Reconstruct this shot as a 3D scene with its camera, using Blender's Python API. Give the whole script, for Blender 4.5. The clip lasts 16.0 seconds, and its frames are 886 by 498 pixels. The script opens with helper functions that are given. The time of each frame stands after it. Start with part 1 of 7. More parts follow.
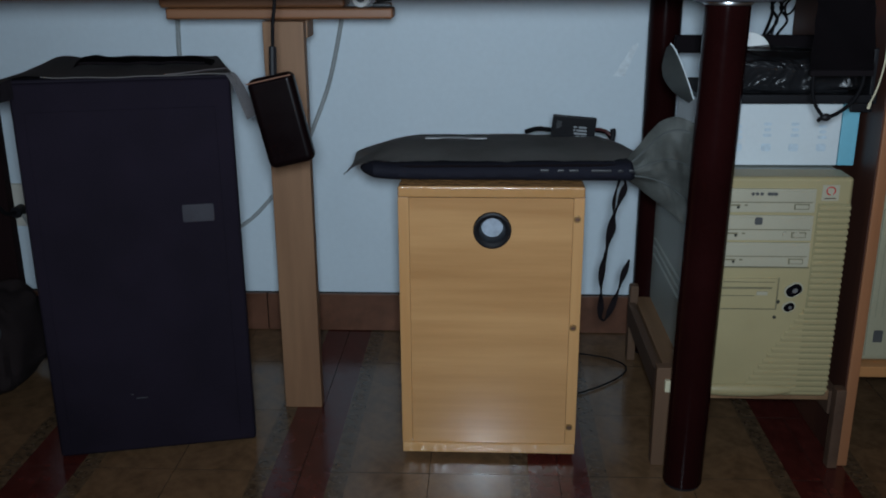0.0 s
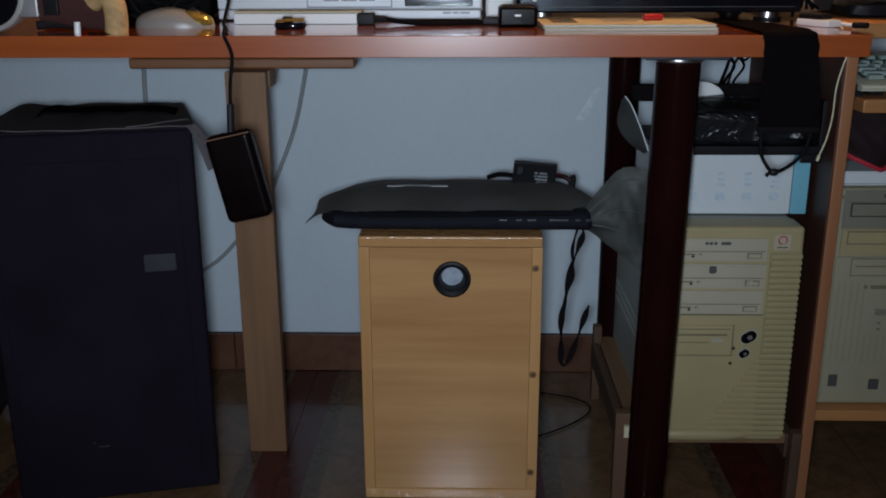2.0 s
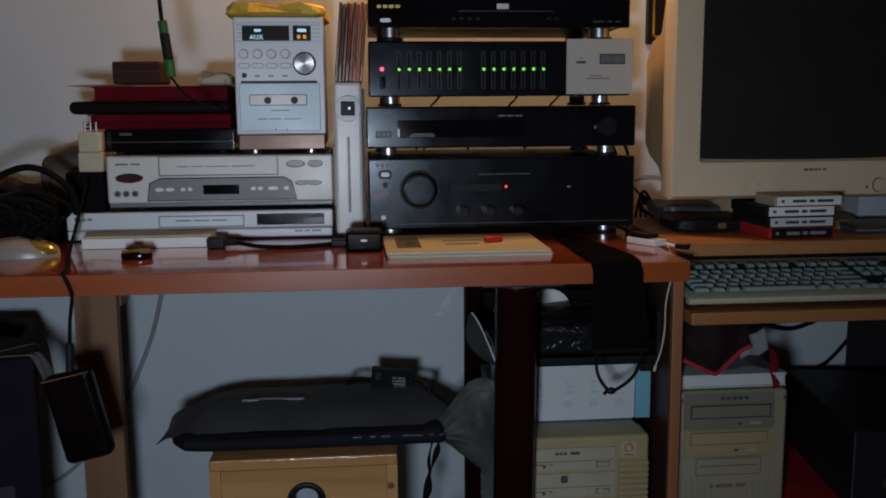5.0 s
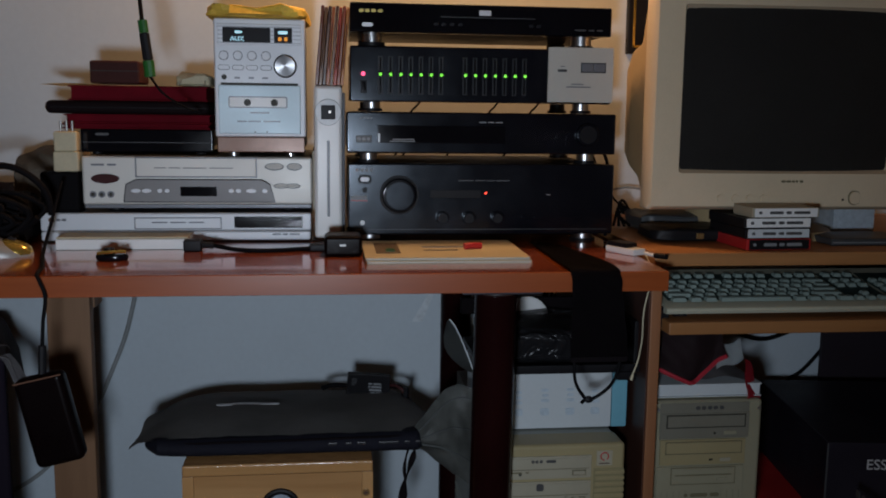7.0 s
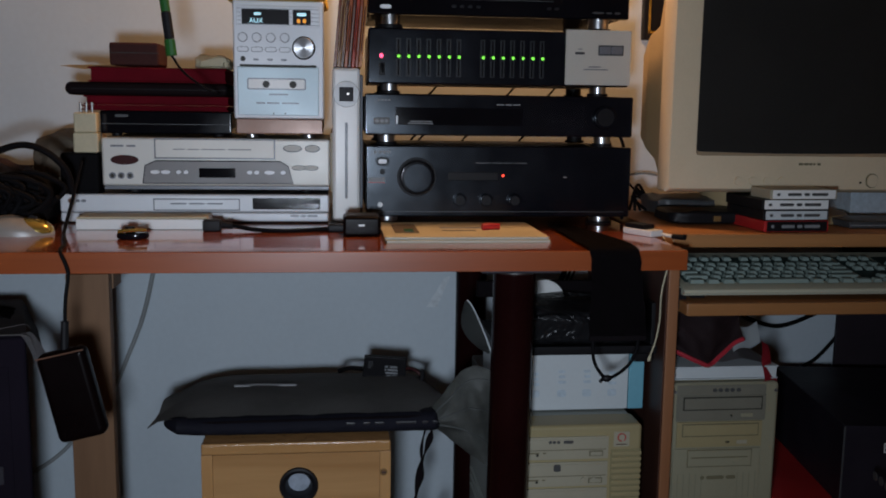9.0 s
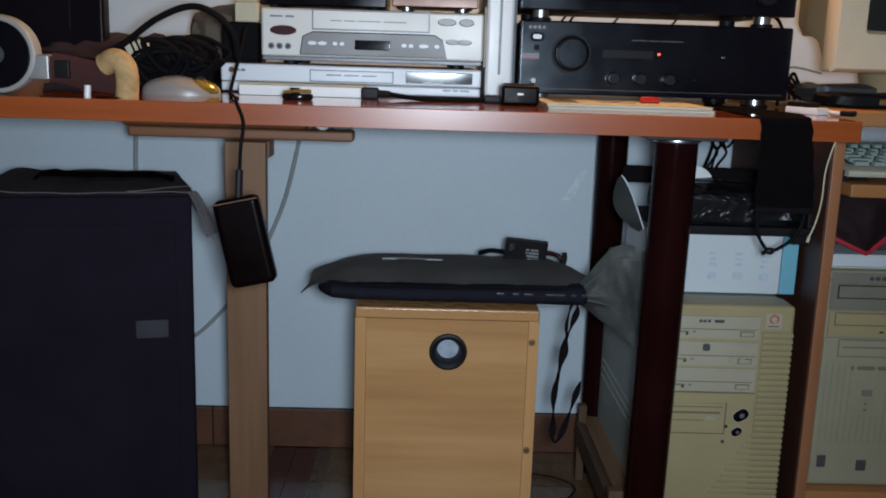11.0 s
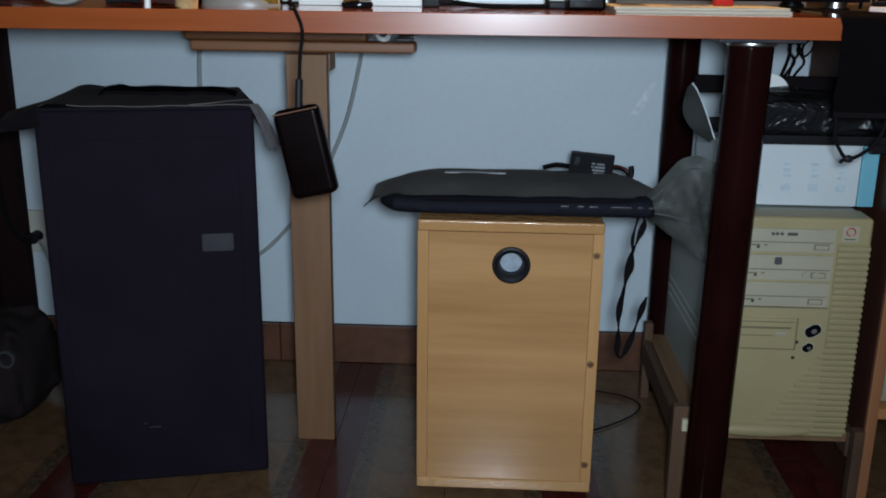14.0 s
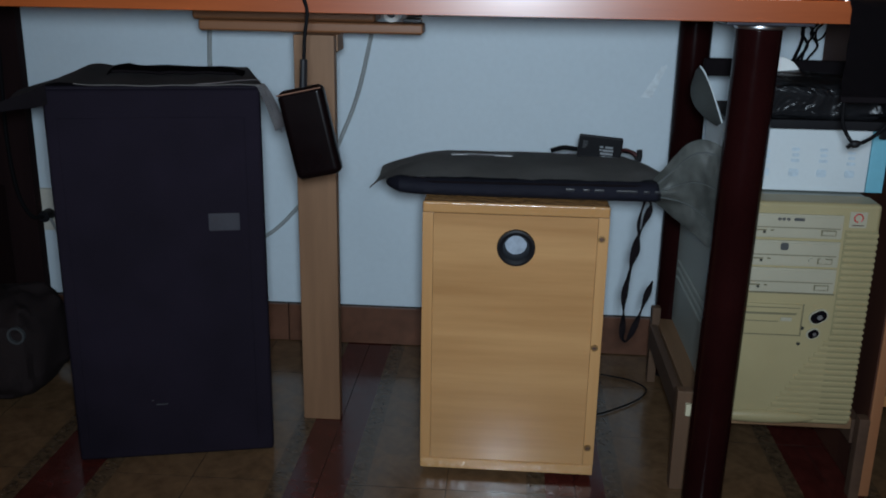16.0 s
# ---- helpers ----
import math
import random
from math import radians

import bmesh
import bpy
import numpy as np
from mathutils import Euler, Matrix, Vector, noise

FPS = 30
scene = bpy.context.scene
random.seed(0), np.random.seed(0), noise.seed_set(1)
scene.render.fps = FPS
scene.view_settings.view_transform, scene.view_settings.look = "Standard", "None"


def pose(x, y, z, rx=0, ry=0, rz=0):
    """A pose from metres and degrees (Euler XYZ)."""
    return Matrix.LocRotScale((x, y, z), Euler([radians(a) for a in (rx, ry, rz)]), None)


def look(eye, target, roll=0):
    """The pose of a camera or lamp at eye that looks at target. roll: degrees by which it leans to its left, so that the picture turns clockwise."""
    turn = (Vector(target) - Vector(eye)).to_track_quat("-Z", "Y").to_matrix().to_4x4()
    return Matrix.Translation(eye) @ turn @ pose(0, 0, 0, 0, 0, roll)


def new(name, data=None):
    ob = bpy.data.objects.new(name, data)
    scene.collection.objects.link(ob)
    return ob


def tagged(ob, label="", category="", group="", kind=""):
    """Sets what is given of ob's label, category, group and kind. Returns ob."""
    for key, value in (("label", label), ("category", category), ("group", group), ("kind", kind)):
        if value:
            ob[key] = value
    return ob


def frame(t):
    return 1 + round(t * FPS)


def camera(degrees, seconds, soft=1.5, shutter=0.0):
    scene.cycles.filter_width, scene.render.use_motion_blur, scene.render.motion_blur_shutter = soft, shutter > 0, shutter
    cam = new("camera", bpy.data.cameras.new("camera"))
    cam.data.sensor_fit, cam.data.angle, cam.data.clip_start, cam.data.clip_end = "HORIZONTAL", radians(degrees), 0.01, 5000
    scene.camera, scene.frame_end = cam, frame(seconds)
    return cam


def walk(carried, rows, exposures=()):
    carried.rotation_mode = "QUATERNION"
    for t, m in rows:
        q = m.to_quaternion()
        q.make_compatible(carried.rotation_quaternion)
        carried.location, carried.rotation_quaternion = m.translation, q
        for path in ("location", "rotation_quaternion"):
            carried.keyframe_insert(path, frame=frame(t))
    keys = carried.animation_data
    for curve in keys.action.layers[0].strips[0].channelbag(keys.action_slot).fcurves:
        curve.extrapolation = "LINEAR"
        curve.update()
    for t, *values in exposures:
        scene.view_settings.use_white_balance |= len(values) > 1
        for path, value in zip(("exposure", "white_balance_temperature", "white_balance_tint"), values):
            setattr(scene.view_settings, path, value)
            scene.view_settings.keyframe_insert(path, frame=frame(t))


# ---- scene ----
cam = camera(50.2, 16.0, soft=1.9)

PATH = [
    (0, (0.038, 0.087, 0.788), (-0.046, 1.986, 0.166), -0.3),
    (0.5, (0.042, 0.088, 0.796), (-0.049, 1.985, 0.17), -0.2),
    (1, (0.04, 0.086, 0.796), (-0.037, 1.987, 0.18), -0.1),
    (1.5, (0.043, 0.087, 0.805), (-0.019, 1.99, 0.192), -0.0),
    (2, (0.07, 0.087, 0.836), (0.025, 1.999, 0.251), -0.2),
    (2.5, (0.081, 0.08, 0.867), (0.074, 1.998, 0.299), -0.1),
    (3, (0.104, 0.084, 0.911), (0.146, 2.029, 0.449), -0.5),
    (3.5, (0.114, 0.085, 0.96), (0.218, 2.045, 0.579), -0.7),
    (4, (0.127, 0.089, 0.952), (0.269, 2.055, 0.614), -0.4),
    (4.2, (0.136, 0.088, 0.954), (0.284, 2.055, 0.627), -0.5),
    (6.5, (0.121, 0.096, 0.951), (0.362, 2.061, 0.663), 0.6),
    (7, (0.124, 0.096, 0.954), (0.363, 2.061, 0.664), 0.7),
    (7.5, (0.123, 0.098, 0.952), (0.362, 2.063, 0.666), 0.7),
    (8, (0.121, 0.099, 0.953), (0.36, 2.064, 0.664), 0.8),
    (8.2, (0.122, 0.099, 0.952), (0.358, 2.065, 0.664), 0.8),
    (10.3, (0.031, 0.071, 0.848), (0.164, 2.037, 0.502), 1.0),
    (10.5, (0.017, 0.078, 0.836), (0.102, 2.04, 0.459), 1.4),
    (11, (0.007, 0.074, 0.816), (0.054, 2.032, 0.41), 1.8),
    (11.5, (0.002, 0.085, 0.803), (0.029, 2.034, 0.356), 1.6),
    (12, (0.014, 0.085, 0.794), (0.003, 2.028, 0.323), 1.3),
    (12.5, (0.013, 0.084, 0.79), (-0.024, 2.022, 0.297), 1.0),
    (13, (0.017, 0.086, 0.79), (-0.049, 2.016, 0.272), 0.8),
    (13.5, (0.014, 0.086, 0.791), (-0.065, 2.01, 0.251), 0.7),
    (14, (0.014, 0.085, 0.789), (-0.077, 2.005, 0.234), 0.7),
    (14.5, (0.03, 0.086, 0.788), (-0.09, 2.0, 0.221), 0.7),
    (15, (0.028, 0.086, 0.795), (-0.091, 1.994, 0.208), 0.9),
    (15.5, (0.028, 0.085, 0.796), (-0.09, 1.991, 0.203), 1.0),
    (16, (0.033, 0.085, 0.788), (-0.094, 1.992, 0.198), 1.0),
]
walk(cam, [(t, look(eye, target, roll)) for t, eye, target, roll in PATH],
     exposures=[(0, -0.02, 6380, 10), (1.6, -0.05, 6380, 10), (2.0, -0.52, 6520, 15), (2.5, -0.65, 6600, 17), (3.0, -0.82, 6650, 18), (3.5, -1.22, 6600, 17), (4.2, -1.30, 6600, 17), (6.5, -1.06, 6620, 17), (8.2, -1.06, 6620, 17), (10.3, -0.28, 6600, 18), (10.7, -0.15, 6520, 16), (11.3, -0.04, 6420, 11), (12.0, 0.0, 6380, 10), (16.0, 0.0, 6380, 10)])

# ---- world and lamps ----
world = bpy.data.worlds.new("night_room")
scene.world = world
world.use_nodes = True
world.node_tree.nodes["Background"].inputs[0].default_value = (0.55, 0.60, 0.75, 1)
world.node_tree.nodes["Background"].inputs[1].default_value = 0.02


def lamp(name, kind, place, power, colour, size):
    data = bpy.data.lights.new(name, kind)
    data.energy, data.color = power, colour
    data.shadow_soft_size = size
    ob = new(name, data)
    ob.matrix_world = Matrix.Translation(place)
    return ob


# the small white torch from which the room is lit, and the warm shaded lamp over the desk
TORCH = (0.045, 0.055, 0.822)
torch = lamp("torch_lamp", "SPOT", TORCH, 68.0, (0.715, 0.87, 1.0), 0.048)
torch.matrix_world = look(TORCH, (-0.02, 1.9, 0.68))
torch.data.spot_size, torch.data.spot_blend = radians(112), 1.0
warm = lamp("warm_lamp", "POINT", (0.34, 1.70, 1.60), 32.0, (1.0, 0.56, 0.25), 0.05)

# ---- materials ----


def shade(name):
    m = bpy.data.materials.new(name)
    m.use_nodes = True
    t = m.node_tree
    return m, t, t.nodes["Principled BSDF"]


def add(t, kind, **sockets):
    n = t.nodes.new(kind)
    for key, value in sockets.items():
        n.inputs[key].default_value = value
    return n


def coords(t, scale=(1, 1, 1)):
    c = t.nodes.new("ShaderNodeTexCoord")
    mp = add(t, "ShaderNodeMapping", Scale=scale)
    t.links.new(c.outputs["Object"], mp.inputs["Vector"])
    return mp.outputs[0]


def ramp(t, source, stops):
    r = t.nodes.new("ShaderNodeValToRGB")
    while len(r.color_ramp.elements) < len(stops):
        r.color_ramp.elements.new(0.5)
    for e, (p, c) in zip(r.color_ramp.elements, stops):
        e.position, e.color = p, (*c, 1)
    t.links.new(source, r.inputs[0])
    return r.outputs[0]


def scaled(c, k):
    return tuple(min(1.0, v * k) for v in c)


def plain(name, colour, rough=0.45, metal=0.0, vary=0.15, grain=220.0, bump=0.04, stain=7.0, coat=0.0, spec=0.5, tint=(1, 1, 1)):
    """A surface with broad stains, fine grain and a fine relief."""
    m, t, b = shade(name)
    v = coords(t)
    big = add(t, "ShaderNodeTexNoise", Scale=stain, Detail=5.0, Roughness=0.6)
    fine = add(t, "ShaderNodeTexNoise", Scale=grain, Detail=3.0)
    t.links.new(v, big.inputs["Vector"])
    t.links.new(v, fine.inputs["Vector"])
    mix = t.nodes.new("ShaderNodeMath")
    mix.operation = "MULTIPLY_ADD"
    t.links.new(fine.outputs[0], mix.inputs[0])
    mix.inputs[1].default_value = 0.4
    t.links.new(big.outputs[0], mix.inputs[2])
    c = ramp(t, mix.outputs[0], [(0.40, scaled(colour, 1 - vary)), (0.95, scaled(colour, 1 + vary))])
    t.links.new(c, b.inputs["Base Color"])
    rr = t.nodes.new("ShaderNodeMapRange")
    t.links.new(big.outputs[0], rr.inputs[0])
    rr.inputs[1].default_value, rr.inputs[2].default_value = 0.3, 0.7
    rr.inputs[3].default_value, rr.inputs[4].default_value = max(0.03, rough - 0.07), min(1, rough + 0.09)
    t.links.new(rr.outputs[0], b.inputs["Roughness"])
    b.inputs["Metallic"].default_value = metal
    b.inputs["Coat Weight"].default_value = coat
    b.inputs["Specular IOR Level"].default_value = spec
    b.inputs["Specular Tint"].default_value = (*tint, 1)
    if bump:
        n = add(t, "ShaderNodeBump", Strength=bump, Distance=0.002)
        t.links.new(fine.outputs[0], n.inputs["Height"])
        t.links.new(n.outputs[0], b.inputs["Normal"])
    return m


def wood(name, dark, light, along, rough=0.35, coat=0.0, fine=60.0, ripple=0.0, coat_rough=0.12, spec=0.5):
    """Veneer or board with the grain along one axis (0, 1 or 2)."""
    m, t, b = shade(name)
    s = [1.0, 1.0, 1.0]
    s[along] = 0.06
    v = coords(t, tuple(s))
    g = add(t, "ShaderNodeTexNoise", Scale=fine, Detail=6.0, Roughness=0.65)
    w = add(t, "ShaderNodeTexNoise", Scale=9.0, Detail=3.0, Distortion=0.6)
    t.links.new(v, g.inputs["Vector"])
    t.links.new(v, w.inputs["Vector"])
    mix = t.nodes.new("ShaderNodeMath")
    mix.operation = "MULTIPLY_ADD"
    t.links.new(g.outputs[0], mix.inputs[0])
    mix.inputs[1].default_value = 0.6
    t.links.new(w.outputs[0], mix.inputs[2])
    c = ramp(t, mix.outputs[0], [(0.58, dark), (1.02, light)])
    t.links.new(c, b.inputs["Base Color"])
    b.inputs["Roughness"].default_value = rough
    b.inputs["Specular IOR Level"].default_value = spec
    b.inputs["Coat Weight"].default_value = coat
    b.inputs["Coat Roughness"].default_value = coat_rough
    n = add(t, "ShaderNodeBump", Strength=0.05, Distance=0.001)
    t.links.new(g.outputs[0], n.inputs["Height"])
    t.links.new(n.outputs[0], b.inputs["Normal"])
    if ripple:
        p = add(t, "ShaderNodeTexNoise", Scale=75.0, Detail=3.0)
        t.links.new(coords(t), p.inputs["Vector"])
        k = add(t, "ShaderNodeBump", Strength=ripple, Distance=0.004)
        t.links.new(p.outputs[0], k.inputs["Height"])
        t.links.new(n.outputs[0], k.inputs["Normal"])
        t.links.new(k.outputs[0], b.inputs["Normal"])
        t.links.new(k.outputs[0], b.inputs["Coat Normal"])
    return m


def glow(name, colour, strength):
    m, t, b = shade(name)
    b.inputs["Base Color"].default_value = (*scaled(colour, 0.3), 1)
    b.inputs["Emission Color"].default_value = (*colour, 1)
    b.inputs["Emission Strength"].default_value = strength
    return m


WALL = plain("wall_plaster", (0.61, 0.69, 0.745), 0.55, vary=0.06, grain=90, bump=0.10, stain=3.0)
# darkened plaster for the unseen walls, so glossy fronts mirror a dim room
WALL_B = plain("unseen_wall_darkened", (0.24, 0.22, 0.20), 0.7, vary=0.08, grain=90, bump=0.10, stain=3.0)
CEIL = plain("ceiling_paint", (0.6, 0.58, 0.55), 0.8, vary=0.05)
SKIRT = plain("skirting_tile", (0.115, 0.045, 0.023), 0.45, vary=0.35, grain=60, stain=14)
TILE_B = plain("floor_tile_beige", (0.128, 0.073, 0.037), 0.18, vary=0.40, grain=80, stain=22, bump=0.06)
TILE_R = plain("floor_tile_red", (0.060, 0.012, 0.009), 0.18, vary=0.45, grain=80, stain=25, bump=0.06)
TILE_D = plain("floor_tile_border", (0.080, 0.050, 0.028), 0.20, vary=0.75, grain=95, stain=70, bump=0.1)
TILE_E = plain("floor_tile_scroll", (0.058, 0.034, 0.021), 0.25, vary=0.6, stain=60)
GROUT = plain("grout", (0.022, 0.017, 0.013), 0.9, spec=0.1)
CHERRY_T = wood("desk_cherry_polished_top", (0.22, 0.043, 0.009), (0.36, 0.083, 0.020), 0, 0.20, coat=0.8, coat_rough=0.06)
CHERRY = wood("desk_cherry_veneer", (0.24, 0.047, 0.009), (0.39, 0.090, 0.021), 0, 0.32, coat=0.30, coat_rough=0.25)
BEECH = wood("varnished_beech", (0.36, 0.175, 0.063), (0.53, 0.290, 0.120), 0, 0.30, coat=0.4, fine=45)
BEECH_T = wood("varnished_beech_rippled", (0.40, 0.200, 0.072), (0.58, 0.320, 0.130), 0, 0.25, coat=0.9, fine=45, ripple=0.4)
BEECH_V = wood("varnished_beech_upright", (0.44, 0.22, 0.080), (0.58, 0.32, 0.130), 2, 0.36, coat=0.2, fine=45)
PINE = wood("plain_pine", (0.165, 0.078, 0.036), (0.26, 0.135, 0.066), 2, 0.6)
PORTD = plain("port_disc_grey", (0.30, 0.34, 0.40), 0.5, vary=0.25, stain=60)
ADAPT = plain("adapter_plastic", (0.0035, 0.0016, 0.0018), 0.28, vary=0.2, bump=0.0, spec=0.08)
PINE_X = wood("plain_pine_lengthwise", (0.13, 0.048, 0.020), (0.24, 0.10, 0.042), 0, 0.5)
PINE_Y = wood("stand_wood", (0.15, 0.078, 0.038), (0.24, 0.135, 0.068), 1, 0.55)
PINE_S = wood("stand_post_wood", (0.072, 0.036, 0.018), (0.122, 0.063, 0.032), 2, 0.65)
PINE_D = wood("stand_rail_wood", (0.055, 0.026, 0.014), (0.10, 0.052, 0.028), 1, 0.7)
OAK = wood("desk_oak_laminate", (0.245, 0.098, 0.042), (0.350, 0.150, 0.068), 2, 0.42)
OAK_X = wood("desk_oak_laminate_lengthwise", (0.31, 0.132, 0.045), (0.46, 0.212, 0.078), 0, 0.42)
MAHOG = plain("leg_mahogany_lacquer", (0.0120, 0.0026, 0.0026), 0.14, vary=0.3, bump=0.0, spec=0.05)
DARKW = wood("dark_stained_wood", (0.010, 0.0045, 0.005), (0.017, 0.008, 0.008), 2, 0.75, spec=0.08)
CHROME = plain("chrome", (0.55, 0.55, 0.56), 0.30, 1.0, vary=0.05, bump=0.0)
STEEL = plain("brushed_steel", (0.42, 0.42, 0.42), 0.48, 1.0, vary=0.1)
BRASS = plain("brass_screw", (0.26, 0.15, 0.055), 0.4, 0.5, vary=0.3, spec=0.4)
BLACK = plain("black_plastic", (0.0095, 0.009, 0.0105), 0.45, vary=0.3, grain=500, bump=0.06, spec=0.18)
GLOSSB = plain("gloss_black", (0.0045, 0.0045, 0.0065), 0.11, vary=0.2, bump=0.0, spec=0.30)
# blue specular tint paints the torch's bluish sheen onto the black fronts
SATINB = plain("black_front_blue_sheen", (0.0050, 0.0052, 0.0080), 0.19, 0.0, vary=0.2, grain=700, bump=0.02, spec=0.42, tint=(0.80, 0.90, 1.0))
GREYM = plain("dark_grey_plastic", (0.055, 0.057, 0.06), 0.42, vary=0.2)
GRILLE = plain("speaker_grille_cloth", (0.0120, 0.0088, 0.0150), 0.85, vary=0.35, grain=900, bump=0.25, spec=0.08)
SPKBOX = plain("speaker_vinyl", (0.0135, 0.0104, 0.0165), 0.8, vary=0.25, grain=400, bump=0.15, spec=0.12)
COVER = plain("grey_cover_cloth", (0.125, 0.105, 0.105), 0.75, vary=0.35, grain=350, stain=12, bump=0.2)
BAGGREY = plain("grey_bag_cloth", (0.235, 0.225, 0.215), 0.8, vary=0.30, grain=600, stain=10, bump=0.3)
BAGBLK = plain("black_bag_padding", (0.008, 0.008, 0.014), 0.8, vary=0.3, grain=500, bump=0.3, spec=0.2)
STRAP = plain("black_webbing", (0.0080, 0.0060, 0.0070), 0.9, vary=0.3, grain=700, bump=0.3, spec=0.06)
BEIGE = plain("yellowed_beige_plastic", (0.335, 0.276, 0.145), 0.45, vary=0.10, grain=500, stain=6, bump=0.05)
BEIGE2 = plain("drive_beige_plastic", (0.37, 0.338, 0.25), 0.42, vary=0.08, grain=500, bump=0.04)
PUTTY = plain("putty_grey_plastic", (0.30, 0.28, 0.19), 0.45, vary=0.10, grain=400, bump=0.05)
PALEPANEL = plain("pale_grey_panel", (0.52, 0.51, 0.46), 0.5, vary=0.05)
STRIPG = plain("control_strip_grey", (0.22, 0.215, 0.215), 0.42, vary=0.06)
OUTER_FACE = wood("dark_brown_face", (0.040, 0.013, 0.008), (0.075, 0.026, 0.014), 2, 0.5)
PUTTY2 = plain("putty_bezel_grey", (0.19, 0.18, 0.14), 0.45, vary=0.10)
PUTTY3 = plain("putty_line_grey", (0.245, 0.23, 0.155), 0.5, vary=0.1)
PAPERG = plain("greyish_paper", (0.09, 0.098, 0.095), 0.6, vary=0.15)
CASE = plain("painted_case_steel", (0.30, 0.32, 0.29), 0.45, vary=0.12)
CRT = plain("crt_case_plastic", (0.68, 0.56, 0.39), 0.45, vary=0.08, grain=400, bump=0.05)
CRT_D = plain("crt_back_plastic", (0.50, 0.37, 0.20), 0.5, vary=0.10)
CRTGLASS = plain("crt_glass", (0.050, 0.048, 0.046), 0.16, vary=0.1, bump=0.0)
SLOT = plain("shadow_gap", (0.03, 0.028, 0.02), 0.6)
LINE = plain("moulded_line", (0.16, 0.14, 0.08), 0.55)
RIBGAP = plain("rib_gap", (0.25, 0.215, 0.11), 0.6)
SILVER = plain("silver_plastic", (0.70, 0.72, 0.75), 0.48, 0.15, vary=0.06, grain=600, bump=0.03)
SILVERD = plain("silver_plastic_dark", (0.17, 0.18, 0.20), 0.40, 0.2, vary=0.08)
CHAMP = plain("champagne_plastic", (0.36, 0.32, 0.23), 0.5, 0.0, vary=0.08)
COPPER = plain("copper_brown_plastic", (0.16, 0.075, 0.045), 0.35, 0.2, vary=0.2)
WHITEP = plain("white_plastic", (0.82, 0.82, 0.80), 0.35, vary=0.05)
WHITEC = plain("white_card", (0.56, 0.60, 0.615), 0.55, vary=0.05)
CYANC = plain("cyan_card", (0.16, 0.42, 0.52), 0.5, vary=0.08)
ICON = plain("pale_blue_print", (0.46, 0.54, 0.60), 0.55, vary=0.2, stain=90)
CREAM = plain("cream_paper", (0.56, 0.50, 0.34), 0.6, vary=0.14, stain=15)
PAGES = plain("page_edges", (0.55, 0.52, 0.45), 0.8, vary=0.1)
REDP = plain("red_plastic", (0.45, 0.02, 0.02), 0.35, vary=0.2)
MAROON = plain("maroon_cover", (0.125, 0.006, 0.012), 0.75, vary=0.35, grain=400, stain=15, bump=0.15, spec=0.04)
MARKG = plain("worn_silver_print", (0.40, 0.40, 0.41), 0.45, vary=0.3, stain=90)
ZIPG = plain("dull_zip_grey", (0.014, 0.014, 0.017), 0.35, vary=0.3, bump=0.0)
LEATHER = plain("black_leatherette", (0.010, 0.006, 0.007), 0.7, vary=0.3, grain=400, bump=0.2, spec=0.08)
SCREEN = plain("dark_flat_screen", (0.008, 0.006, 0.009), 0.35, vary=0.2, bump=0.0, spec=0.1)
RECF = plain("recorder_front_silver", (0.66, 0.645, 0.60), 0.48, 0.15, vary=0.06, grain=600, bump=0.03)
DIALG = plain("clear_grey_dial", (0.44, 0.45, 0.46), 0.3, vary=0.08)
# cover cloth darkened for the fold that faces away from the torch
COVER_SHADE = plain("shaded_cover_cloth", (0.018, 0.014, 0.017), 0.85, vary=0.3, grain=350, bump=0.2, spec=0.1)
REDCLOTH = plain("red_cloth_edge", (0.42, 0.02, 0.035), 0.7, vary=0.3, grain=300, bump=0.2)
PLUMCLOTH = plain("plum_cloth", (0.028, 0.012, 0.014), 0.8, vary=0.4, grain=300, bump=0.3)
GREYCLOTH = plain("grey_cloth", (0.20, 0.185, 0.19), 0.8, vary=0.3, grain=300, bump=0.3)
BLACKCARD = plain("black_printed_card", (0.017, 0.014, 0.021), 0.5, vary=0.25, grain=300, stain=8, bump=0.05, spec=0.25)
BACKP = plain("dark_panel_foil", (0.027, 0.020, 0.026), 0.6, vary=0.25, stain=5, bump=0.05, spec=0.2)
BROWNB = plain("brown_box_card", (0.055, 0.022, 0.020), 0.75, vary=0.3, spec=0.08)
YELLOWC = plain("yellow_cloth", (0.78, 0.50, 0.07), 0.7, vary=0.35, grain=200, stain=20, bump=0.3)
FOAM = plain("old_foam", (0.42, 0.27, 0.12), 0.85, vary=0.35, grain=150, stain=40, bump=0.4)
TANCLOTH = plain("tan_cloth", (0.115, 0.088, 0.062), 0.8, vary=0.3, grain=250, bump=0.3)
WIREW = plain("grey_white_cable", (0.30, 0.32, 0.32), 0.5, vary=0.15)
WIREB = plain("black_cable", (0.0045, 0.0042, 0.005), 0.7, vary=0.3, spec=0.08)
WIRER = plain("dark_red_cable", (0.05, 0.01, 0.01), 0.5, vary=0.3)
GREENP = plain("green_plastic", (0.014, 0.10, 0.018), 0.35, vary=0.3)
DKRED = plain("dark_red_button", (0.045, 0.007, 0.007), 0.5, vary=0.2, spec=0.2)
MOUSEG = plain("mouse_silver", (0.27, 0.25, 0.225), 0.32, 0.0, vary=0.08)
DOORB = plain("pale_blue_silver", (0.58, 0.72, 0.78), 0.48, 0.15, vary=0.06)
FRAMEB = plain("slider_frame_black", (0.020, 0.022, 0.025), 0.45, vary=0.2, spec=0.2)
RIM = plain("headphone_rim", (0.30, 0.29, 0.27), 0.35, vary=0.15)
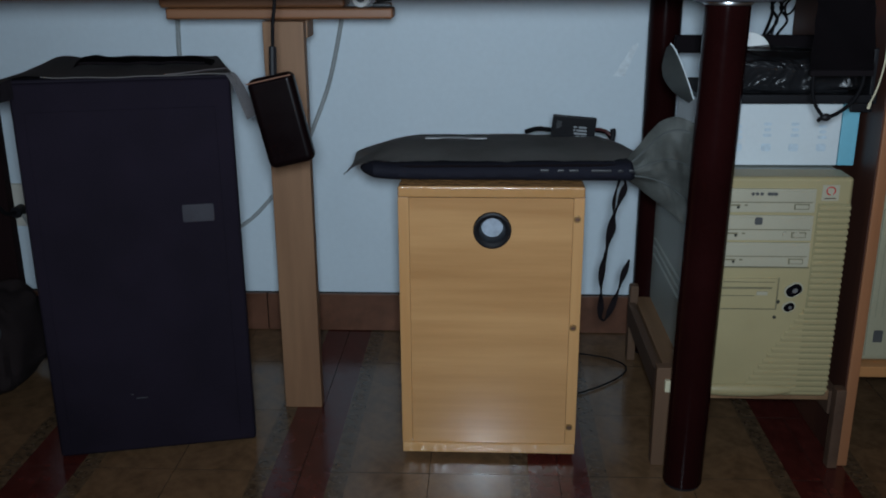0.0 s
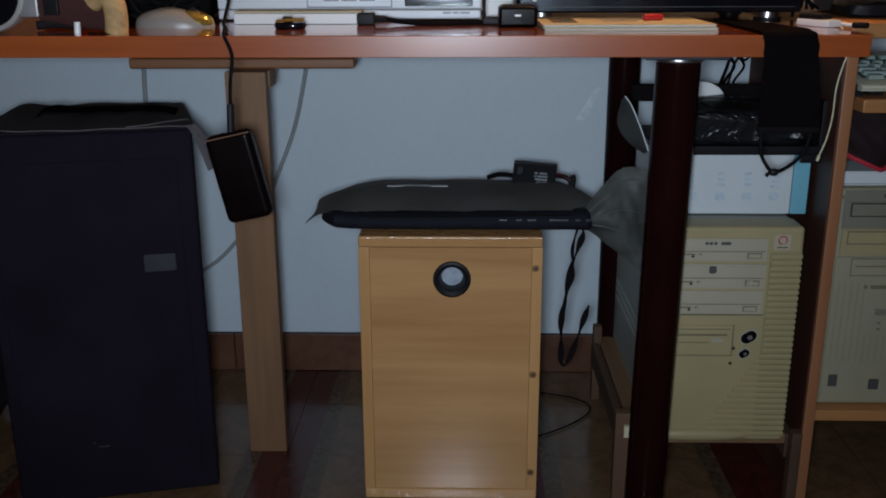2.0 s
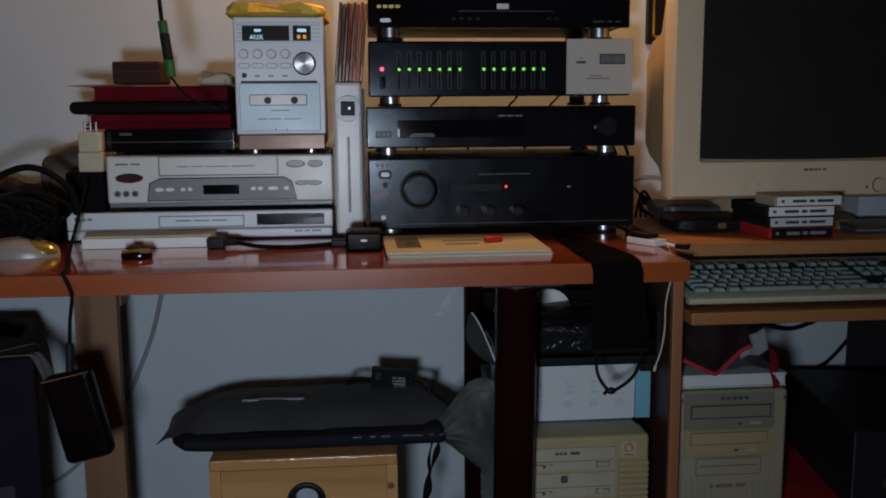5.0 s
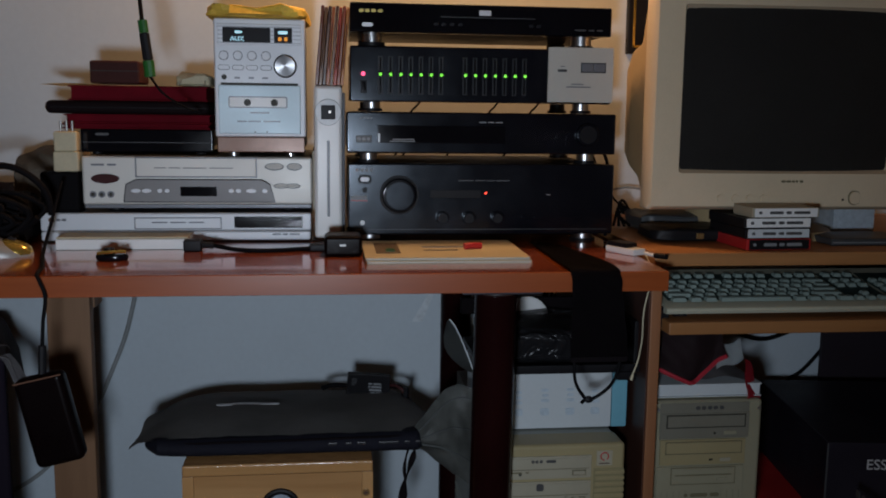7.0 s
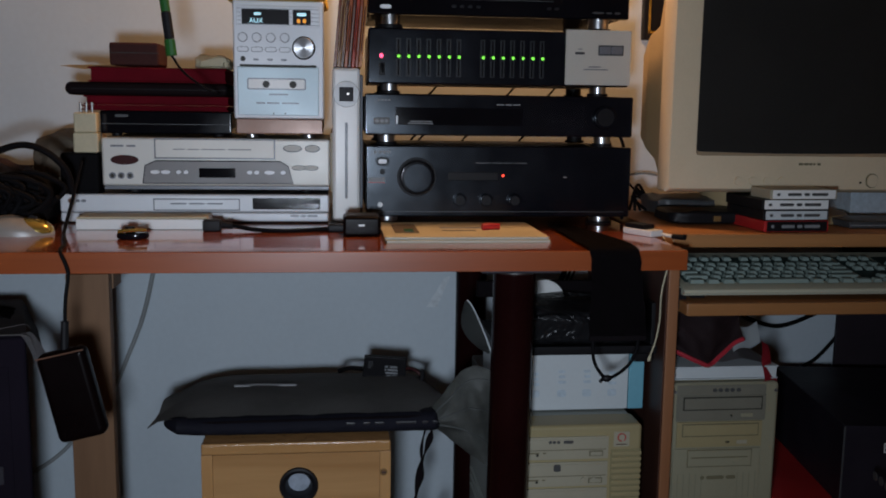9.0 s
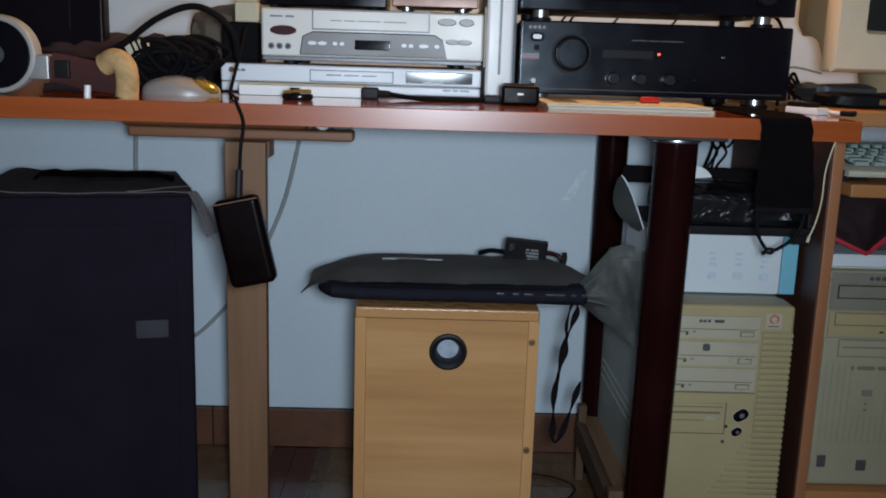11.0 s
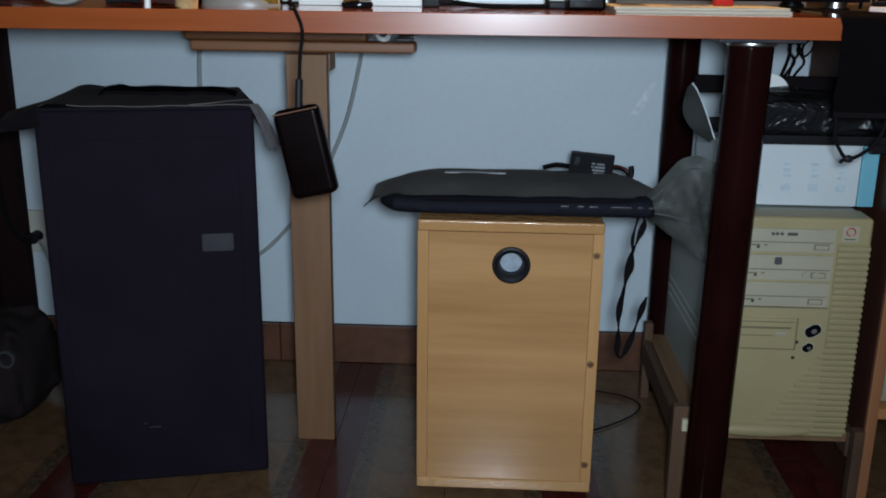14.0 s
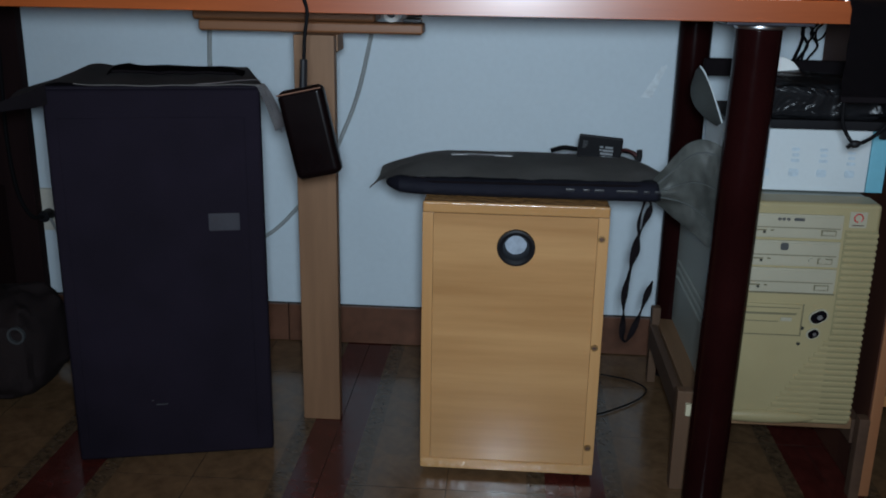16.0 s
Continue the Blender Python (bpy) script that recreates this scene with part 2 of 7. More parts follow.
KEYCAP = plain("key_cap_plastic", (0.25, 0.32, 0.29), 0.5, vary=0.08)
KEYBED = plain("key_bed_plastic", (0.020, 0.045, 0.042), 0.5, vary=0.15)
KBCASE = plain("keyboard_case", (0.50, 0.50, 0.385), 0.45, vary=0.08)
GOLD = plain("mouse_gold_button", (0.60, 0.42, 0.10), 0.18, 0.8, vary=0.15)
PRINT = plain("grey_print", (0.22, 0.23, 0.24), 0.5, vary=0.2)
DPRINT = plain("dark_print", (0.06, 0.06, 0.06), 0.5, vary=0.2)
GOLDPR = plain("gold_print", (0.55, 0.42, 0.12), 0.35, 0.5)
WHITEPR = plain("white_print", (0.6, 0.6, 0.6), 0.5)
PLATE = plain("grey_badge", (0.036, 0.034, 0.043), 0.4, 0.2, vary=0.25)
LED_G = glow("green_led", (0.20, 1.0, 0.08), 2.6)
LED_R = glow("red_led", (1.0, 0.06, 0.03), 5.0)
LED_P = glow("pink_red_led", (1.0, 0.10, 0.22), 4.0)
DISP_B = glow("blue_display", (0.45, 0.85, 1.0), 2.0)
DISP_O = glow("orange_display", (1.0, 0.38, 0.02), 1.4)
LED_W = glow("white_led", (0.9, 0.95, 1.0), 2.5)


def film_material():
    m, t, b = shade("clear_plastic_film")
    b.inputs["Base Color"].default_value = (0.02, 0.02, 0.022, 1)
    b.inputs["Roughness"].default_value = 0.30
    b.inputs["Specular IOR Level"].default_value = 0.5
    b.inputs["Alpha"].default_value = 0.45
    v = coords(t)
    n = add(t, "ShaderNodeTexNoise", Scale=16.0, Detail=2.0, Distortion=1.5)
    t.links.new(v, n.inputs["Vector"])
    k = add(t, "ShaderNodeBump", Strength=1.0, Distance=0.02)
    t.links.new(n.outputs[0], k.inputs["Height"])
    t.links.new(k.outputs[0], b.inputs["Normal"])
    return m


FILM = film_material()


def brushed_disc():
    """Metal turned on a lathe: its shine fans out from the centre."""
    m, t, b = shade("lathe_turned_metal")
    b.inputs["Base Color"].default_value = (0.30, 0.30, 0.31, 1)
    b.inputs["Metallic"].default_value = 1.0
    b.inputs["Roughness"].default_value = 0.36
    b.inputs["Anisotropic"].default_value = 0.92
    tangent = t.nodes.new("ShaderNodeTangent")
    tangent.direction_type, tangent.axis = "RADIAL", "Y"
    t.links.new(tangent.outputs[0], b.inputs["Tangent"])
    return m


LATHE = brushed_disc()

# ---- mesh helpers ----
BASE = {}


def thing(name, base, label, category, group="", kind=""):
    e = new(name)
    e.empty_display_size = 0.05
    e.location = base
    BASE[e.name] = Vector(base)
    return tagged(e, label, category, group, kind)


def finish(bm, material, smooth=True):
    me = bpy.data.meshes.new("mesh")
    bmesh.ops.recalc_face_normals(bm, faces=bm.faces[:])
    normals = []
    if smooth:
        # large faces keep their own direction; only the rounded edges bend
        bm.normal_update()
        area = {f: f.calc_area() for f in bm.faces}
        for f in bm.faces:
            for v in f.verts:
                n = Vector()
                for g in v.link_faces:
                    if g.normal.dot(f.normal) > 0.82:
                        n += g.normal * area[g]
                normals.append(n.normalized() if n.length > 1e-12 else f.normal.copy())
    bm.to_mesh(me)
    bm.free()
    for m in material if isinstance(material, (list, tuple)) else [material]:
        me.materials.append(m)
    if smooth:
        me.shade_smooth()
        me.set_sharp_from_angle(angle=radians(35))
        me.normals_split_custom_set(normals)
    return me


def part(name, bm, material, parent=None, label=""):
    """One mesh object, built in the room's own coordinates, under a thing or a part."""
    ob = new(name, finish(bm, material))
    if parent is not None:
        ob.parent = parent
        if parent.type == "EMPTY":
            ob.location = -BASE[parent.name]
    return tagged(ob, label) if label else ob


def solo(name, bm, material, label, category, group="", kind=""):
    return tagged(part(name, bm, material), label, category, group, kind)


def box(x0, x1, y0, y1, z0, z1, r=0.003, seg=2, bm=None):
    bm = bm or bmesh.new()
    q = bmesh.new()
    bmesh.ops.create_cube(q, size=1.0)
    bmesh.ops.transform(q, matrix=Matrix.Translation(((x0 + x1) / 2, (y0 + y1) / 2, (z0 + z1) / 2)) @ Matrix.Diagonal((x1 - x0, y1 - y0, z1 - z0, 1)), verts=q.verts)
    r = min(r, 0.45 * min(abs(x1 - x0), abs(y1 - y0), abs(z1 - z0)))
    if r > 0:
        bmesh.ops.bevel(q, geom=q.edges[:], offset=r, segments=seg, affect="EDGES", profile=0.5)
    return merge(bm, q)


def merge(bm, q):
    me = bpy.data.meshes.new("tmp")
    q.to_mesh(me)
    q.free()
    bm.from_mesh(me)
    bpy.data.meshes.remove(me)
    return bm


def rod(a, b, r, r2=None, n=20, bm=None, bevel=0.0):
    """A cylinder or cone from a to b."""
    bm = bm or bmesh.new()
    a, b = Vector(a), Vector(b)
    d = b - a
    q = bmesh.new()
    bmesh.ops.create_cone(q, cap_ends=True, segments=n, radius1=r, radius2=r if r2 is None else r2, depth=d.length)
    if bevel:
        rim = [e for e in q.edges if any(len(f.verts) > 4 for f in e.link_faces)]
        bmesh.ops.bevel(q, geom=rim, offset=bevel, segments=2, affect="EDGES", profile=0.5)
    bmesh.ops.transform(q, matrix=Matrix.Translation((a + b) / 2) @ d.to_track_quat("Z", "Y").to_matrix().to_4x4(), verts=q.verts)
    return merge(bm, q)


def ball(c, r, s=(1, 1, 1), n=12, bm=None):
    bm = bm or bmesh.new()
    q = bmesh.new()
    bmesh.ops.create_uvsphere(q, u_segments=n, v_segments=max(6, n // 2 + 2), radius=r)
    bmesh.ops.transform(q, matrix=Matrix.Translation(c) @ Matrix.Diagonal((*s, 1)), verts=q.verts)
    return merge(bm, q)


def smooth_line(pts, steps=6):
    pts = [Vector(p) for p in pts]
    if len(pts) < 3:
        return pts
    out = []
    ext = [2 * pts[0] - pts[1], *pts, 2 * pts[-1] - pts[-2]]
    for i in range(1, len(ext) - 2):
        p0, p1, p2, p3 = ext[i - 1:i + 3]
        for k in range(steps):
            u = k / steps
            out.append(0.5 * (2 * p1 + (p2 - p0) * u + (2 * p0 - 5 * p1 + 4 * p2 - p3) * u * u + (3 * p1 - p0 - 3 * p2 + p3) * u ** 3))
    out.append(pts[-1])
    return out


def sweep(pts, w, h=None, n=8, steps=6, twist=0.0, bm=None, up=(0, 0, 1)):
    """A cable (h left out) or a flat band of width w and thickness h along a smooth line."""
    bm = bm or bmesh.new()
    line = smooth_line(pts, steps)
    h = w if h is None else h
    side = Vector(up)
    rings = []
    for i, p in enumerate(line):
        d = (line[min(i + 1, len(line) - 1)] - line[max(i - 1, 0)]).normalized()
        s = d.cross(side)
        s = s.normalized() if s.length > 1e-4 else d.orthogonal().normalized()
        side = s.cross(d).normalized()
        a = twist * i / len(line)
        u, v = s * math.cos(a) + side * math.sin(a), side * math.cos(a) - s * math.sin(a)
        rings.append([bm.verts.new(p + u * (w * math.cos(6.2832 * k / n)) + v * (h * math.sin(6.2832 * k / n))) for k in range(n)])
    for r0, r1 in zip(rings, rings[1:]):
        for k in range(n):
            bm.faces.new((r0[k], r0[(k + 1) % n], r1[(k + 1) % n], r1[k]))
    bm.faces.new(rings[0])
    bm.faces.new(rings[-1])
    return bm


def plate(cx, cz, w, h, y0, y1, rad=0.002, bm=None, n=4):
    """A rounded rectangle facing the room: its front at y0, its back at y1."""
    bm = bm or bmesh.new()
    rad = min(rad, w / 2 * 0.99, h / 2 * 0.99)
    ring = []
    for sx, sz, a0 in ((1, 1, 0), (-1, 1, 90), (-1, -1, 180), (1, -1, 270)):
        for k in range(n + 1):
            a = radians(a0 + 90 * k / n)
            ring.append((cx + sx * (w / 2 - rad) + rad * math.cos(a), cz + sz * (h / 2 - rad) + rad * math.sin(a)))
    f = [bm.verts.new((x, y0, z)) for x, z in ring]
    b = [bm.verts.new((x, y1, z)) for x, z in ring]
    bm.faces.new(f)
    bm.faces.new(b[::-1])
    for k in range(len(ring)):
        bm.faces.new((f[k], b[k], b[(k + 1) % len(ring)], f[(k + 1) % len(ring)]))
    return bm


def oval(cx, cz, w, h, y0, y1, bm=None):
    return plate(cx, cz, w, h, y0, y1, min(w, h) / 2, bm, 6)


def grid_sheet(nx, ny, f, thick=0.002, bm=None):
    """A draped sheet: f(u, v) gives its top; a second skin lies under it."""
    bm = bm or bmesh.new()
    top = [[bm.verts.new(f(i / nx, j / ny)) for j in range(ny + 1)] for i in range(nx + 1)]
    faces = [bm.faces.new((top[i][j], top[i + 1][j], top[i + 1][j + 1], top[i][j + 1])) for i in range(nx) for j in range(ny)]
    bmesh.ops.solidify(bm, geom=faces, thickness=thick)
    return bm


def bars(rows, y, z0, x0, w, h, gap, bm=None):
    """Rows of plain bars that stand for small print; rows: lists of (start, length) as shares of w."""
    bm = bm or bmesh.new()
    for i, row in enumerate(rows):
        for s, l in row:
            z = z0 - i * (h + gap)
            plate(x0 + (s + l / 2) * w, z, l * w, h, y - 0.0006, y + 0.0004, h * 0.3, bm, 1)
    return bm


def turned(bm, m):
    bmesh.ops.transform(bm, matrix=m, verts=bm.verts)
    return bm

# ---- the room ----
WY = 1.945          # the wall behind the desk
X0, X1, Y0, Y1, H = -2.3, 2.1, -2.2, WY, 2.7
solo("wall_north", box(X0 - 0.15, X1 + 0.15, WY, WY + 0.15, 0, H, 0), WALL, "pale painted plaster wall behind the desks", "wall", kind="structure")
patch = bmesh.new()
rows = [[patch.verts.new((0.298 + 0.030 * v + (u - 0.5) * 0.022 * (1 - 0.5 * v) + 0.003 * noise.noise((u * 4, v * 6, 2)), WY - 0.0012, 0.535 + 0.060 * v + 0.006 * noise.noise((u * 5, v * 5, 7)))) for u in (0, 0.33, 0.66, 1)] for v in (0, 0.2, 0.4, 0.6, 0.8, 1)]
for a, b in zip(rows, rows[1:]):
    for k in range(3):
        patch.faces.new((a[k], a[k + 1], b[k + 1], b[k]))
part("plaster_patch", patch, plain("fresh_plaster", (0.70, 0.76, 0.80), 0.6, vary=0.15, stain=60, grain=120), bpy.data.objects["wall_north"], "brushed brighter filler patch")
# out-of-view walls in darkened plaster; they hold reflections and bounce light down
solo("wall_south", box(X0 - 0.15, X1 + 0.15, Y0 - 0.15, Y0, 0, H, 0), WALL_B, "unseen room wall, darkened to keep reflections dim", "wall", kind="structure")
solo("wall_west", box(X0 - 0.15, X0, Y0, Y1, 0, H, 0), WALL_B, "unseen room wall, darkened to keep reflections dim", "wall", kind="structure")
solo("wall_east", box(X1, X1 + 0.15, Y0, Y1, 0, H, 0), WALL_B, "unseen room wall, darkened to keep reflections dim", "wall", kind="structure")
solo("ceiling", box(X0 - 0.15, X1 + 0.15, Y0 - 0.15, Y1 + 0.15, H, H + 0.1, 0), CEIL, "plain painted ceiling of the room", "ceiling", kind="structure")
floor = solo("floor", box(X0 - 0.15, X1 + 0.15, Y0 - 0.15, Y1 + 0.15, -0.1, -0.004, 0), GROUT, "patterned floor of beige and red glazed tiles", "floor", kind="structure")
skirting = solo("baseboard", box(X0, X1, WY - 0.006, WY, 0, 0.083, 0.001), GROUT, "reddish brown tiled skirting along the wall", "baseboard", kind="structure")

# ---- the wooden bass box ----
SX0, SX1, SY, SB = -0.087, 0.186, 1.42, 1.76


def bass_box():
    t = thing("subwoofer", (0.05, 1.59, 0), "varnished beech bass speaker box with a round port on the floor", "speaker")
    part("top_board", box(SX0, SX1, SY, SB, 0.430, 0.447, 0.003, 3), BEECH_T, t)
    part("bottom_board", box(SX0, SX1, SY, SB, 0.010, 0.027, 0.002), BEECH_T, t)
    part("side_board", box(SX0, SX0 + 0.016, SY + 0.001, SB, 0.027, 0.430, 0.0006), BEECH_V, t)
    part("side_board", box(SX1 - 0.016, SX1, SY + 0.001, SB, 0.027, 0.430, 0.0006), BEECH_V, t)
    part("back_board", box(SX0 + 0.016, SX1 - 0.016, SB - 0.016, SB - 0.001, 0.027, 0.430, 0.0), BEECH, t)
    # front panel with a real round opening
    bm = bmesh.new()
    cx, cz, r = 0.0518, 0.380, 0.0265
    x0, x1, z0, z1 = SX0 + 0.0163, SX1 - 0.0163, 0.0275, 0.4292
    n = 48
    inner = [bm.verts.new((cx + r * math.cos(2 * math.pi * k / n), SY + 0.003, cz + r * math.sin(2 * math.pi * k / n))) for k in range(n)]
    outer = []
    for k in range(n):
        a = 2 * math.pi * k / n
        c, s = math.cos(a), math.sin(a)
        d = min(((x1 - cx) / c if c > 1e-6 else (x0 - cx) / c if c < -1e-6 else 9), ((z1 - cz) / s if s > 1e-6 else (z0 - cz) / s if s < -1e-6 else 9))
        outer.append(bm.verts.new((cx + d * c, SY + 0.003, cz + d * s)))
    for k in range(n):
        bm.faces.new((inner[k], outer[k], outer[(k + 1) % n], inner[(k + 1) % n]))
    for px, pz in ((x0, z0), (x1, z0), (x0, z1), (x1, z1)):
        near = sorted(outer, key=lambda v: (v.co.x - px) ** 2 + (v.co.z - pz) ** 2)
        on_x = min((v for v in outer if abs(v.co.x - px) < 1e-4), key=lambda v: abs(v.co.z - pz))
        on_z = min((v for v in outer if abs(v.co.z - pz) < 1e-4), key=lambda v: abs(v.co.x - px))
        if on_x != on_z and (Vector((px, SY + 0.003, pz)) - near[0].co).length > 1e-4:
            bm.faces.new((bm.verts.new((px, SY + 0.003, pz)), on_x, on_z))
    bmesh.ops.remove_doubles(bm, verts=bm.verts[:], dist=1e-5)
    back = bmesh.ops.extrude_face_region(bm, geom=bm.faces[:])
    bmesh.ops.translate(bm, verts=[v for v in back["geom"] if isinstance(v, bmesh.types.BMVert)], vec=(0, 0.012, 0))
    part("front_panel", bm, BEECH, t)
    # port: flared ring and a tube
    bm = bmesh.new()
    prof = [(0.0285, SY + 0.0025), (0.0275, SY - 0.001), (0.0245, SY - 0.0018), (0.0195, SY + 0.001), (0.0165, SY + 0.010), (0.0155, SY + 0.12), (0.0180, SY + 0.12), (0.0270, SY + 0.02)]
    rings = [[bm.verts.new((cx + q * math.cos(2 * math.pi * k / 40), y, cz + q * math.sin(2 * math.pi * k / 40))) for k in range(40)] for q, y in prof]
    for a, b in zip(rings, rings[1:]):
        for k in range(40):
            bm.faces.new((a[k], a[(k + 1) % 40], b[(k + 1) % 40], b[k]))
    part("port_ring", bm, BLACK, t, "round black plastic bass port")
    part("port_baffle", rod((cx, SY + 0.022, cz), (cx, SY + 0.026, cz), 0.0162, n=28), PORTD, t, "pale disc inside the bass port")
    for z in (0.3985, 0.2270, 0.058):
        s = part("screw", rod((SX1 - 0.0102, SY - 0.0012, z), (SX1 - 0.0102, SY + 0.002, z), 0.0054, n=16, bevel=0.0008), BRASS, t, "small dark brass screw")
        part("screw_head", rod((SX1 - 0.0102, SY - 0.0015, z), (SX1 - 0.0102, SY - 0.001, z), 0.0033, n=14), COPPER, s)
        part("screw_slot", box(SX1 - 0.0137, SX1 - 0.0067, SY - 0.0019, SY - 0.0014, z - 0.0005, z + 0.0005, 0), SLOT, s)
    for x in (SX0 + 0.03, SX1 - 0.03):
        for y in (SY + 0.03, SB - 0.03):
            part("foot", rod((x, y, 0), (x, y, 0.010), 0.012, n=14), BLACK, t)


bass_box()


# ---- the padded bag on the bass box ----
def padded_bag():
    t = thing("laptop_bag", (0.05, 1.58, 0.447), "grey cloth and black padded computer bag lying flat", "bag")

    def left(v):
        """The left hem: it bulges outwards to a drooping tip near the front."""
        return -0.150 - 0.024 * math.exp(-((v - 0.24) / 0.13) ** 2) - 0.020 * math.exp(-((v - 0.55) / 0.28) ** 2)

    def top(u, v):
        x0, x1 = left(v), 0.256 + 0.022 * min(1.0, v / 0.3) - 0.010 * max(0.0, (v - 0.75) / 0.25) ** 2
        x = x0 + (x1 - x0) * u
        y = 1.458 + v * (0.264 - 0.045 * max(0.0, (u - 0.86) / 0.14) ** 2 - 0.018 * max(0.0, (0.10 - u) / 0.10) ** 2)
        z = 0.4755 + 0.008 * math.sin(math.pi * min(1, v * 1.1)) - 0.0115 * v
        z += 0.0022 * u * (1 - v) + 0.0016 * noise.noise((x * 20, y * 20, 2)) + 0.0007 * noise.noise((x * 70, y * 60, 5))
        fall = max(0.0, 1 - u / 0.20)
        z -= min(1.0, 0.32 + 3.0 * v) * fall ** 1.8 * (0.013 + 0.020 * math.exp(-((v - 0.28) / 0.22) ** 2) + 0.004 * v)
        z -= 0.016 * max(0.0, (u - 0.90) / 0.10) ** 2 * (0.3 + 0.7 * v)
        if u < 0.03:
            z -= 0.006 * (1 - u / 0.03) * math.exp(-((v - 0.22) / 0.12) ** 2)
        if v < 0.05:
            z += 0.0012 * noise.noise((x * 60, 3, 1))
        return (x, y, z)

    part("flap", grid_sheet(54, 26, top, 0.0028), BAGGREY, t, "grey woven cloth flap")
    bm = bmesh.new()
    rows = []
    n = 72
    for i in range(n + 1):
        u = i / n
        x = -0.148 + 0.416 * (0.5 - 0.5 * math.cos(math.pi * u))
        e = max(0.06, min(1.0, (max(0.0, x + 0.1485) / 0.024) ** 0.5, (max(0.0, 0.2685 - x) / 0.014) ** 0.5))
        lift = 0.009 * (1 - e) + 0.004 * math.exp(-((x + 0.15) / 0.04) ** 2) if x < 0 else 0.004 * (1 - e)
        h = (0.0262 + 0.004 * max(0.0, x / 0.26) + 0.0009 * noise.noise((x * 45, 1, 4))) * e
        ring = []
        for k in range(9):
            a = math.pi * k / 8
            y = 1.462 - 0.019 * e * math.sin(a) + 0.022 * (1 - e) + 0.0012 * noise.noise((x * 70, a * 2, 8))
            ring.append(bm.verts.new((x, y, 0.4473 + lift + h * (0.5 - 0.5 * math.cos(a)))))
        k = min(1.0, max(0.0, (x + 0.105) / 0.07))
        back = 1.492 + (0.208 - 0.05 * (1 - e)) * k * k * (3 - 2 * k)
        rows.append(ring + [bm.verts.new((x, back, 0.4473 + lift + h * 0.45)), bm.verts.new((x, back, 0.4473 + lift))])
    for a, b in zip(rows, rows[1:]):
        for k in range(11):
            bm.faces.new((a[k], a[(k + 1) % 11], b[(k + 1) % 11], b[k]))
    bm.faces.new(rows[0])
    bm.faces.new(rows[-1])
    part("padded_body", bm, BAGBLK, t, "black padded lower half")
    part("zip_edge", sweep([(-0.138, 1.462, 0.463), (-0.08, 1.449, 0.4695), (0.05, 1.446, 0.4715), (0.17, 1.446, 0.4730), (0.250, 1.452, 0.472)], 0.0018, n=6), STRAP, t)
    for x, w in ((0.121, 0.013), (0.146, 0.010), (0.163, 0.014), (0.195, 0.030), (0.234, 0.008), (0.250, 0.008)):
        part("zip_pull", box(x, x + w, 1.4405, 1.4445, 0.4635, 0.4680, 0.0012), ZIPG, t, "dull grey reflective zip piece")
    # worn silver badge: a thin bowed stripe with two broader ends
    m = Matrix.Translation((-0.006, 1.588, 0.4846)) @ Matrix.Rotation(radians(-91.0), 4, "X")
    part("silver_mark", turned(sweep([(-0.045, 0, -0.004), (-0.02, 0, 0.003), (0.01, 0, 0.001), (0.045, 0, -0.001)], 0.0036, 0.0012, n=6, up=(0, 1, 0)), m), MARKG, t, "worn silver badge stripe")
    for x, w in ((-0.037, 0.026), (0.034, 0.030)):
        part("silver_mark", turned(plate(x, -0.002, w, 0.009, -0.0008, 0.0006, 0.003), m), MARKG, t)
    # carrying strap that hangs at the side
    part("strap", sweep([(0.238, 1.50, 0.452), (0.252, 1.485, 0.438), (0.247, 1.485, 0.415), (0.236, 1.49, 0.375), (0.230, 1.49, 0.33), (0.224, 1.49, 0.29), (0.226, 1.495, 0.25), (0.227, 1.50, 0.215), (0.236, 1.505, 0.208), (0.250, 1.51, 0.240), (0.262, 1.52, 0.275), (0.272, 1.53, 0.300)], 0.0052, 0.0015, n=6, steps=8, twist=22, up=(0, 1, 0)), STRAP, t, "twisted black strap hanging down")
    part("strap", sweep([(0.246, 1.50, 0.442), (0.238, 1.495, 0.405), (0.240, 1.49, 0.365), (0.230, 1.495, 0.325), (0.228, 1.495, 0.285)], 0.003, 0.0014, n=6, twist=12, up=(0, 1, 0)), STRAP, t)


padded_bag()

t = thing("card_case", (0.190, 1.69, 0.466), "small black memory card case with white print standing upright", "card case")
tilt = Matrix.Translation((0.190, 1.690, 0.4755)) @ Matrix.Rotation(radians(5), 4, "Y") @ Matrix.Rotation(radians(6), 4, "X")
part("case", turned(box(-0.0370, 0.0370, -0.005, 0.005, -0.0260, 0.0270, 0.002), tilt), BLACK, t)
part("print", turned(bars([[(0.52, 0.1), (0.66, 0.22)], [(0.52, 0.06), (0.6, 0.3)], [(0.55, 0.35)], [(0.6, 0.12), (0.75, 0.15)]], -0.0052, 0.010, -0.033, 0.062, 0.0034, 0.0022), tilt), PRINT, t)
part("print", turned(bars([[(0.0, 0.14)], [(0.0, 0.14)], [(0.0, 0.14)], [(0.0, 0.1)]], -0.0052, 0.017, -0.030, 0.062, 0.002, 0.0014), tilt), GREYM, t)

t = thing("earphone_cable", (0.17, 1.60, 0.478), "tangled black and dark red cable lying on the bag", "cable")
part("cord", sweep([(0.110, 1.71, 0.471), (0.130, 1.705, 0.4775), (0.150, 1.705, 0.476), (0.17, 1.710, 0.473), (0.20, 1.712, 0.473), (0.228, 1.70, 0.4765), (0.247, 1.69, 0.4745), (0.255, 1.68, 0.466)], 0.0042, n=8), WIREB, t)
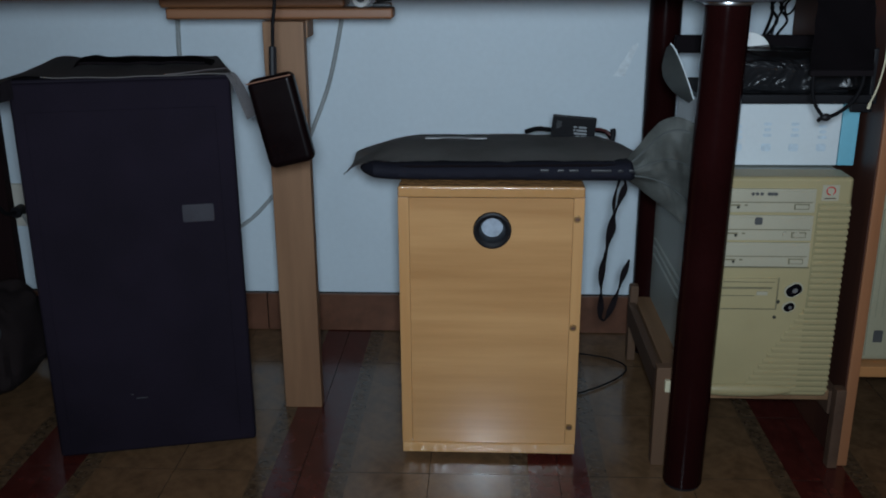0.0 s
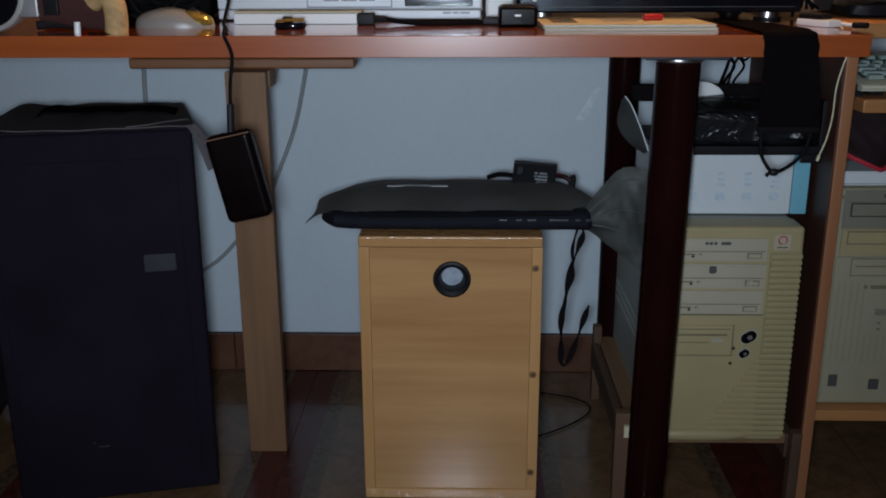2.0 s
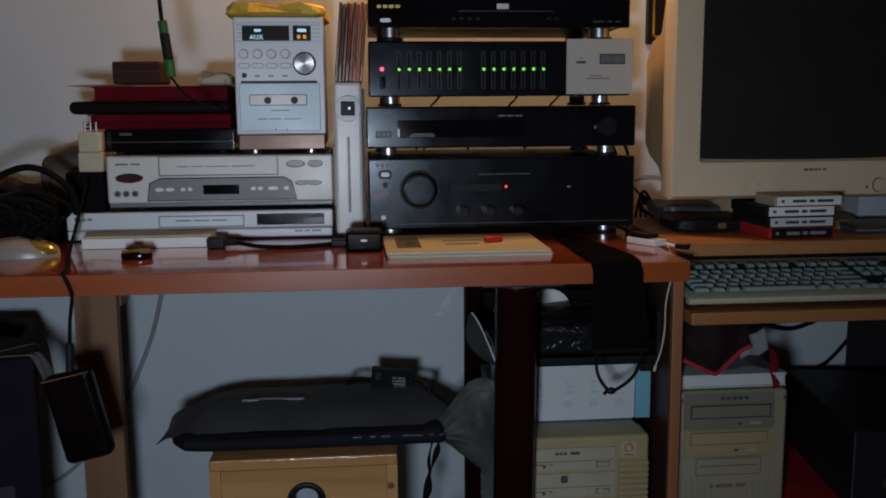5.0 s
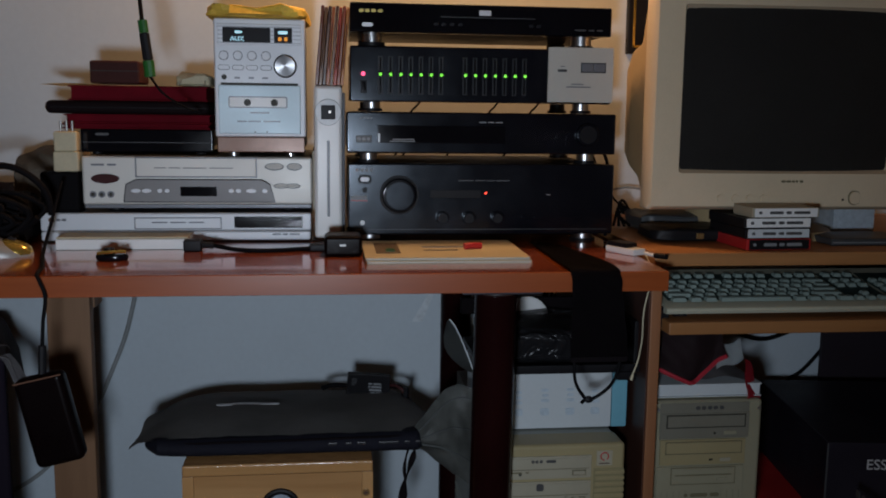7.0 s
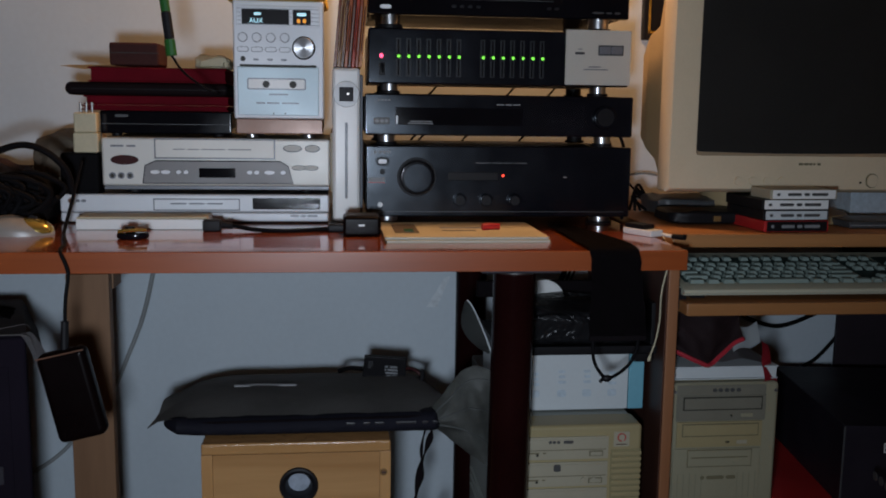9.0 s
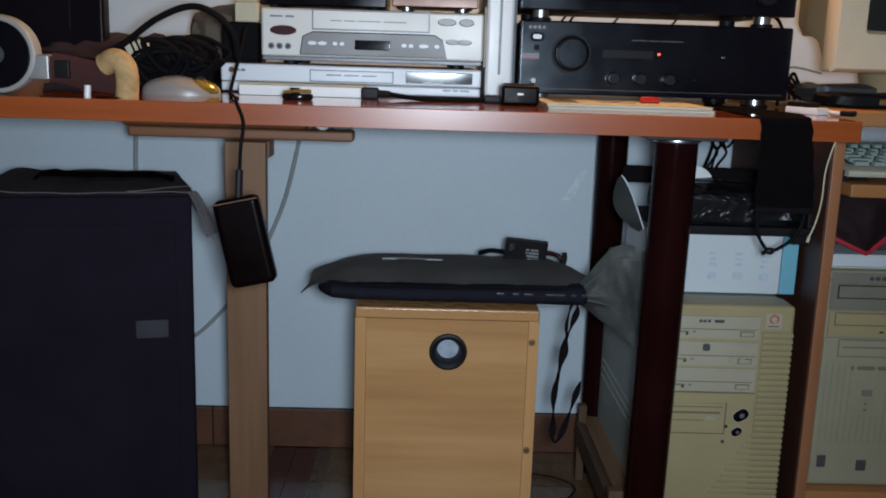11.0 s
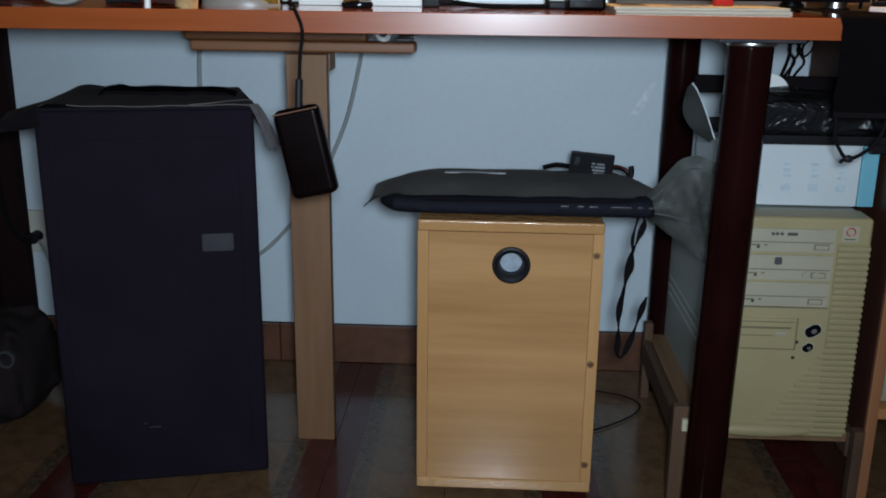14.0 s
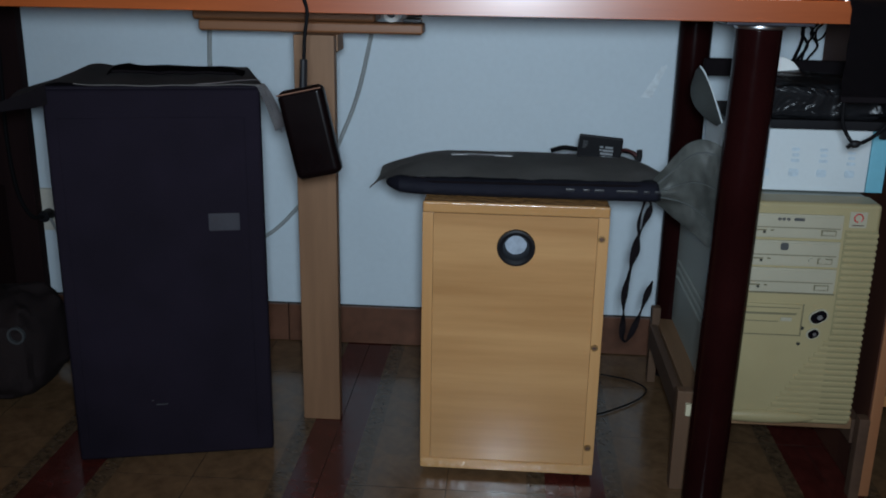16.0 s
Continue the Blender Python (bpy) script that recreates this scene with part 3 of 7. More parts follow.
part("cord", sweep([(0.228, 1.69, 0.479), (0.234, 1.685, 0.481), (0.244, 1.675, 0.479), (0.253, 1.67, 0.472)], 0.0026, n=8), WIRER, t)
part("plug", sweep([(0.251, 1.65, 0.466), (0.253, 1.65, 0.479), (0.252, 1.65, 0.488)], 0.0046, n=10), BLACK, t)


# ---- the tall loudspeaker with its cover ----
def loudspeaker():
    t = thing("loudspeaker", (-0.50, 1.55, 0), "tall black floor loudspeaker with a dark cloth grille", "speaker")
    m = Matrix.Translation((-0.634, 1.392, 0)) @ Matrix.Rotation(math.atan2(0.072, 0.302), 4, "Z")
    w, d, h = 0.3105, 0.31, 0.602
    cab = box(0, w, 0.012, d, 0, h, 0.006, 3)
    for v in cab.verts:
        if v.co.z > 0.5:
            v.co.z -= 0.012 * v.co.y / d
        v.co.x *= 1 - 0.10 * v.co.y / d
    part("cabinet", turned(cab, m), SPKBOX, t)
    part("front_frame", turned(box(0.002, w - 0.002, -0.001, 0.012, 0.004, h - 0.004, 0.007, 3), m), GRILLE, t)
    part("grille", turned(box(0.020, w - 0.026, -0.0022, 0.002, 0.022, h - 0.045, 0.001, 2), m), GRILLE, t, "dark woven grille cloth")
    part("badge", turned(plate(0.248, 0.398, 0.046, 0.027, -0.0065, -0.0045, 0.002), m), PLATE, t, "small grey maker badge without lettering")
    part("front_mark", turned(bars([[(0.0, 0.1)], [(0.2, 0.5)]], -0.0024, 0.105, 0.120, 0.035, 0.0012, 0.006), m), GREYM, t)

    def drape(u, v):
        d = 0.460 * u - 0.066
        y = -0.014 + 0.318 * v
        z = h + 0.003 + 0.003 * math.sin(math.pi * min(1, max(0, d / w))) * (0.3 + 0.7 * v) + 0.003 * noise.noise((d * 16, y * 10, 5))
        x = d
        z -= 0.009 * v
        z += 0.004 * math.exp(-((d - 0.03) / 0.03) ** 2)
        if d < 0.012:
            z -= 0.36 * (0.012 - d) + 0.003 * math.sin(9 * v) * (0.012 - d) / 0.046
        if d > w + 0.004:
            k = d - w - 0.004
            x = w + 0.004 + 0.32 * k
            z -= 0.92 * k * (1.0 - 0.25 * v)
        if x > 0:
            x *= 1 - 0.10 * v
        return m @ Vector((x, y, z))

    part("cover", grid_sheet(56, 16, drape, 0.0025), COVER, thing("dust_cover", (-0.48, 1.55, 0.606), "grey cloth cover draped over the loudspeaker", "cover"))
    cov = bpy.data.objects["dust_cover"]
    # same cloth as the cover; the fold's shade is in its darker colour
    part("hanging_fold", grid_sheet(8, 6, lambda u, v: drape(0.170 * u, 0.0) + Vector((0.004 * v, 0.006 * math.sin(5 * u) * v, -(0.010 + 0.018 * u) * v)), 0.002), COVER_SHADE, cov, "front fold hanging at the side, shade put into its colour")
    edge = [drape(0.255 + 0.605 * k / 24, 0.0) + Vector((0, -0.001, 0.0)) for k in range(25)]
    part("hem", sweep(edge, 0.0009, 0.0009, n=6, steps=2), plain("cover_hem", (0.115, 0.105, 0.10), 0.5, vary=0.2), cov, "pale worn front hem")
    part("crease", sweep([drape(0.62 + 0.24 * k / 10, 0.02 + 0.30 * (k / 10) ** 1.5) + Vector((0, 0, 0.0012)) for k in range(11)], 0.0008, 0.0008, n=6, steps=2), COVER, cov, "raised crease in the cloth")
    # part of the same cover; the paler grey stands in for light on it
    part("side_flap", grid_sheet(6, 10, lambda u, v: m @ Vector((w - 0.008 + 0.013 * u + (0.027 + 0.004 * u) * v ** 0.8, -0.013 + 0.012 * u + 0.004 * math.sin(5 * v), h + 0.004 - 0.068 * v + 0.006 * u * v)), 0.0015), GREYCLOTH, cov, "cover corner hanging down, its light put into a paler colour")
    r = thing("folded_cloth", (-0.47, 1.54, 0.612), "folded black cloth lying on the draped cover", "cloth")

    def mound(u, v):
        x, y = 0.070 + 0.212 * u, 0.112 + 0.085 * v
        e = min(1.0, u / 0.05, (1 - u) / 0.16)
        z = h - 0.001 + (0.0135 - 0.003 * u + 0.004 * math.exp(-((u - 0.14) / 0.07) ** 2)) * max(0.0, e) ** 0.5 * math.sin(math.pi * (0.12 + 0.76 * v)) ** 0.6
        return m @ Vector((x + 0.004 * noise.noise((v * 3, 1, 1)), y, z + 0.0016 * noise.noise((u * 9, v * 4, 6))))

    part("folded_layer", grid_sheet(44, 12, mound, 0.003), STRAP, r)
    part("fold_edge", sweep([Vector(mound(0.06 + 0.88 * k / 16, 0.02)) + Vector((0, -0.001, 0.001)) for k in range(17)], 0.0022, n=6, steps=2), STRAP, r)


loudspeaker()

# ---- the main desk ----
DX0, DX1, DY, DZ = -1.06, 0.575, 1.297, 0.745


def leg(t, x, y, lean=0.0):
    part("leg", rod((x - lean, y, 0.004), (x, y, 0.7065), 0.0292, n=32, bevel=0.002), MAHOG, t, "round dark mahogany lacquered leg")
    c = part("leg_cap", rod((x, y, 0.7065), (x, y, 0.713), 0.0320, n=32, bevel=0.002), CHROME, t, "chrome collar under the desktop")
    part("mounting_plate", box(x - 0.054, x + 0.054, y - 0.054, y + 0.054, 0.713, 0.7177, 0.002), PLATE, c)
    part("foot_glide", rod((x - lean, y, 0), (x - lean, y, 0.004), 0.027, n=24), BLACK, t)


t = thing("desk", (-0.2, 1.6, 0), "wide cherry veneered desk on round mahogany legs", "desk")
part("desktop", box(DX0, DX1, DY + 0.0015, WY - 0.012, 0.718, DZ, 0.0009, 1), CHERRY_T, t, "polished cherry veneer desktop")
part("edge_band", box(DX0, DX1, DY - 0.0005, DY + 0.0014, 0.7182, DZ - 0.0003, 0.0005, 1), CHERRY, t, "satin cherry front edge")
for x, y, lean in ((0.3525, 1.362, 0.0085), (0.364, 1.855, 0.0), (-1.02, 1.362, 0.0), (-1.02, 1.75, 0.0)):
    leg(t, x, y, lean)

t = thing("wooden_prop", (-0.275, 1.60, 0), "plain pine plank propping a crossbar under the desk", "support")
part("post", box(-0.309, -0.244, 1.583, 1.606, 0, 0.668, 0.002), PINE, t)
part("crossbar", box(-0.475, -0.108, 1.628, 1.672, 0.668, 0.685, 0.004, 3), PINE_X, t)
part("bracket", box(-0.306, -0.242, 1.606, 1.66, 0.640, 0.668, 0.002), PINE, t)
t = thing("wood_offcut", (-0.32, 1.66, 0.685), "long stained wood offcut wedged below the desktop", "wood")
part("block", box(-0.486, -0.185, 1.630, 1.70, 0.6853, 0.7175, 0.006, 3), PINE_X, t)
t = thing("tape_roll", (-0.16, 1.65, 0.685), "pale roll of tape lying on the crossbar", "tape")
part("roll", rod((-0.160, 1.638, 0.700), (-0.160, 1.66, 0.700), 0.0148, n=24, bevel=0.002), WHITEP, t)
part("core", rod((-0.160, 1.636, 0.700), (-0.160, 1.6385, 0.700), 0.007, n=16), GREYM, t)
t = thing("small_clamp", (-0.125, 1.65, 0.685), "small dark clamp lying on the crossbar", "clamp")
part("jaw", box(-0.142, -0.112, 1.64, 1.66, 0.6855, 0.692, 0.002), GREYM, t)
part("screw", rod((-0.136, 1.65, 0.697), (-0.112, 1.65, 0.700), 0.005, n=12), GREYM, t)

# ---- hanging adapter and the loose cables under the desk ----
t = thing("power_adapter", (-0.22, 1.283, 0.565), "black power adapter hanging by its cable over the desk edge", "adapter")
m = Matrix.Translation((-0.2195, 1.276, 0.570)) @ Matrix.Rotation(radians(-12.5), 4, "Y")
part("case", turned(box(-0.030, 0.030, -0.013, 0.013, -0.058, 0.058, 0.009, 4), m), ADAPT, t)
part("seam", turned(box(-0.0293, 0.0293, -0.0136, -0.0115, 0.0535, 0.0552, 0.0005), m), COPPER, t)
part("cable", sweep([(-0.2275, 1.276, 0.626), (-0.2265, 1.277, 0.655), (-0.225, 1.280, 0.69), (-0.222, 1.284, 0.722), (-0.232, 1.290, 0.7475), (-0.240, 1.34, 0.7485), (-0.262, 1.42, 0.7485), (-0.275, 1.47, 0.752), (-0.268, 1.50, 0.80), (-0.263, 1.53, 0.845)], 0.0024, n=8), WIREB, t)
part("strain_relief", sweep([(-0.2278, 1.276, 0.622), (-0.2272, 1.277, 0.642), (-0.2265, 1.278, 0.662)], 0.0048, n=10), BLACK, t)

t = thing("wall_cable", (-0.35, 1.92, 0.10), "pale grey cable looping down against the wall", "cable")
part("cord", sweep([(-0.225, 1.935, 0.70), (-0.236, 1.932, 0.64), (-0.262, 1.93, 0.53), (-0.294, 1.932, 0.448), (-0.335, 1.934, 0.36), (-0.389, 1.936, 0.294), (-0.446, 1.936, 0.238), (-0.52, 1.936, 0.20), (-0.60, 1.936, 0.19)], 0.0042, n=8), WIREW, t)
t = thing("wall_cable", (-0.555, 1.93, 0.45), "pale grey cable hanging behind the loudspeaker", "cable")
part("cord", sweep([(-0.545, 1.936, 0.717), (-0.552, 1.934, 0.66), (-0.556, 1.934, 0.596), (-0.56, 1.935, 0.50), (-0.60, 1.936, 0.40), (-0.70, 1.936, 0.30)], 0.0045, n=8), WIREW, t)
t = thing("floor_cable", (0.27, 1.72, 0), "thin black cable lying in a loop on the floor", "cable")
part("cord", sweep([(0.19, 1.64, 0.003), (0.219, 1.651, 0.003), (0.27, 1.69, 0.003), (0.305, 1.73, 0.003), (0.315, 1.767, 0.003), (0.29, 1.80, 0.003), (0.24, 1.82, 0.003), (0.19, 1.83, 0.003)], 0.0016, n=8), WIREB, t)

# wall socket and what is plugged into it
t = thing("wall_socket", (-0.915, 1.94, 0.27), "aged cream wall socket with a dark plug in it", "socket")
part("face_plate", box(-0.945, -0.885, 1.934, WY, 0.225, 0.315, 0.003), PAGES, t)
part("plug", rod((-0.915, 1.905, 0.262), (-0.915, 1.934, 0.262), 0.012, n=18, bevel=0.002), BLACK, t)
part("cord", sweep([(-0.915, 1.905, 0.262), (-0.93, 1.885, 0.27), (-0.95, 1.88, 0.32), (-0.965, 1.89, 0.42), (-0.968, 1.90, 0.52), (-0.968, 1.91, 0.64), (-0.968, 1.91, 0.717)], 0.004, n=8), WIREB, t)
part("cord", sweep([(-0.90, 1.905, 0.258), (-0.875, 1.88, 0.235), (-0.862, 1.88, 0.18), (-0.86, 1.88, 0.10), (-0.86, 1.87, 0.03), (-0.84, 1.86, 0.006)], 0.003, n=8), WIREW, t)

t = thing("dark_side_panel", (-0.96, 1.7, 0), "tall dark wooden panel standing at the end of the desk", "panel")
part("board", box(-1.140, -0.930, 1.91, 1.935, 0, 0.7165, 0.003), DARKW, t)
part("edge_strip", box(-1.1405, -0.9295, 1.906, 1.910, 0, 0.7165, 0.001), DARKW, t)
# dark cabinet speaker at the left end, under the desk
t = thing("dark_cabinet", (-1.05, 1.70, 0), "dark stained wooden cabinet with a round knob on the floor", "cabinet")
part("body", box(-1.40, -0.985, 1.60, 1.90, 0.03, 0.33, 0.006, 3), DARKW, t)
part("plinth", box(-1.38, -1.00, 1.63, 1.88, 0, 0.03, 0.002), DARKW, t)
part("door", box(-1.385, -0.995, 1.588, 1.60, 0.05, 0.32, 0.004), DARKW, t)
part("knob", rod((-1.02, 1.568, 0.20), (-1.02, 1.588, 0.20), 0.022, n=22, bevel=0.003), GLOSSB, t, "round black knob")
part("knob_ring", rod((-1.02, 1.566, 0.20), (-1.02, 1.5685, 0.20), 0.012, n=18), GREYM, t)

# ---- the beige computer tower, its stand and what is piled on it ----
PY = 1.408


def beige_tower():
    t = thing("computer_tower", (0.46, 1.6, 0.118), "yellowed beige computer tower with three optical drives", "computer")
    x0, x1, z0, z1 = 0.360, 0.562, 0.1235, 0.4665
    part("case", box(x0 + 0.004, x1 - 0.004, PY + 0.03, PY + 0.42, z0, z1 - 0.002, 0.002), CASE, t, "grey painted steel case")
    part("front_bezel", box(x0, x1, PY, PY + 0.055, z0, z1, 0.006, 3), BEIGE, t)
    part("foot_flare", ball((0.432, PY + 0.001, 0.134), 0.01, (8.0, 1.0, 1.1), 20), BEIGE, t)
    for k in range(3):
        part("side_ridge", box(x0 + 0.0005, x0 + 0.005, PY + 0.05, PY + 0.40, 0.215 + 0.016 * k, 0.220 + 0.016 * k, 0.001), CASE, t)
    # drives
    y = PY - 0.003
    for i, (a, b) in enumerate(((0.415, 0.450), (0.373, 0.411), (0.333, 0.370))):
        d = part("optical_drive", box(x0 + 0.012, 0.510, y, PY + 0.01, a, b, 0.0015), BEIGE2, t)
        part("disc_tray", box(x0 + 0.016, 0.505, y - 0.0018, y, a + 0.46 * (b - a), b - 0.003, 0.001), BEIGE2, d)
        part("tray_gap", box(x0 + 0.015, 0.506, y - 0.0004, y + 0.0005, a + 0.42 * (b - a), a + 0.46 * (b - a), 0), LINE, d)
        part("eject_button", box(0.482, 0.500, y - 0.0025, y, a + 0.006, a + 0.012, 0.001), BEIGE2, d)
        part("button_gap", box(0.4805, 0.5015, y - 0.0006, y + 0.0005, a + 0.0048, a + 0.0132, 0.0), LINE, d)
        if i == 1:
            for x in (0.472, 0.488):
                part("round_button", rod((x, y - 0.003, a + 0.010), (x, y, a + 0.010), 0.0044, n=14, bevel=0.0006), BEIGE2, d)
            part("disc_mark", plate(0.432, a + 0.030, 0.011, 0.011, y - 0.0026, y - 0.0015, 0.003), DPRINT, d)
        if i == 0:
            part("print", bars([[(0, 0.1), (0.12, 0.1), (0.25, 0.1), (0.45, 0.3)]], y - 0.0016, a + 0.028, 0.418, 0.05, 0.0045, 0), DPRINT, d)
        part("print", bars([[(0.0, 0.5), (0.6, 0.1)]], y, a + 0.011, x0 + 0.02, 0.05, 0.0022, 0), LINE, d)
        part("socket", rod((x0 + 0.042, y - 0.0006, a + 0.008), (x0 + 0.042, y + 0.001, a + 0.008), 0.0022, n=12), SLOT, d)
    part("drive_gap", box(x0 + 0.010, 0.512, PY - 0.0012, PY + 0.001, 0.3305, 0.3325, 0), LINE, t)
    # floppy bay
    f = part("floppy_drive", box(x0 + 0.010, 0.470, PY - 0.002, PY + 0.01, 0.267, 0.3145, 0.0015), BEIGE, t)
    part("disk_slot", box(x0 + 0.016, 0.462, PY - 0.0028, PY - 0.0015, 0.2985, 0.3015, 0), LINE, f)
    part("eject_button", box(0.440, 0.456, PY - 0.0045, PY - 0.002, 0.289, 0.295, 0.001), BEIGE2, f)
    part("recess_line", box(x0 + 0.014, 0.466, PY - 0.0026, PY - 0.0015, 0.3085, 0.3098, 0), LINE, f)
    part("recess_line", box(x0 + 0.018, 0.437, PY - 0.0026, PY - 0.0015, 0.2872, 0.2884, 0), LINE, f)
    part("bay_gap", box(x0 + 0.009, 0.4715, PY - 0.0008, PY + 0.001, 0.2655, 0.2667, 0), LINE, t)
    part("bay_gap", box(0.4705, 0.4722, PY - 0.0008, PY + 0.001, 0.2655, 0.3155, 0), LINE, t)
    # power and reset buttons
    for cx, cz, w, h in ((0.494, 0.2970, 0.024, 0.016), (0.4895, 0.2705, 0.016, 0.0115)):
        m = Matrix.Translation((cx, 0, cz)) @ Matrix.Rotation(radians(-32), 4, "Y")
        b = part("button_rim", turned(oval(0, 0, w + 0.004, h + 0.004, PY - 0.0022, PY + 0.002), m), BEIGE2, t)
        part("power_button", turned(oval(0, 0, w, h, PY - 0.0038, PY), m), GLOSSB, b, "dark oval button")
        # the white glint on each dark button, built as a small steel plate
        part("button_shine", turned(oval(0.001, -0.001, w * 0.32, h * 0.4, PY - 0.0044, PY - 0.003), m), STEEL, b)
    for cx, cz in ((0.4735, 0.2780), (0.4705, 0.2535)):
        part("indicator", rod((cx, PY - 0.001, cz), (cx, PY + 0.002, cz), 0.0027, n=12), SLOT, t)
    # ribbed vent on the right, its left border leaning
    for k in range(32):
        z = 0.1335 + 0.0092 * k
        xl = 0.516 if z > 0.27 else 0.516 - (0.27 - z) * 0.62
        part("vent_rib", box(xl, x1 - 0.0005, PY - 0.0022, PY + 0.004, z, z + 0.0060, 0.0012, 1), BEIGE, t)
    part("vent_recess", box(0.514, x1 - 0.002, PY - 0.0005, PY + 0.002, 0.132, 0.4285, 0), RIBGAP, t)
    b = part("badge", box(0.518, 0.542, PY - 0.0012, PY + 0.001, 0.4325, 0.4555, 0.0005), BEIGE2, t, "small pale square badge with a red ring")
    part("ring_mark", sweep([(0.530 + 0.0058 * math.cos(2 * math.pi * k / 20 - 1.0), PY - 0.0014, 0.447 + 0.0058 * math.sin(2 * math.pi * k / 20 - 1.0)) for k in range(19)], 0.0010, n=6, steps=2), REDP, b)
    part("print", bars([[(0, 1)]], PY - 0.0013, 0.4362, 0.522, 0.016, 0.0011, 0), DKRED, b)


beige_tower()

t = thing("tower_stand", (0.46, 1.6, 0), "low wooden stand with side rails under the beige tower", "stand")
part("base_board", box(0.335, 0.575, 1.432, 1.83, 0.106, 0.1233, 0.002), PINE_Y, t)
for x in (0.318, 0.575):
    part("side_rail", box(x, x + 0.014, 1.432, 1.80, 0.082, 0.1225, 0.002), PINE_D, t, "darker side rail")
    for y, h in ((1.408, 0.168), (1.80, 0.155)):
        a = (x - 0.014 if y < 1.6 else x + 0.004) if x < 0.4 else x + 0.002
        part("post", box(a, a + (0.024 if y < 1.6 and x < 0.4 else 0.016), y, y + 0.020, 0, h if x < 0.4 else 0.135, 0.002), PINE_S if x < 0.4 else PINE_D, t)
part("end_cap", box(0.3165, 0.3255, 1.400, 1.4082, 0.131, 0.150, 0.001), CREAM, t, "small cream plastic end cap")

t = thing("product_box", (0.47, 1.6, 0.4668), "white and cyan cardboard product box lying on the tower", "box")
part("carton", box(0.362, 0.560, 1.48, 1.68, 0.4668, 0.5636, 0.002), WHITEC, t)
part("cyan_end", box(0.5605, 0.585, 1.4795, 1.68, 0.4668, 0.5636, 0.002), CYANC, t, "cyan printed end of the box")
for x, h in ((0.412, 0.040), (0.454, 0.044), (0.494, 0.044), (0.534, 0.040)):
    i = part("icon_print", plate(x, 0.494, 0.014, 0.011, 1.4788, 1.4805, 0.003), ICON, t)
    part("icon_line", bars([[(0, 0.8)], [(0.1, 0.7)], [(0, 0.9)]], 1.4795, 0.497 + h * 0.72, x - 0.006, 0.014, 0.0045, 0.0038), ICON, i)
part("icon_print", plate(0.386, 0.500, 0.020, 0.038, 1.4788, 1.4805, 0.003), ICON, t)

t = thing("letter_tray", (0.45, 1.6, 0.5638), "black plastic tray lying on the product box", "tray")
part("tray_floor", box(0.350, 0.592, 1.45, 1.66, 0.5638, 0.5720, 0.002), BLACK, t)
part("front_lip", box(0.350, 0.592, 1.445, 1.453, 0.5638, 0.5770, 0.002), BLACK, t)
part("back_wall", box(0.345, 0.592, 1.652, 1.664, 0.6120, 0.6400, 0.002), STRAP, t)
part("side_wall", box(0.586, 0.594, 1.46, 1.66, 0.5720, 0.6400, 0.002), BLACK, t)
part("hinge_tab", box(0.555, 0.585, 1.440, 1.447, 0.553, 0.566, 0.002), BLACK, t)


def lump(x0, x1, y0, y1, z0, z1, seed, amp=0.006, n=22, p=0.35):
    """A soft flattish bundle resting on z0."""
    bm = bmesh.new()
    bmesh.ops.create_uvsphere(bm, u_segments=n * 2, v_segments=n, radius=1)
    for v in bm.verts:
        q = Vector([math.copysign(abs(c) ** p, c) for c in v.co])
        s = 1 + amp / 0.03 * 0.35 * noise.noise(v.co * 3.1 + Vector((seed, 0, 0)))
        x = (x0 + x1) / 2 + q.x * s * (x1 - x0) / 2
        y = (y0 + y1) / 2 + q.y * s * (y1 - y0) / 2
        z = (z0 + z1) / 2 + q.z * (z1 - z0) / 2 + (amp * noise.noise((x * 30, y * 30, seed)) if v.co.z > 0 else 0)
        v.co = (x, y, max(z0, z))
    return bm


t = thing("wrapped_parcel", (0.47, 1.58, 0.572), "black parcel wrapped in clear crinkled plastic film", "parcel")
part("parcel", lump(0.385, 0.580, 1.475, 1.61, 0.5722, 0.622, 3, 0.008), BLACK, t)
part("film_wrap", lump(0.380, 0.584, 1.465, 1.615, 0.5724, 0.627, 3, 0.012), FILM, t, "clear crinkled plastic film")
t = thing("disc_spindle", (0.47, 1.73, 0.572), "pale plastic disc standing behind the parcel", "disc")
part("disc", rod((0.452, 1.62, 0.610), (0.452, 1.628, 0.610), 0.038, n=36, bevel=0.001), WHITEP, t)
t = thing("paper_sheet", (0.325, 1.50, 0.572), "curled pale paper sheet leaning off the tray", "paper")
part("sheet", grid_sheet(10, 8, lambda u, v: (0.301 + 0.036 * u ** 0.75 - v * 0.025 * math.sin(math.pi * u ** 1.1) ** 0.8, 1.462 - 0.012 * u + 0.03 * v, 0.647 - 0.078 * u - 0.010 * v), 0.0008), PAPERG, t)
part("sheet_edge", sweep([(0.301 + 0.036 * (k / 10) ** 0.75, 1.461 - 0.0012 * k, 0.647 - 0.0078 * k) for k in range(11)], 0.0011, n=6, steps=2), WHITEC, t, "bright rolled edge")
t = thing("plastic_bag", (0.30, 1.50, 0.40), "crumpled grey translucent plastic bag hanging beside the leg", "bag")


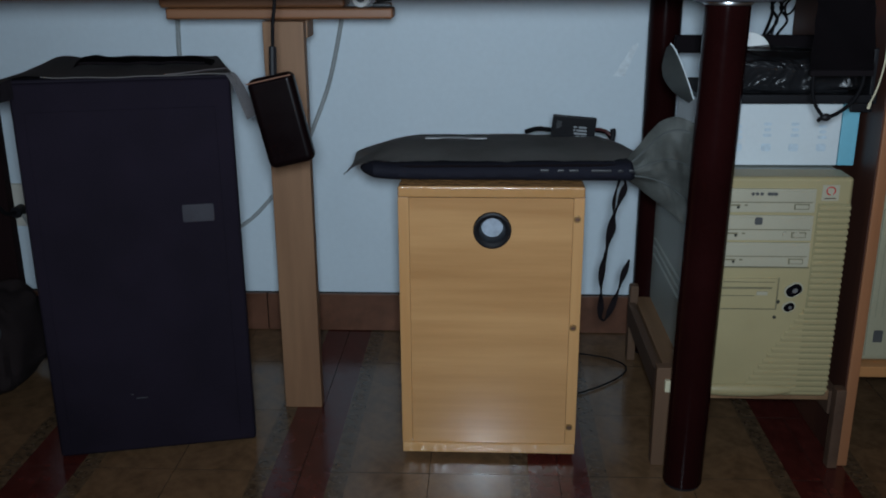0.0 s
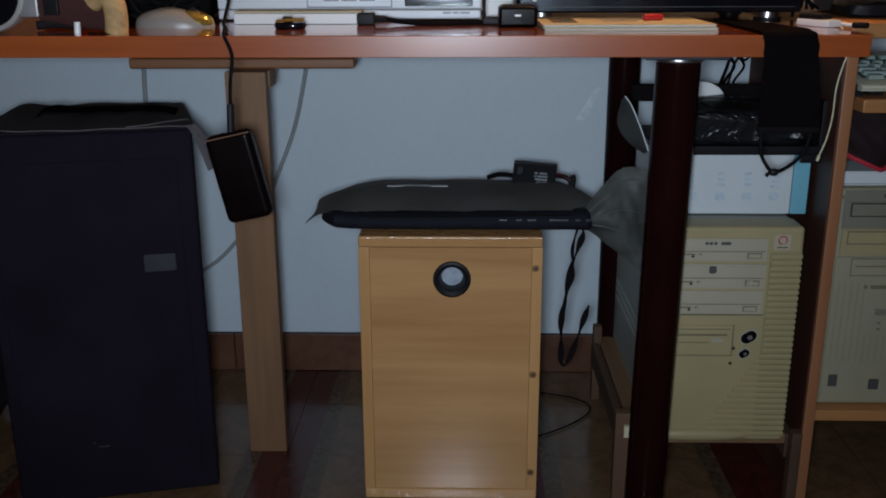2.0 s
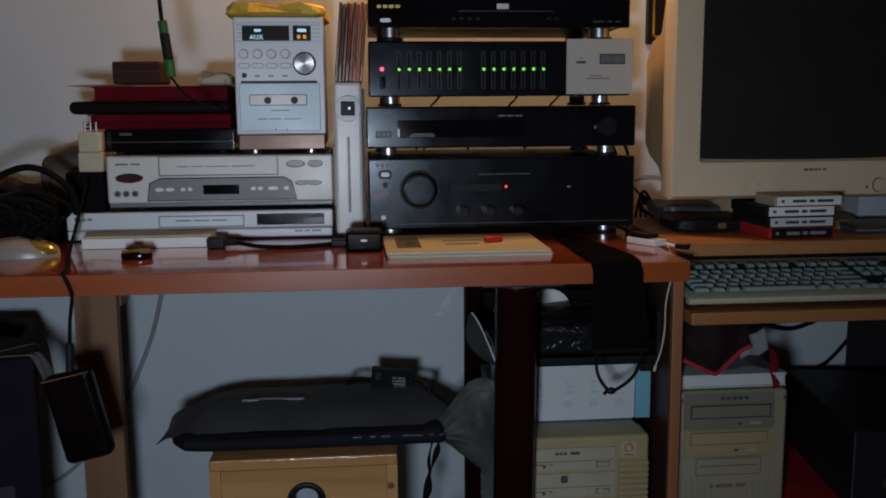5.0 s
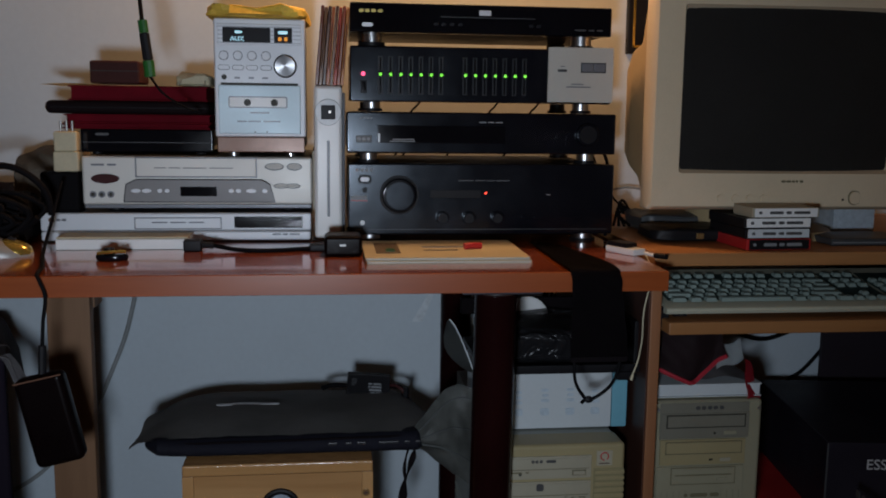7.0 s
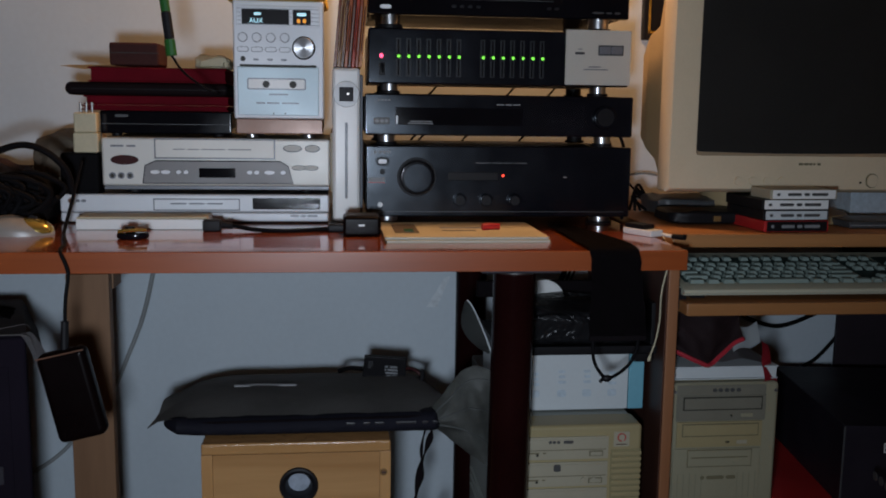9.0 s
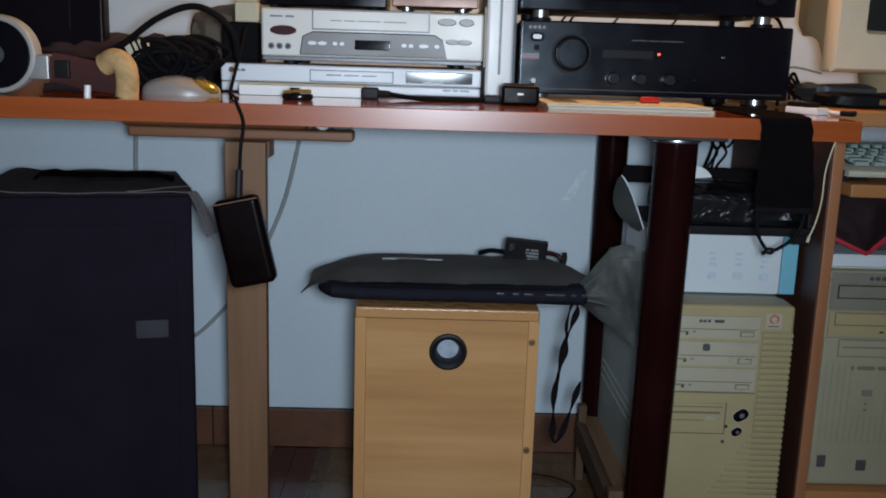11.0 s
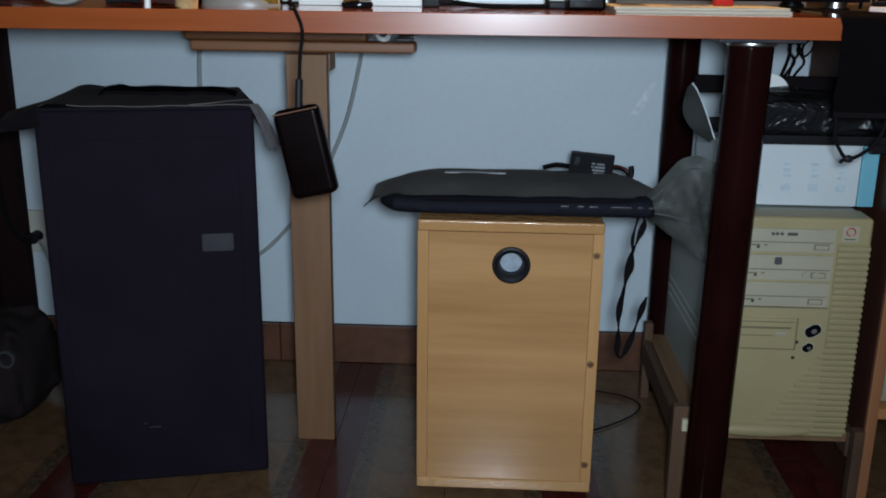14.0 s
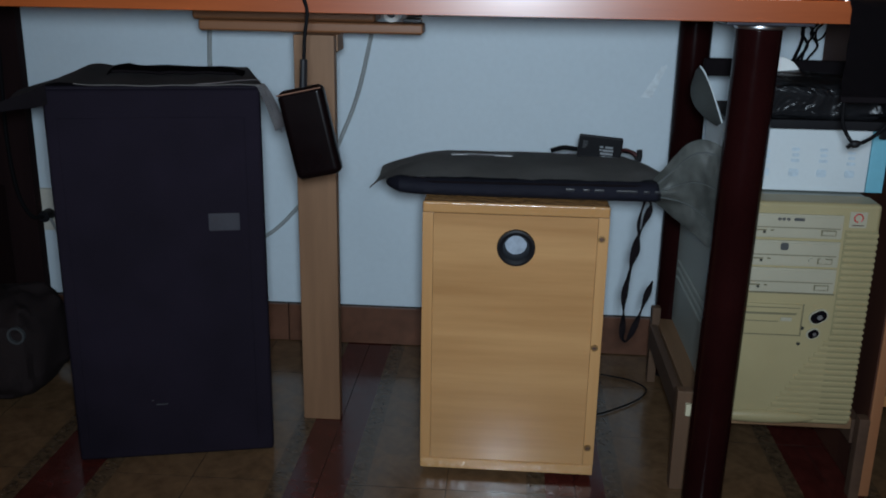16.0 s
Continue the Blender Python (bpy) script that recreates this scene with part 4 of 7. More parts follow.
def crumple(u, v):
    x = 0.238 + 0.118 * u
    hi = 0.455 + 0.082 * math.sin(math.pi * (0.02 + 0.66 * u)) ** 1.1
    lo = 0.448 - 0.085 * u ** 1.2
    z = hi + (lo - hi) * v
    y = 1.485 - 0.035 * math.sin(math.pi * v) * math.sin(math.pi * min(1, u + 0.1)) + 0.014 * noise.noise((u * 2.5, v * 3.0, 9)) + 0.004 * noise.noise((u * 9, v * 7, 4))
    return (x, y, z)


part("bag_sheet", grid_sheet(30, 30, crumple, 0.001), plain("grey_polythene", (0.155, 0.16, 0.148), 0.5, spec=0.4, vary=0.35, stain=25, grain=60, bump=0.25), t)
part("gathered_neck", sweep([(0.232, 1.484, 0.447), (0.240, 1.482, 0.452), (0.252, 1.478, 0.456)], 0.007, 0.005, n=9, twist=2.0, up=(0, 1, 0)), PAPERG, t, "twisted neck of the bag")
for a, b, k in ((0.10, 0.95, 0.18), (0.42, 0.9, 0.40), (0.75, 0.9, 0.62)):
    part("fold_ridge", sweep([Vector(crumple(0.12 + (b - 0.12) * i / 8, k + (a - k) * i / 8)) + Vector((0, -0.0015, 0)) for i in range(9)], 0.0016, 0.0012, n=6, steps=2), PAPERG, t, "sharp fold in the film")
t = thing("cable_bundle", (0.50, 1.88, 0.62), "black cables hanging in a bundle behind the tray", "cable")
for x, s, r in ((0.566, 0.010, 0.0028), (0.574, -0.010, 0.0022), (0.583, 0.012, 0.0022), (0.560, -0.004, 0.0030)):
    part("cord", sweep([(x + 0.018, 1.88, 0.716), (x + s, 1.885, 0.694), (x - s * 0.6, 1.885, 0.668), (x + s * 0.5, 1.88, 0.645), (x - 0.012, 1.88, 0.615), (x - 0.030, 1.88, 0.560), (x - 0.035, 1.88, 0.50)], r, n=8), WIREB, t)
part("cord", sweep([(0.604, 1.88, 0.716), (0.598, 1.882, 0.690), (0.585, 1.885, 0.672), (0.588, 1.885, 0.655), (0.599, 1.882, 0.664), (0.606, 1.88, 0.690), (0.606, 1.88, 0.716)], 0.0020, n=8), WIREB, t)

# ---- the computer desk beside it ----
t = thing("computer_desk", (1.0, 1.65, 0), "oak laminate computer desk with a pull-out keyboard shelf", "desk")
part("side_panel", box(0.5945, 0.6110, 1.416, 1.855, 0, 0.7315, 0.002), OAK, t)
part("side_panel", box(1.600, 1.619, 1.416, 1.925, 0, 0.7315, 0.002), OAK, t)
# thin sheet that makes the outer face darker than the panel's front edge
part("outer_face_sheet", box(0.5920, 0.5943, 1.4175, 1.853, 0.002, 0.730, 0.0005), OUTER_FACE, t, "dark brown outer face")
part("desktop", box(0.5950, 1.65, 1.410, 1.930, 0.7320, 0.7525, 0.003), OAK_X, t)
part("keyboard_shelf", box(0.617, 1.590, 1.398, 1.72, 0.6318, 0.6512, 0.003), OAK_X, t)
part("shelf_runner", box(0.6112, 0.628, 1.43, 1.80, 0.636, 0.668, 0.001), BLACK, t)
part("bottom_shelf", box(0.6112, 1.600, 1.440, 1.90, 0.142, 0.160, 0.002), OAK_X, t)
part("back_panel", box(1.135, 1.600, 1.895, 1.905, 0.160, 0.7315, 0.001), BACKP, t, "dark back panel")
part("kick_panel", box(0.6112, 1.600, 1.80, 1.812, 0.0, 0.141, 0.001), DARKW, t)

TY = 1.462


def grey_tower():
    t = thing("computer_tower", (0.712, 1.65, 0.1605), "putty grey computer tower with two optical drives", "computer")
    x0, x1, z0, z1 = 0.625, 0.800, 0.1605, 0.513
    part("case", box(x0 + 0.003, x1 - 0.003, TY + 0.02, TY + 0.40, z0, z1, 0.002), PUTTY, t)
    part("front_bezel", box(x0, x1, TY, TY + 0.02, z0, z1 - 0.002, 0.006, 3), PUTTY, t)
    part("dark_head", box(x0 + 0.008, x1 - 0.022, TY - 0.0015, TY + 0.001, 0.450, 0.508, 0.001), PUTTY2, t)
    part("print", bars([[(0, 0.16), (0.2, 0.16), (0.42, 0.16), (0.62, 0.16), (0.84, 0.16)]], TY - 0.0016, 0.500, 0.690, 0.046, 0.006, 0), DPRINT, t)
    d = part("optical_drive", box(x0 + 0.010, x1 - 0.022, TY - 0.003, TY + 0.01, 0.452, 0.492, 0.001), PUTTY2, t)
    part("disc_tray", box(x0 + 0.020, x1 - 0.030, TY - 0.0050, TY - 0.0028, 0.470, 0.488, 0.001), PUTTY2, d)
    part("tray_gap", box(x0 + 0.018, x1 - 0.028, TY - 0.0036, TY - 0.0026, 0.4682, 0.4898, 0), SLOT, d)
    part("eject_button", box(0.737, 0.757, TY - 0.0048, TY - 0.0028, 0.4565, 0.4625, 0.001), PUTTY, d)
    part("indicator", rod((0.722, TY - 0.004, 0.459), (0.722, TY - 0.002, 0.459), 0.002, n=10), SLOT, d)
    d = part("optical_drive", box(x0 + 0.010, x1 - 0.026, TY - 0.003, TY + 0.01, 0.408, 0.449, 0.001), BEIGE, t, "yellowed beige drive front")
    part("tray_gap", box(x0 + 0.018, x1 - 0.032, TY - 0.0036, TY - 0.0026, 0.4255, 0.4465, 0), LINE, d)
    part("disc_tray", box(x0 + 0.0195, x1 - 0.0335, TY - 0.0050, TY - 0.0028, 0.4272, 0.4448, 0.001), BEIGE, d)
    part("eject_button", box(0.733, 0.750, TY - 0.0042, TY - 0.0028, 0.4125, 0.4185, 0.001), BEIGE2, d)
    part("indicator", box(0.715, 0.721, TY - 0.0038, TY - 0.0028, 0.4145, 0.4175, 0), SLOT, d)
    part("lower_front", box(x0 + 0.006, x1 - 0.026, TY - 0.003, TY + 0.002, 0.168, 0.4055, 0.002), PUTTY, t)
    f = part("floppy_drive", box(0.655, 0.758, TY - 0.0045, TY, 0.377, 0.4025, 0.001), PUTTY, t)
    part("floppy_gap", box(0.6535, 0.7595, TY - 0.0034, TY - 0.0028, 0.3755, 0.404, 0), LINE, f)
    part("disk_slot", box(0.660, 0.752, TY - 0.0050, TY - 0.0042, 0.3905, 0.3925, 0), LINE, f)
    part("eject_button", box(0.728, 0.746, TY - 0.006, TY - 0.004, 0.381, 0.3865, 0.001), PUTTY, f)
    part("print", bars([[(0, 0.1), (0.16, 0.48), (0.7, 0.26)]], TY - 0.0032, 0.358, 0.677, 0.060, 0.006, 0), LINE, t)
    for z, w in ((0.318, 0.016), (0.300, 0.005), (0.290, 0.005)):
        part("front_button", box(0.707 - w / 2, 0.707 + w / 2, TY - 0.006, TY - 0.003, z - w * 0.32, z + w * 0.32, 0.001), PUTTY2, t)
    for k in range(14):
        part("vent_line", box(x0 + 0.014 + 0.0098 * k, x0 + 0.0152 + 0.0098 * k, TY - 0.0034, TY - 0.0028, 0.235, 0.365 if k not in (5, 6, 7, 8, 9) else 0.28, 0), PUTTY3, t)
    part("sticker", plate(0.712, 0.197, 0.016, 0.018, TY - 0.0036, TY - 0.0028, 0.002), DPRINT, t)
    part("sticker", plate(0.648, 0.203, 0.014, 0.020, TY - 0.0036, TY - 0.0028, 0.002), DPRINT, t)
    for x in (x0 + 0.005, x1 - 0.006):
        part("catch", rod((x, TY - 0.002, 0.498), (x, TY + 0.002, 0.498), 0.0028, n=10), STEEL, t)


grey_tower()
t = thing("paper_stack", (0.71, 1.62, 0.513), "thick white paperback lying flat on the grey tower", "book")
part("page_block", box(0.622, 0.800, 1.475, 1.76, 0.5152, 0.532, 0.001), WHITEC, t)
part("cover", box(0.6205, 0.802, 1.473, 1.762, 0.532, 0.5345, 0.001), WHITEC, t)
part("cover", box(0.6205, 0.802, 1.473, 1.762, 0.5132, 0.5150, 0.001), WHITEC, t)
t = thing("folded_cloth", (0.70, 1.62, 0.5345), "folded plum and grey cloth with red edging", "cloth")


def fold(u, v):
    x = 0.622 + 0.168 * u
    y = 1.478 + 0.27 * v
    ridge = 0.050 * math.exp(-((u - 0.12) / 0.42) ** 2) + 0.020 * math.exp(-((u - 0.75) / 0.2) ** 2)
    z = 0.537 + ridge * (0.35 + 0.65 * min(1, v * 3)) + 0.005 * noise.noise((x * 25, y * 18, 1))
    return (x, y, z)


part("grey_layer", grid_sheet(26, 20, lambda u, v: (fold(u, v)[0], fold(u, v)[1], fold(u, v)[2] - 0.008 * (1 - u)), 0.004), GREYCLOTH, t)


def hem_z(u):
    return 0.566 - 0.030 * u / 0.55 if u < 0.55 else 0.536 + 0.042 * (u - 0.55) / 0.45


def front_drape(u, v):
    x = 0.619 + 0.126 * u
    z = 0.628 - 0.012 * u + (hem_z(u) - 0.628 + 0.012 * u) * v
    y = 1.500 - 0.022 * v + 0.010 * math.sin(7 * u + 2 * v) + 0.006 * noise.noise((u * 6, v * 4, 3))
    return (x, y, z)


part("plum_layer", grid_sheet(24, 14, front_drape, 0.003), PLUMCLOTH, t, "plum cloth hanging in front")
part("red_edge", sweep([Vector(front_drape(k / 12, 1.0)) + Vector((0, -0.002, -0.001)) for k in range(13)], 0.0036, n=6, steps=3), REDCLOTH, t, "red cloth edging")
part("white_fold", grid_sheet(8, 6, lambda u, v: (0.733 + 0.044 * u + 0.006 * v, 1.490 + 0.03 * v, 0.553 + 0.014 * u + 0.027 * v + 0.003 * math.sin(7 * u)), 0.002), WHITEC, t)
part("red_edge", grid_sheet(6, 12, lambda u, v: (0.776 + 0.028 * u * (1 - 0.45 * v) - 0.004 * v + 0.0015 * math.sin(9 * v), 1.466 + 0.01 * u + 0.012 * v, 0.507 + 0.066 * v - 0.008 * u), 0.003), REDCLOTH, t)
t = thing("wall_cable", (0.93, 1.93, 0.55), "black cable looping against the wall behind the desk", "cable")
part("cord", sweep([(0.90, 1.925, 0.56), (0.935, 1.93, 0.52), (0.975, 1.93, 0.500), (1.03, 1.93, 0.490), (1.10, 1.93, 0.514), (1.17, 1.93, 0.55)], 0.0045, n=8), WIREB, t)
part("cord", sweep([(1.03, 1.93, 0.34), (1.074, 1.93, 0.394), (1.11, 1.93, 0.417), (1.14, 1.93, 0.448), (1.168, 1.93, 0.484), (1.20, 1.93, 0.53)], 0.004, n=8), WIREB, t)

ang = Matrix.Translation((0.916, 1.465, 0)) @ Matrix.Rotation(radians(-8), 4, "Z")
t = thing("red_carton", (1.0, 1.66, 0.160), "bright red carton under the black box on the shelf", "box")
part("carton", box(0.806, 1.150, 1.488, 1.84, 0.1602, 0.300, 0.003), REDP, t)
part("lid_line", box(0.808, 1.148, 1.4872, 1.4885, 0.2700, 0.2712, 0), DKRED, t)
t = thing("black_carton", (1.08, 1.65, 0.3005), "large black product box with white lettering on the front", "box")
part("carton", turned(box(0, 0.34, 0, 0.36, 0.3005, 0.436, 0.003), ang), BLACKCARD, t)
part("corner_edge", turned(box(-0.0012, 0.0016, -0.0012, 0.0016, 0.303, 0.434, 0.0005), ang), GREYM, t, "worn paler corner edge")
letters = bpy.data.curves.new("lettering", "FONT")
letters.body, letters.size, letters.extrude = "ESS", 0.024, 0.0003
letters.materials.append(WHITEPR)
txt = new("lettering", letters)
txt.parent = t
txt.matrix_basis = Matrix.Translation(-BASE[t.name]) @ ang @ Matrix.Translation((0.062, -0.0012, 0.392)) @ Matrix.Rotation(radians(90), 4, "X")
part("side_print", turned(bars([[(0, 0.12), (0.18, 0.12), (0.34, 0.1), (0.5, 0.14), (0.7, 0.14)]], 0, 0.40, 0.10, 0.10, 0.012, 0), ang @ Matrix.Rotation(radians(90), 4, "Z") @ Matrix.Translation((-0.3, 0.0012, 0)) @ Matrix.Diagonal((1, 1, 1, 1))), GREYM, t)

t = thing("side_cable", (0.59, 1.40, 0.60), "thin white cable hanging down the desk side", "cable")
part("cord", sweep([(0.592, 1.45, 0.748), (0.594, 1.412, 0.722), (0.585, 1.405, 0.694), (0.579, 1.403, 0.665), (0.578, 1.402, 0.627), (0.574, 1.404, 0.595), (0.567, 1.405, 0.572)], 0.0012, n=8), CREAM, t)
part("plug", rod((0.567, 1.405, 0.572), (0.565, 1.405, 0.564), 0.0022, n=10), CREAM, t)

# ---- hi-fi stack ----
HX0, HX1, HY = 0.154, 0.583, 1.585


def hifi_body(t, x0, x1, z0, z1, depth, front=SATINB):
    part("chassis", box(x0 + 0.003, x1 - 0.003, HY + 0.016, HY + depth, z0 + 0.002, z1 - 0.002, 0.002), BLACK, t)
    return part("front_panel", box(x0, x1, HY, HY + 0.016, z0, z1, 0.003, 2), front, t)


def hifi_feet(t, x0, x1, z0, z1, depth, r=0.017):
    for x in (x0 + 0.035, x1 - 0.042):
        for y in (HY + 0.030, HY + depth - 0.05):
            f = part("foot", rod((x, y, z0), (x, y, z1), r, n=24, bevel=0.0012), CHROME if y < HY + 0.1 else BLACK, t, "round chrome foot" if y < HY + 0.1 else "")
            part("foot_ring", rod((x, y, z0 + 0.0005), (x, y, z0 + (z1 - z0) * 0.3), r * 1.25, n=24), BLACK, f)


def receiver():
    t = thing("stereo_receiver", (0.368, 1.75, DZ), "black stereo receiver with a large round volume knob", "receiver")
    x0, x1, z0, z1 = HX0, HX1, 0.7575, 0.8705
    hifi_body(t, x0, x1, z0, z1, 0.32)
    hifi_feet(t, x0, x1, DZ, z0 + 0.001, 0.30)
    y = HY
    k = part("volume_knob", rod((0.234, y - 0.020, 0.821), (0.234, y, 0.821), 0.0265, 0.028, n=40, bevel=0.002), GLOSSB, t, "large glossy volume knob")
    part("knob_ring", rod((0.234, y - 0.003, 0.821), (0.234, y + 0.001, 0.821), 0.031, n=40), BLACK, k)
    part("knob_face", rod((0.234, y - 0.0208, 0.821), (0.234, y - 0.0198, 0.821), 0.0215, n=40), SATINB, k)
    b = part("power_button", oval(0.180, 0.8455, 0.014, 0.007, y - 0.003, y + 0.001), SILVER, t, "oval bright power button")
    part("button_rim", oval(0.180, 0.8455, 0.022, 0.014, y - 0.001, y + 0.001), GLOSSB, b)
    part("maker_mark", bars([[(0, 0.2), (0.27, 0.2), (0.53, 0.2), (0.8, 0.2)]], y, 0.860, 0.166, 0.027, 0.005, 0), PRINT, t)
    part("sensor", rod((0.180, y - 0.001, 0.829), (0.180, y + 0.001, 0.829), 0.0045, n=16), GLOSSB, t)
    part("label", box(0.158, 0.184, y - 0.0012, y, 0.813, 0.820, 0), PRINT, t)
    part("label_edge", box(0.158, 0.184, y - 0.0014, y, 0.8115, 0.8128, 0), REDP, t)
    part("display", box(0.284, 0.365, y - 0.001, y + 0.001, 0.816, 0.829, 0.001), BLACK, t)
    part("led", rod((0.3728, y - 0.002, 0.824), (0.3728, y, 0.824), 0.0019, n=12), LED_R, t, "lit red indicator")
    part("print", bars([[(0, 0.3), (0.33, 0.2), (0.55, 0.17), (0.74, 0.26)]], y, 0.844, 0.328, 0.083, 0.0018, 0), GREYM, t)
    for x in (0.303, 0.345, 0.391):
        kn = part("tone_knob", rod((x, y - 0.014, 0.785), (x, y, 0.785), 0.0095, 0.0105, n=24, bevel=0.001), SATINB, t)
        part("knob_face", rod((x, y - 0.0146, 0.785), (x, y - 0.0138, 0.785), 0.0072, n=24), BLACK, kn)
    for x in (0.431, 0.452, 0.493, 0.514):
        part("selector_button", box(x, x + 0.018, y - 0.0016, y, 0.783, 0.788, 0.001), SATINB, t)
    part("jack", rod((0.176, y - 0.010, 0.778), (0.176, y, 0.776), 0.004, n=12), STEEL, t)
    part("small_mark", box(0.4715, 0.4775, y - 0.0008, y, 0.8215, 0.8225, 0), WHITEPR, t)
    part("bottom_line", box(x0 + 0.01, x1 - 0.01, y - 0.0006, y + 0.001, 0.7655, 0.7665, 0), GREYM, t)


def tuner():
    t = thing("radio_tuner", (0.368, 1.75, 0.869), "slim black radio tuner on chrome feet", "tuner")
    x0, x1, z0, z1 = 0.152, 0.583, 0.8865, 0.951
    hifi_body(t, x0, x1, z0, z1, 0.28)
    hifi_feet(t, x0, x1, 0.8707, z0 + 0.001, 0.26, 0.0135)
    y = HY
    part("display", box(0.200, 0.402, y - 0.001, y + 0.001, 0.903, 0.930, 0.001), GLOSSB, t)
    # highlight at the display's left end, modelled as a steel strip
    part("display_shine", box(0.2005, 0.204, y - 0.0014, y, 0.9035, 0.917, 0.0005), STEEL, t)
    part("display_print", bars([[(0.1, 0.5), (0.62, 0.3)], [(0, 0.95)]], y - 0.0012, 0.9085, 0.219, 0.042, 0.0016, 0.0015), PRINT, t)
    part("logo_plate", box(0.166, 0.191, y - 0.001, y, 0.903, 0.914, 0.001), GREYM, t)
    part("logo_line", bars([[(0, 0.3), (0.36, 0.3), (0.72, 0.25)]], y - 0.0011, 0.9085, 0.168, 0.021, 0.005, 0), PRINT, t)
    part("maker_mark", bars([[(0, 0.2), (0.27, 0.2), (0.53, 0.2), (0.8, 0.2)]], y, 0.941, 0.172, 0.020, 0.0022, 0), PRINT, t)
    part("print", bars([[(0, 0.3), (0.36, 0.25), (0.66, 0.3)]], y, 0.936, 0.360, 0.040, 0.002, 0), PRINT, t)
    for r in range(4):
        for c in range(6):
            part("preset_button", box(0.418 + 0.0165 * c, 0.4341 + 0.0165 * c, y - 0.0003, y, 0.900 + 0.0095 * r, 0.906 + 0.0095 * r, 0), SATINB, t)
    k = part("tuning_knob", rod((0.535, y - 0.010, 0.918), (0.535, y, 0.918), 0.018, 0.019, n=36, bevel=0.002), SATINB, t)
    part("knob_face", rod((0.535, y - 0.0106, 0.918), (0.535, y - 0.0098, 0.918), 0.014, n=36), BLACK, k)


def equaliser():
    t = thing("graphic_equaliser", (0.366, 1.74, 0.950), "black graphic equaliser with two rows of lit green sliders", "equaliser")
    x0, x1, z0, z1 = 0.157, 0.573, 0.9665, 1.0515
    hifi_body(t, x0, x1, z0, z1, 0.25)
    hifi_feet(t, x0, x1, 0.9512, z0 + 0.001, 0.24, 0.0135)
    y = HY
    part("led", ball((0.1775, y - 0.001, 1.0090), 0.0034, n=14), LED_P, t, "lit pink-red power light")
    part("power_switch", box(0.1755, 0.1815, y - 0.004, y, 0.982, 0.997, 0.001), GLOSSB, t)
    part("switch_slot", box(0.1735, 0.1835, y - 0.0006, y + 0.001, 0.979, 0.999, 0.001), BLACK, t)
    for i in range(14):
        x = 0.2040 + 0.01575 * i + (0.0220 if i > 6 else 0)
        s = part("slider_slot", box(x - 0.0011, x + 0.0011, y - 0.0008, y + 0.001, 0.980, 1.034, 0), GLOSSB, t)
        part("slider_frame", box(x - 0.0036, x + 0.0036, y - 0.0005, y + 0.001, 0.978, 1.036, 0), FRAMEB, s)
        c = part("slider_cap", box(x - 0.0042, x + 0.0042, y - 0.007, y - 0.001, 1.0040, 1.0125, 0.001), BLACK, t)
        part("slider_led", ball((x, y - 0.0072, 1.0082), 0.0024, n=10), LED_G, c, "lit green slider light")
    p = part("silver_panel", box(0.4685, 0.5745, y - 0.003, y + 0.002, 0.9690, 1.0550, 0.001), PALEPANEL, t, "plain pale grey control panel")
    for k in (0, 1):
        part("panel_button", box(0.523 + 0.019 * k, 0.541 + 0.019 * k, y - 0.005, y - 0.003, 1.0175, 1.0295, 0.001), SILVERD, p)
    part("button_recess", box(0.521, 0.562, y - 0.0036, y - 0.0028, 1.0155, 1.0315, 0), GREYM, p)
    part("tape_button", box(0.4835, 0.4985, y - 0.005, y - 0.003, 1.0165, 1.0205, 0.0008), GREYM, p)
    part("print", bars([[(0.2, 0.5)], [(0, 1.0)]], y - 0.003, 0.9975, 0.498, 0.040, 0.0018, 0.0025), SILVERD, p)
    part("print", bars([[(0.0, 0.5)]], y - 0.003, 1.025, 0.488, 0.014, 0.0015, 0.002), SILVERD, p)


def cd_player():
    t = thing("disc_player", (0.36, 1.74, 1.049), "slim glossy black disc player with a gold maker mark", "disc player")
    x0, x1, z0, z1 = 0.157, 0.570, 1.0720, 1.1170
    hifi_body(t, x0, x1, z0, z1, 0.26, GLOSSB)
    hifi_feet(t, x0, x1, 1.0517, z0 + 0.001, 0.25, 0.0165)
    y = HY
    part("maker_mark", bars([[(0, 0.2), (0.25, 0.2), (0.5, 0.22), (0.77, 0.22)]], y, 1.1040, 0.171, 0.037, 0.005, 0), GOLDPR, t, "gold maker mark without lettering")
    part("disc_tray", box(0.297, 0.446, y - 0.002, y + 0.001, 1.0975, 1.1110, 0.001), GLOSSB, t)
    part("format_mark", box(0.357, 0.376, y - 0.003, y, 1.1000, 1.1082, 0.001), SILVER, t)
    part("tray_line", box(0.297, 0.446, y - 0.0026, y, 1.0965, 1.0975, 0), GREYM, t)
    part("power_button", oval(0.184, 1.083, 0.017, 0.006, y - 0.003, y), STEEL, t)
    for x in (0.29, 0.302, 0.315, 0.328, 0.44, 0.452):
        part("key", oval(x, 1.086, 0.007, 0.004, y - 0.002, y), BLACK, t)
    part("print", bars([[(0, 0.4), (0.5, 0.2), (0.8, 0.2)]], y, 1.0815, 0.510, 0.045, 0.0025, 0), GREYM, t)


receiver()
tuner()
equaliser()
cd_player()
t = thing("stack_cable", (0.60, 1.7, DZ), "thin dark cables running down beside the hi-fi stack", "cable")
part("cord", sweep([(0.575, 1.72, 0.90), (0.592, 1.68, 0.885), (0.598, 1.66, 0.84), (0.594, 1.65, 0.79), (0.588, 1.64, 0.7475)], 0.0028, n=8), WIREB, t)
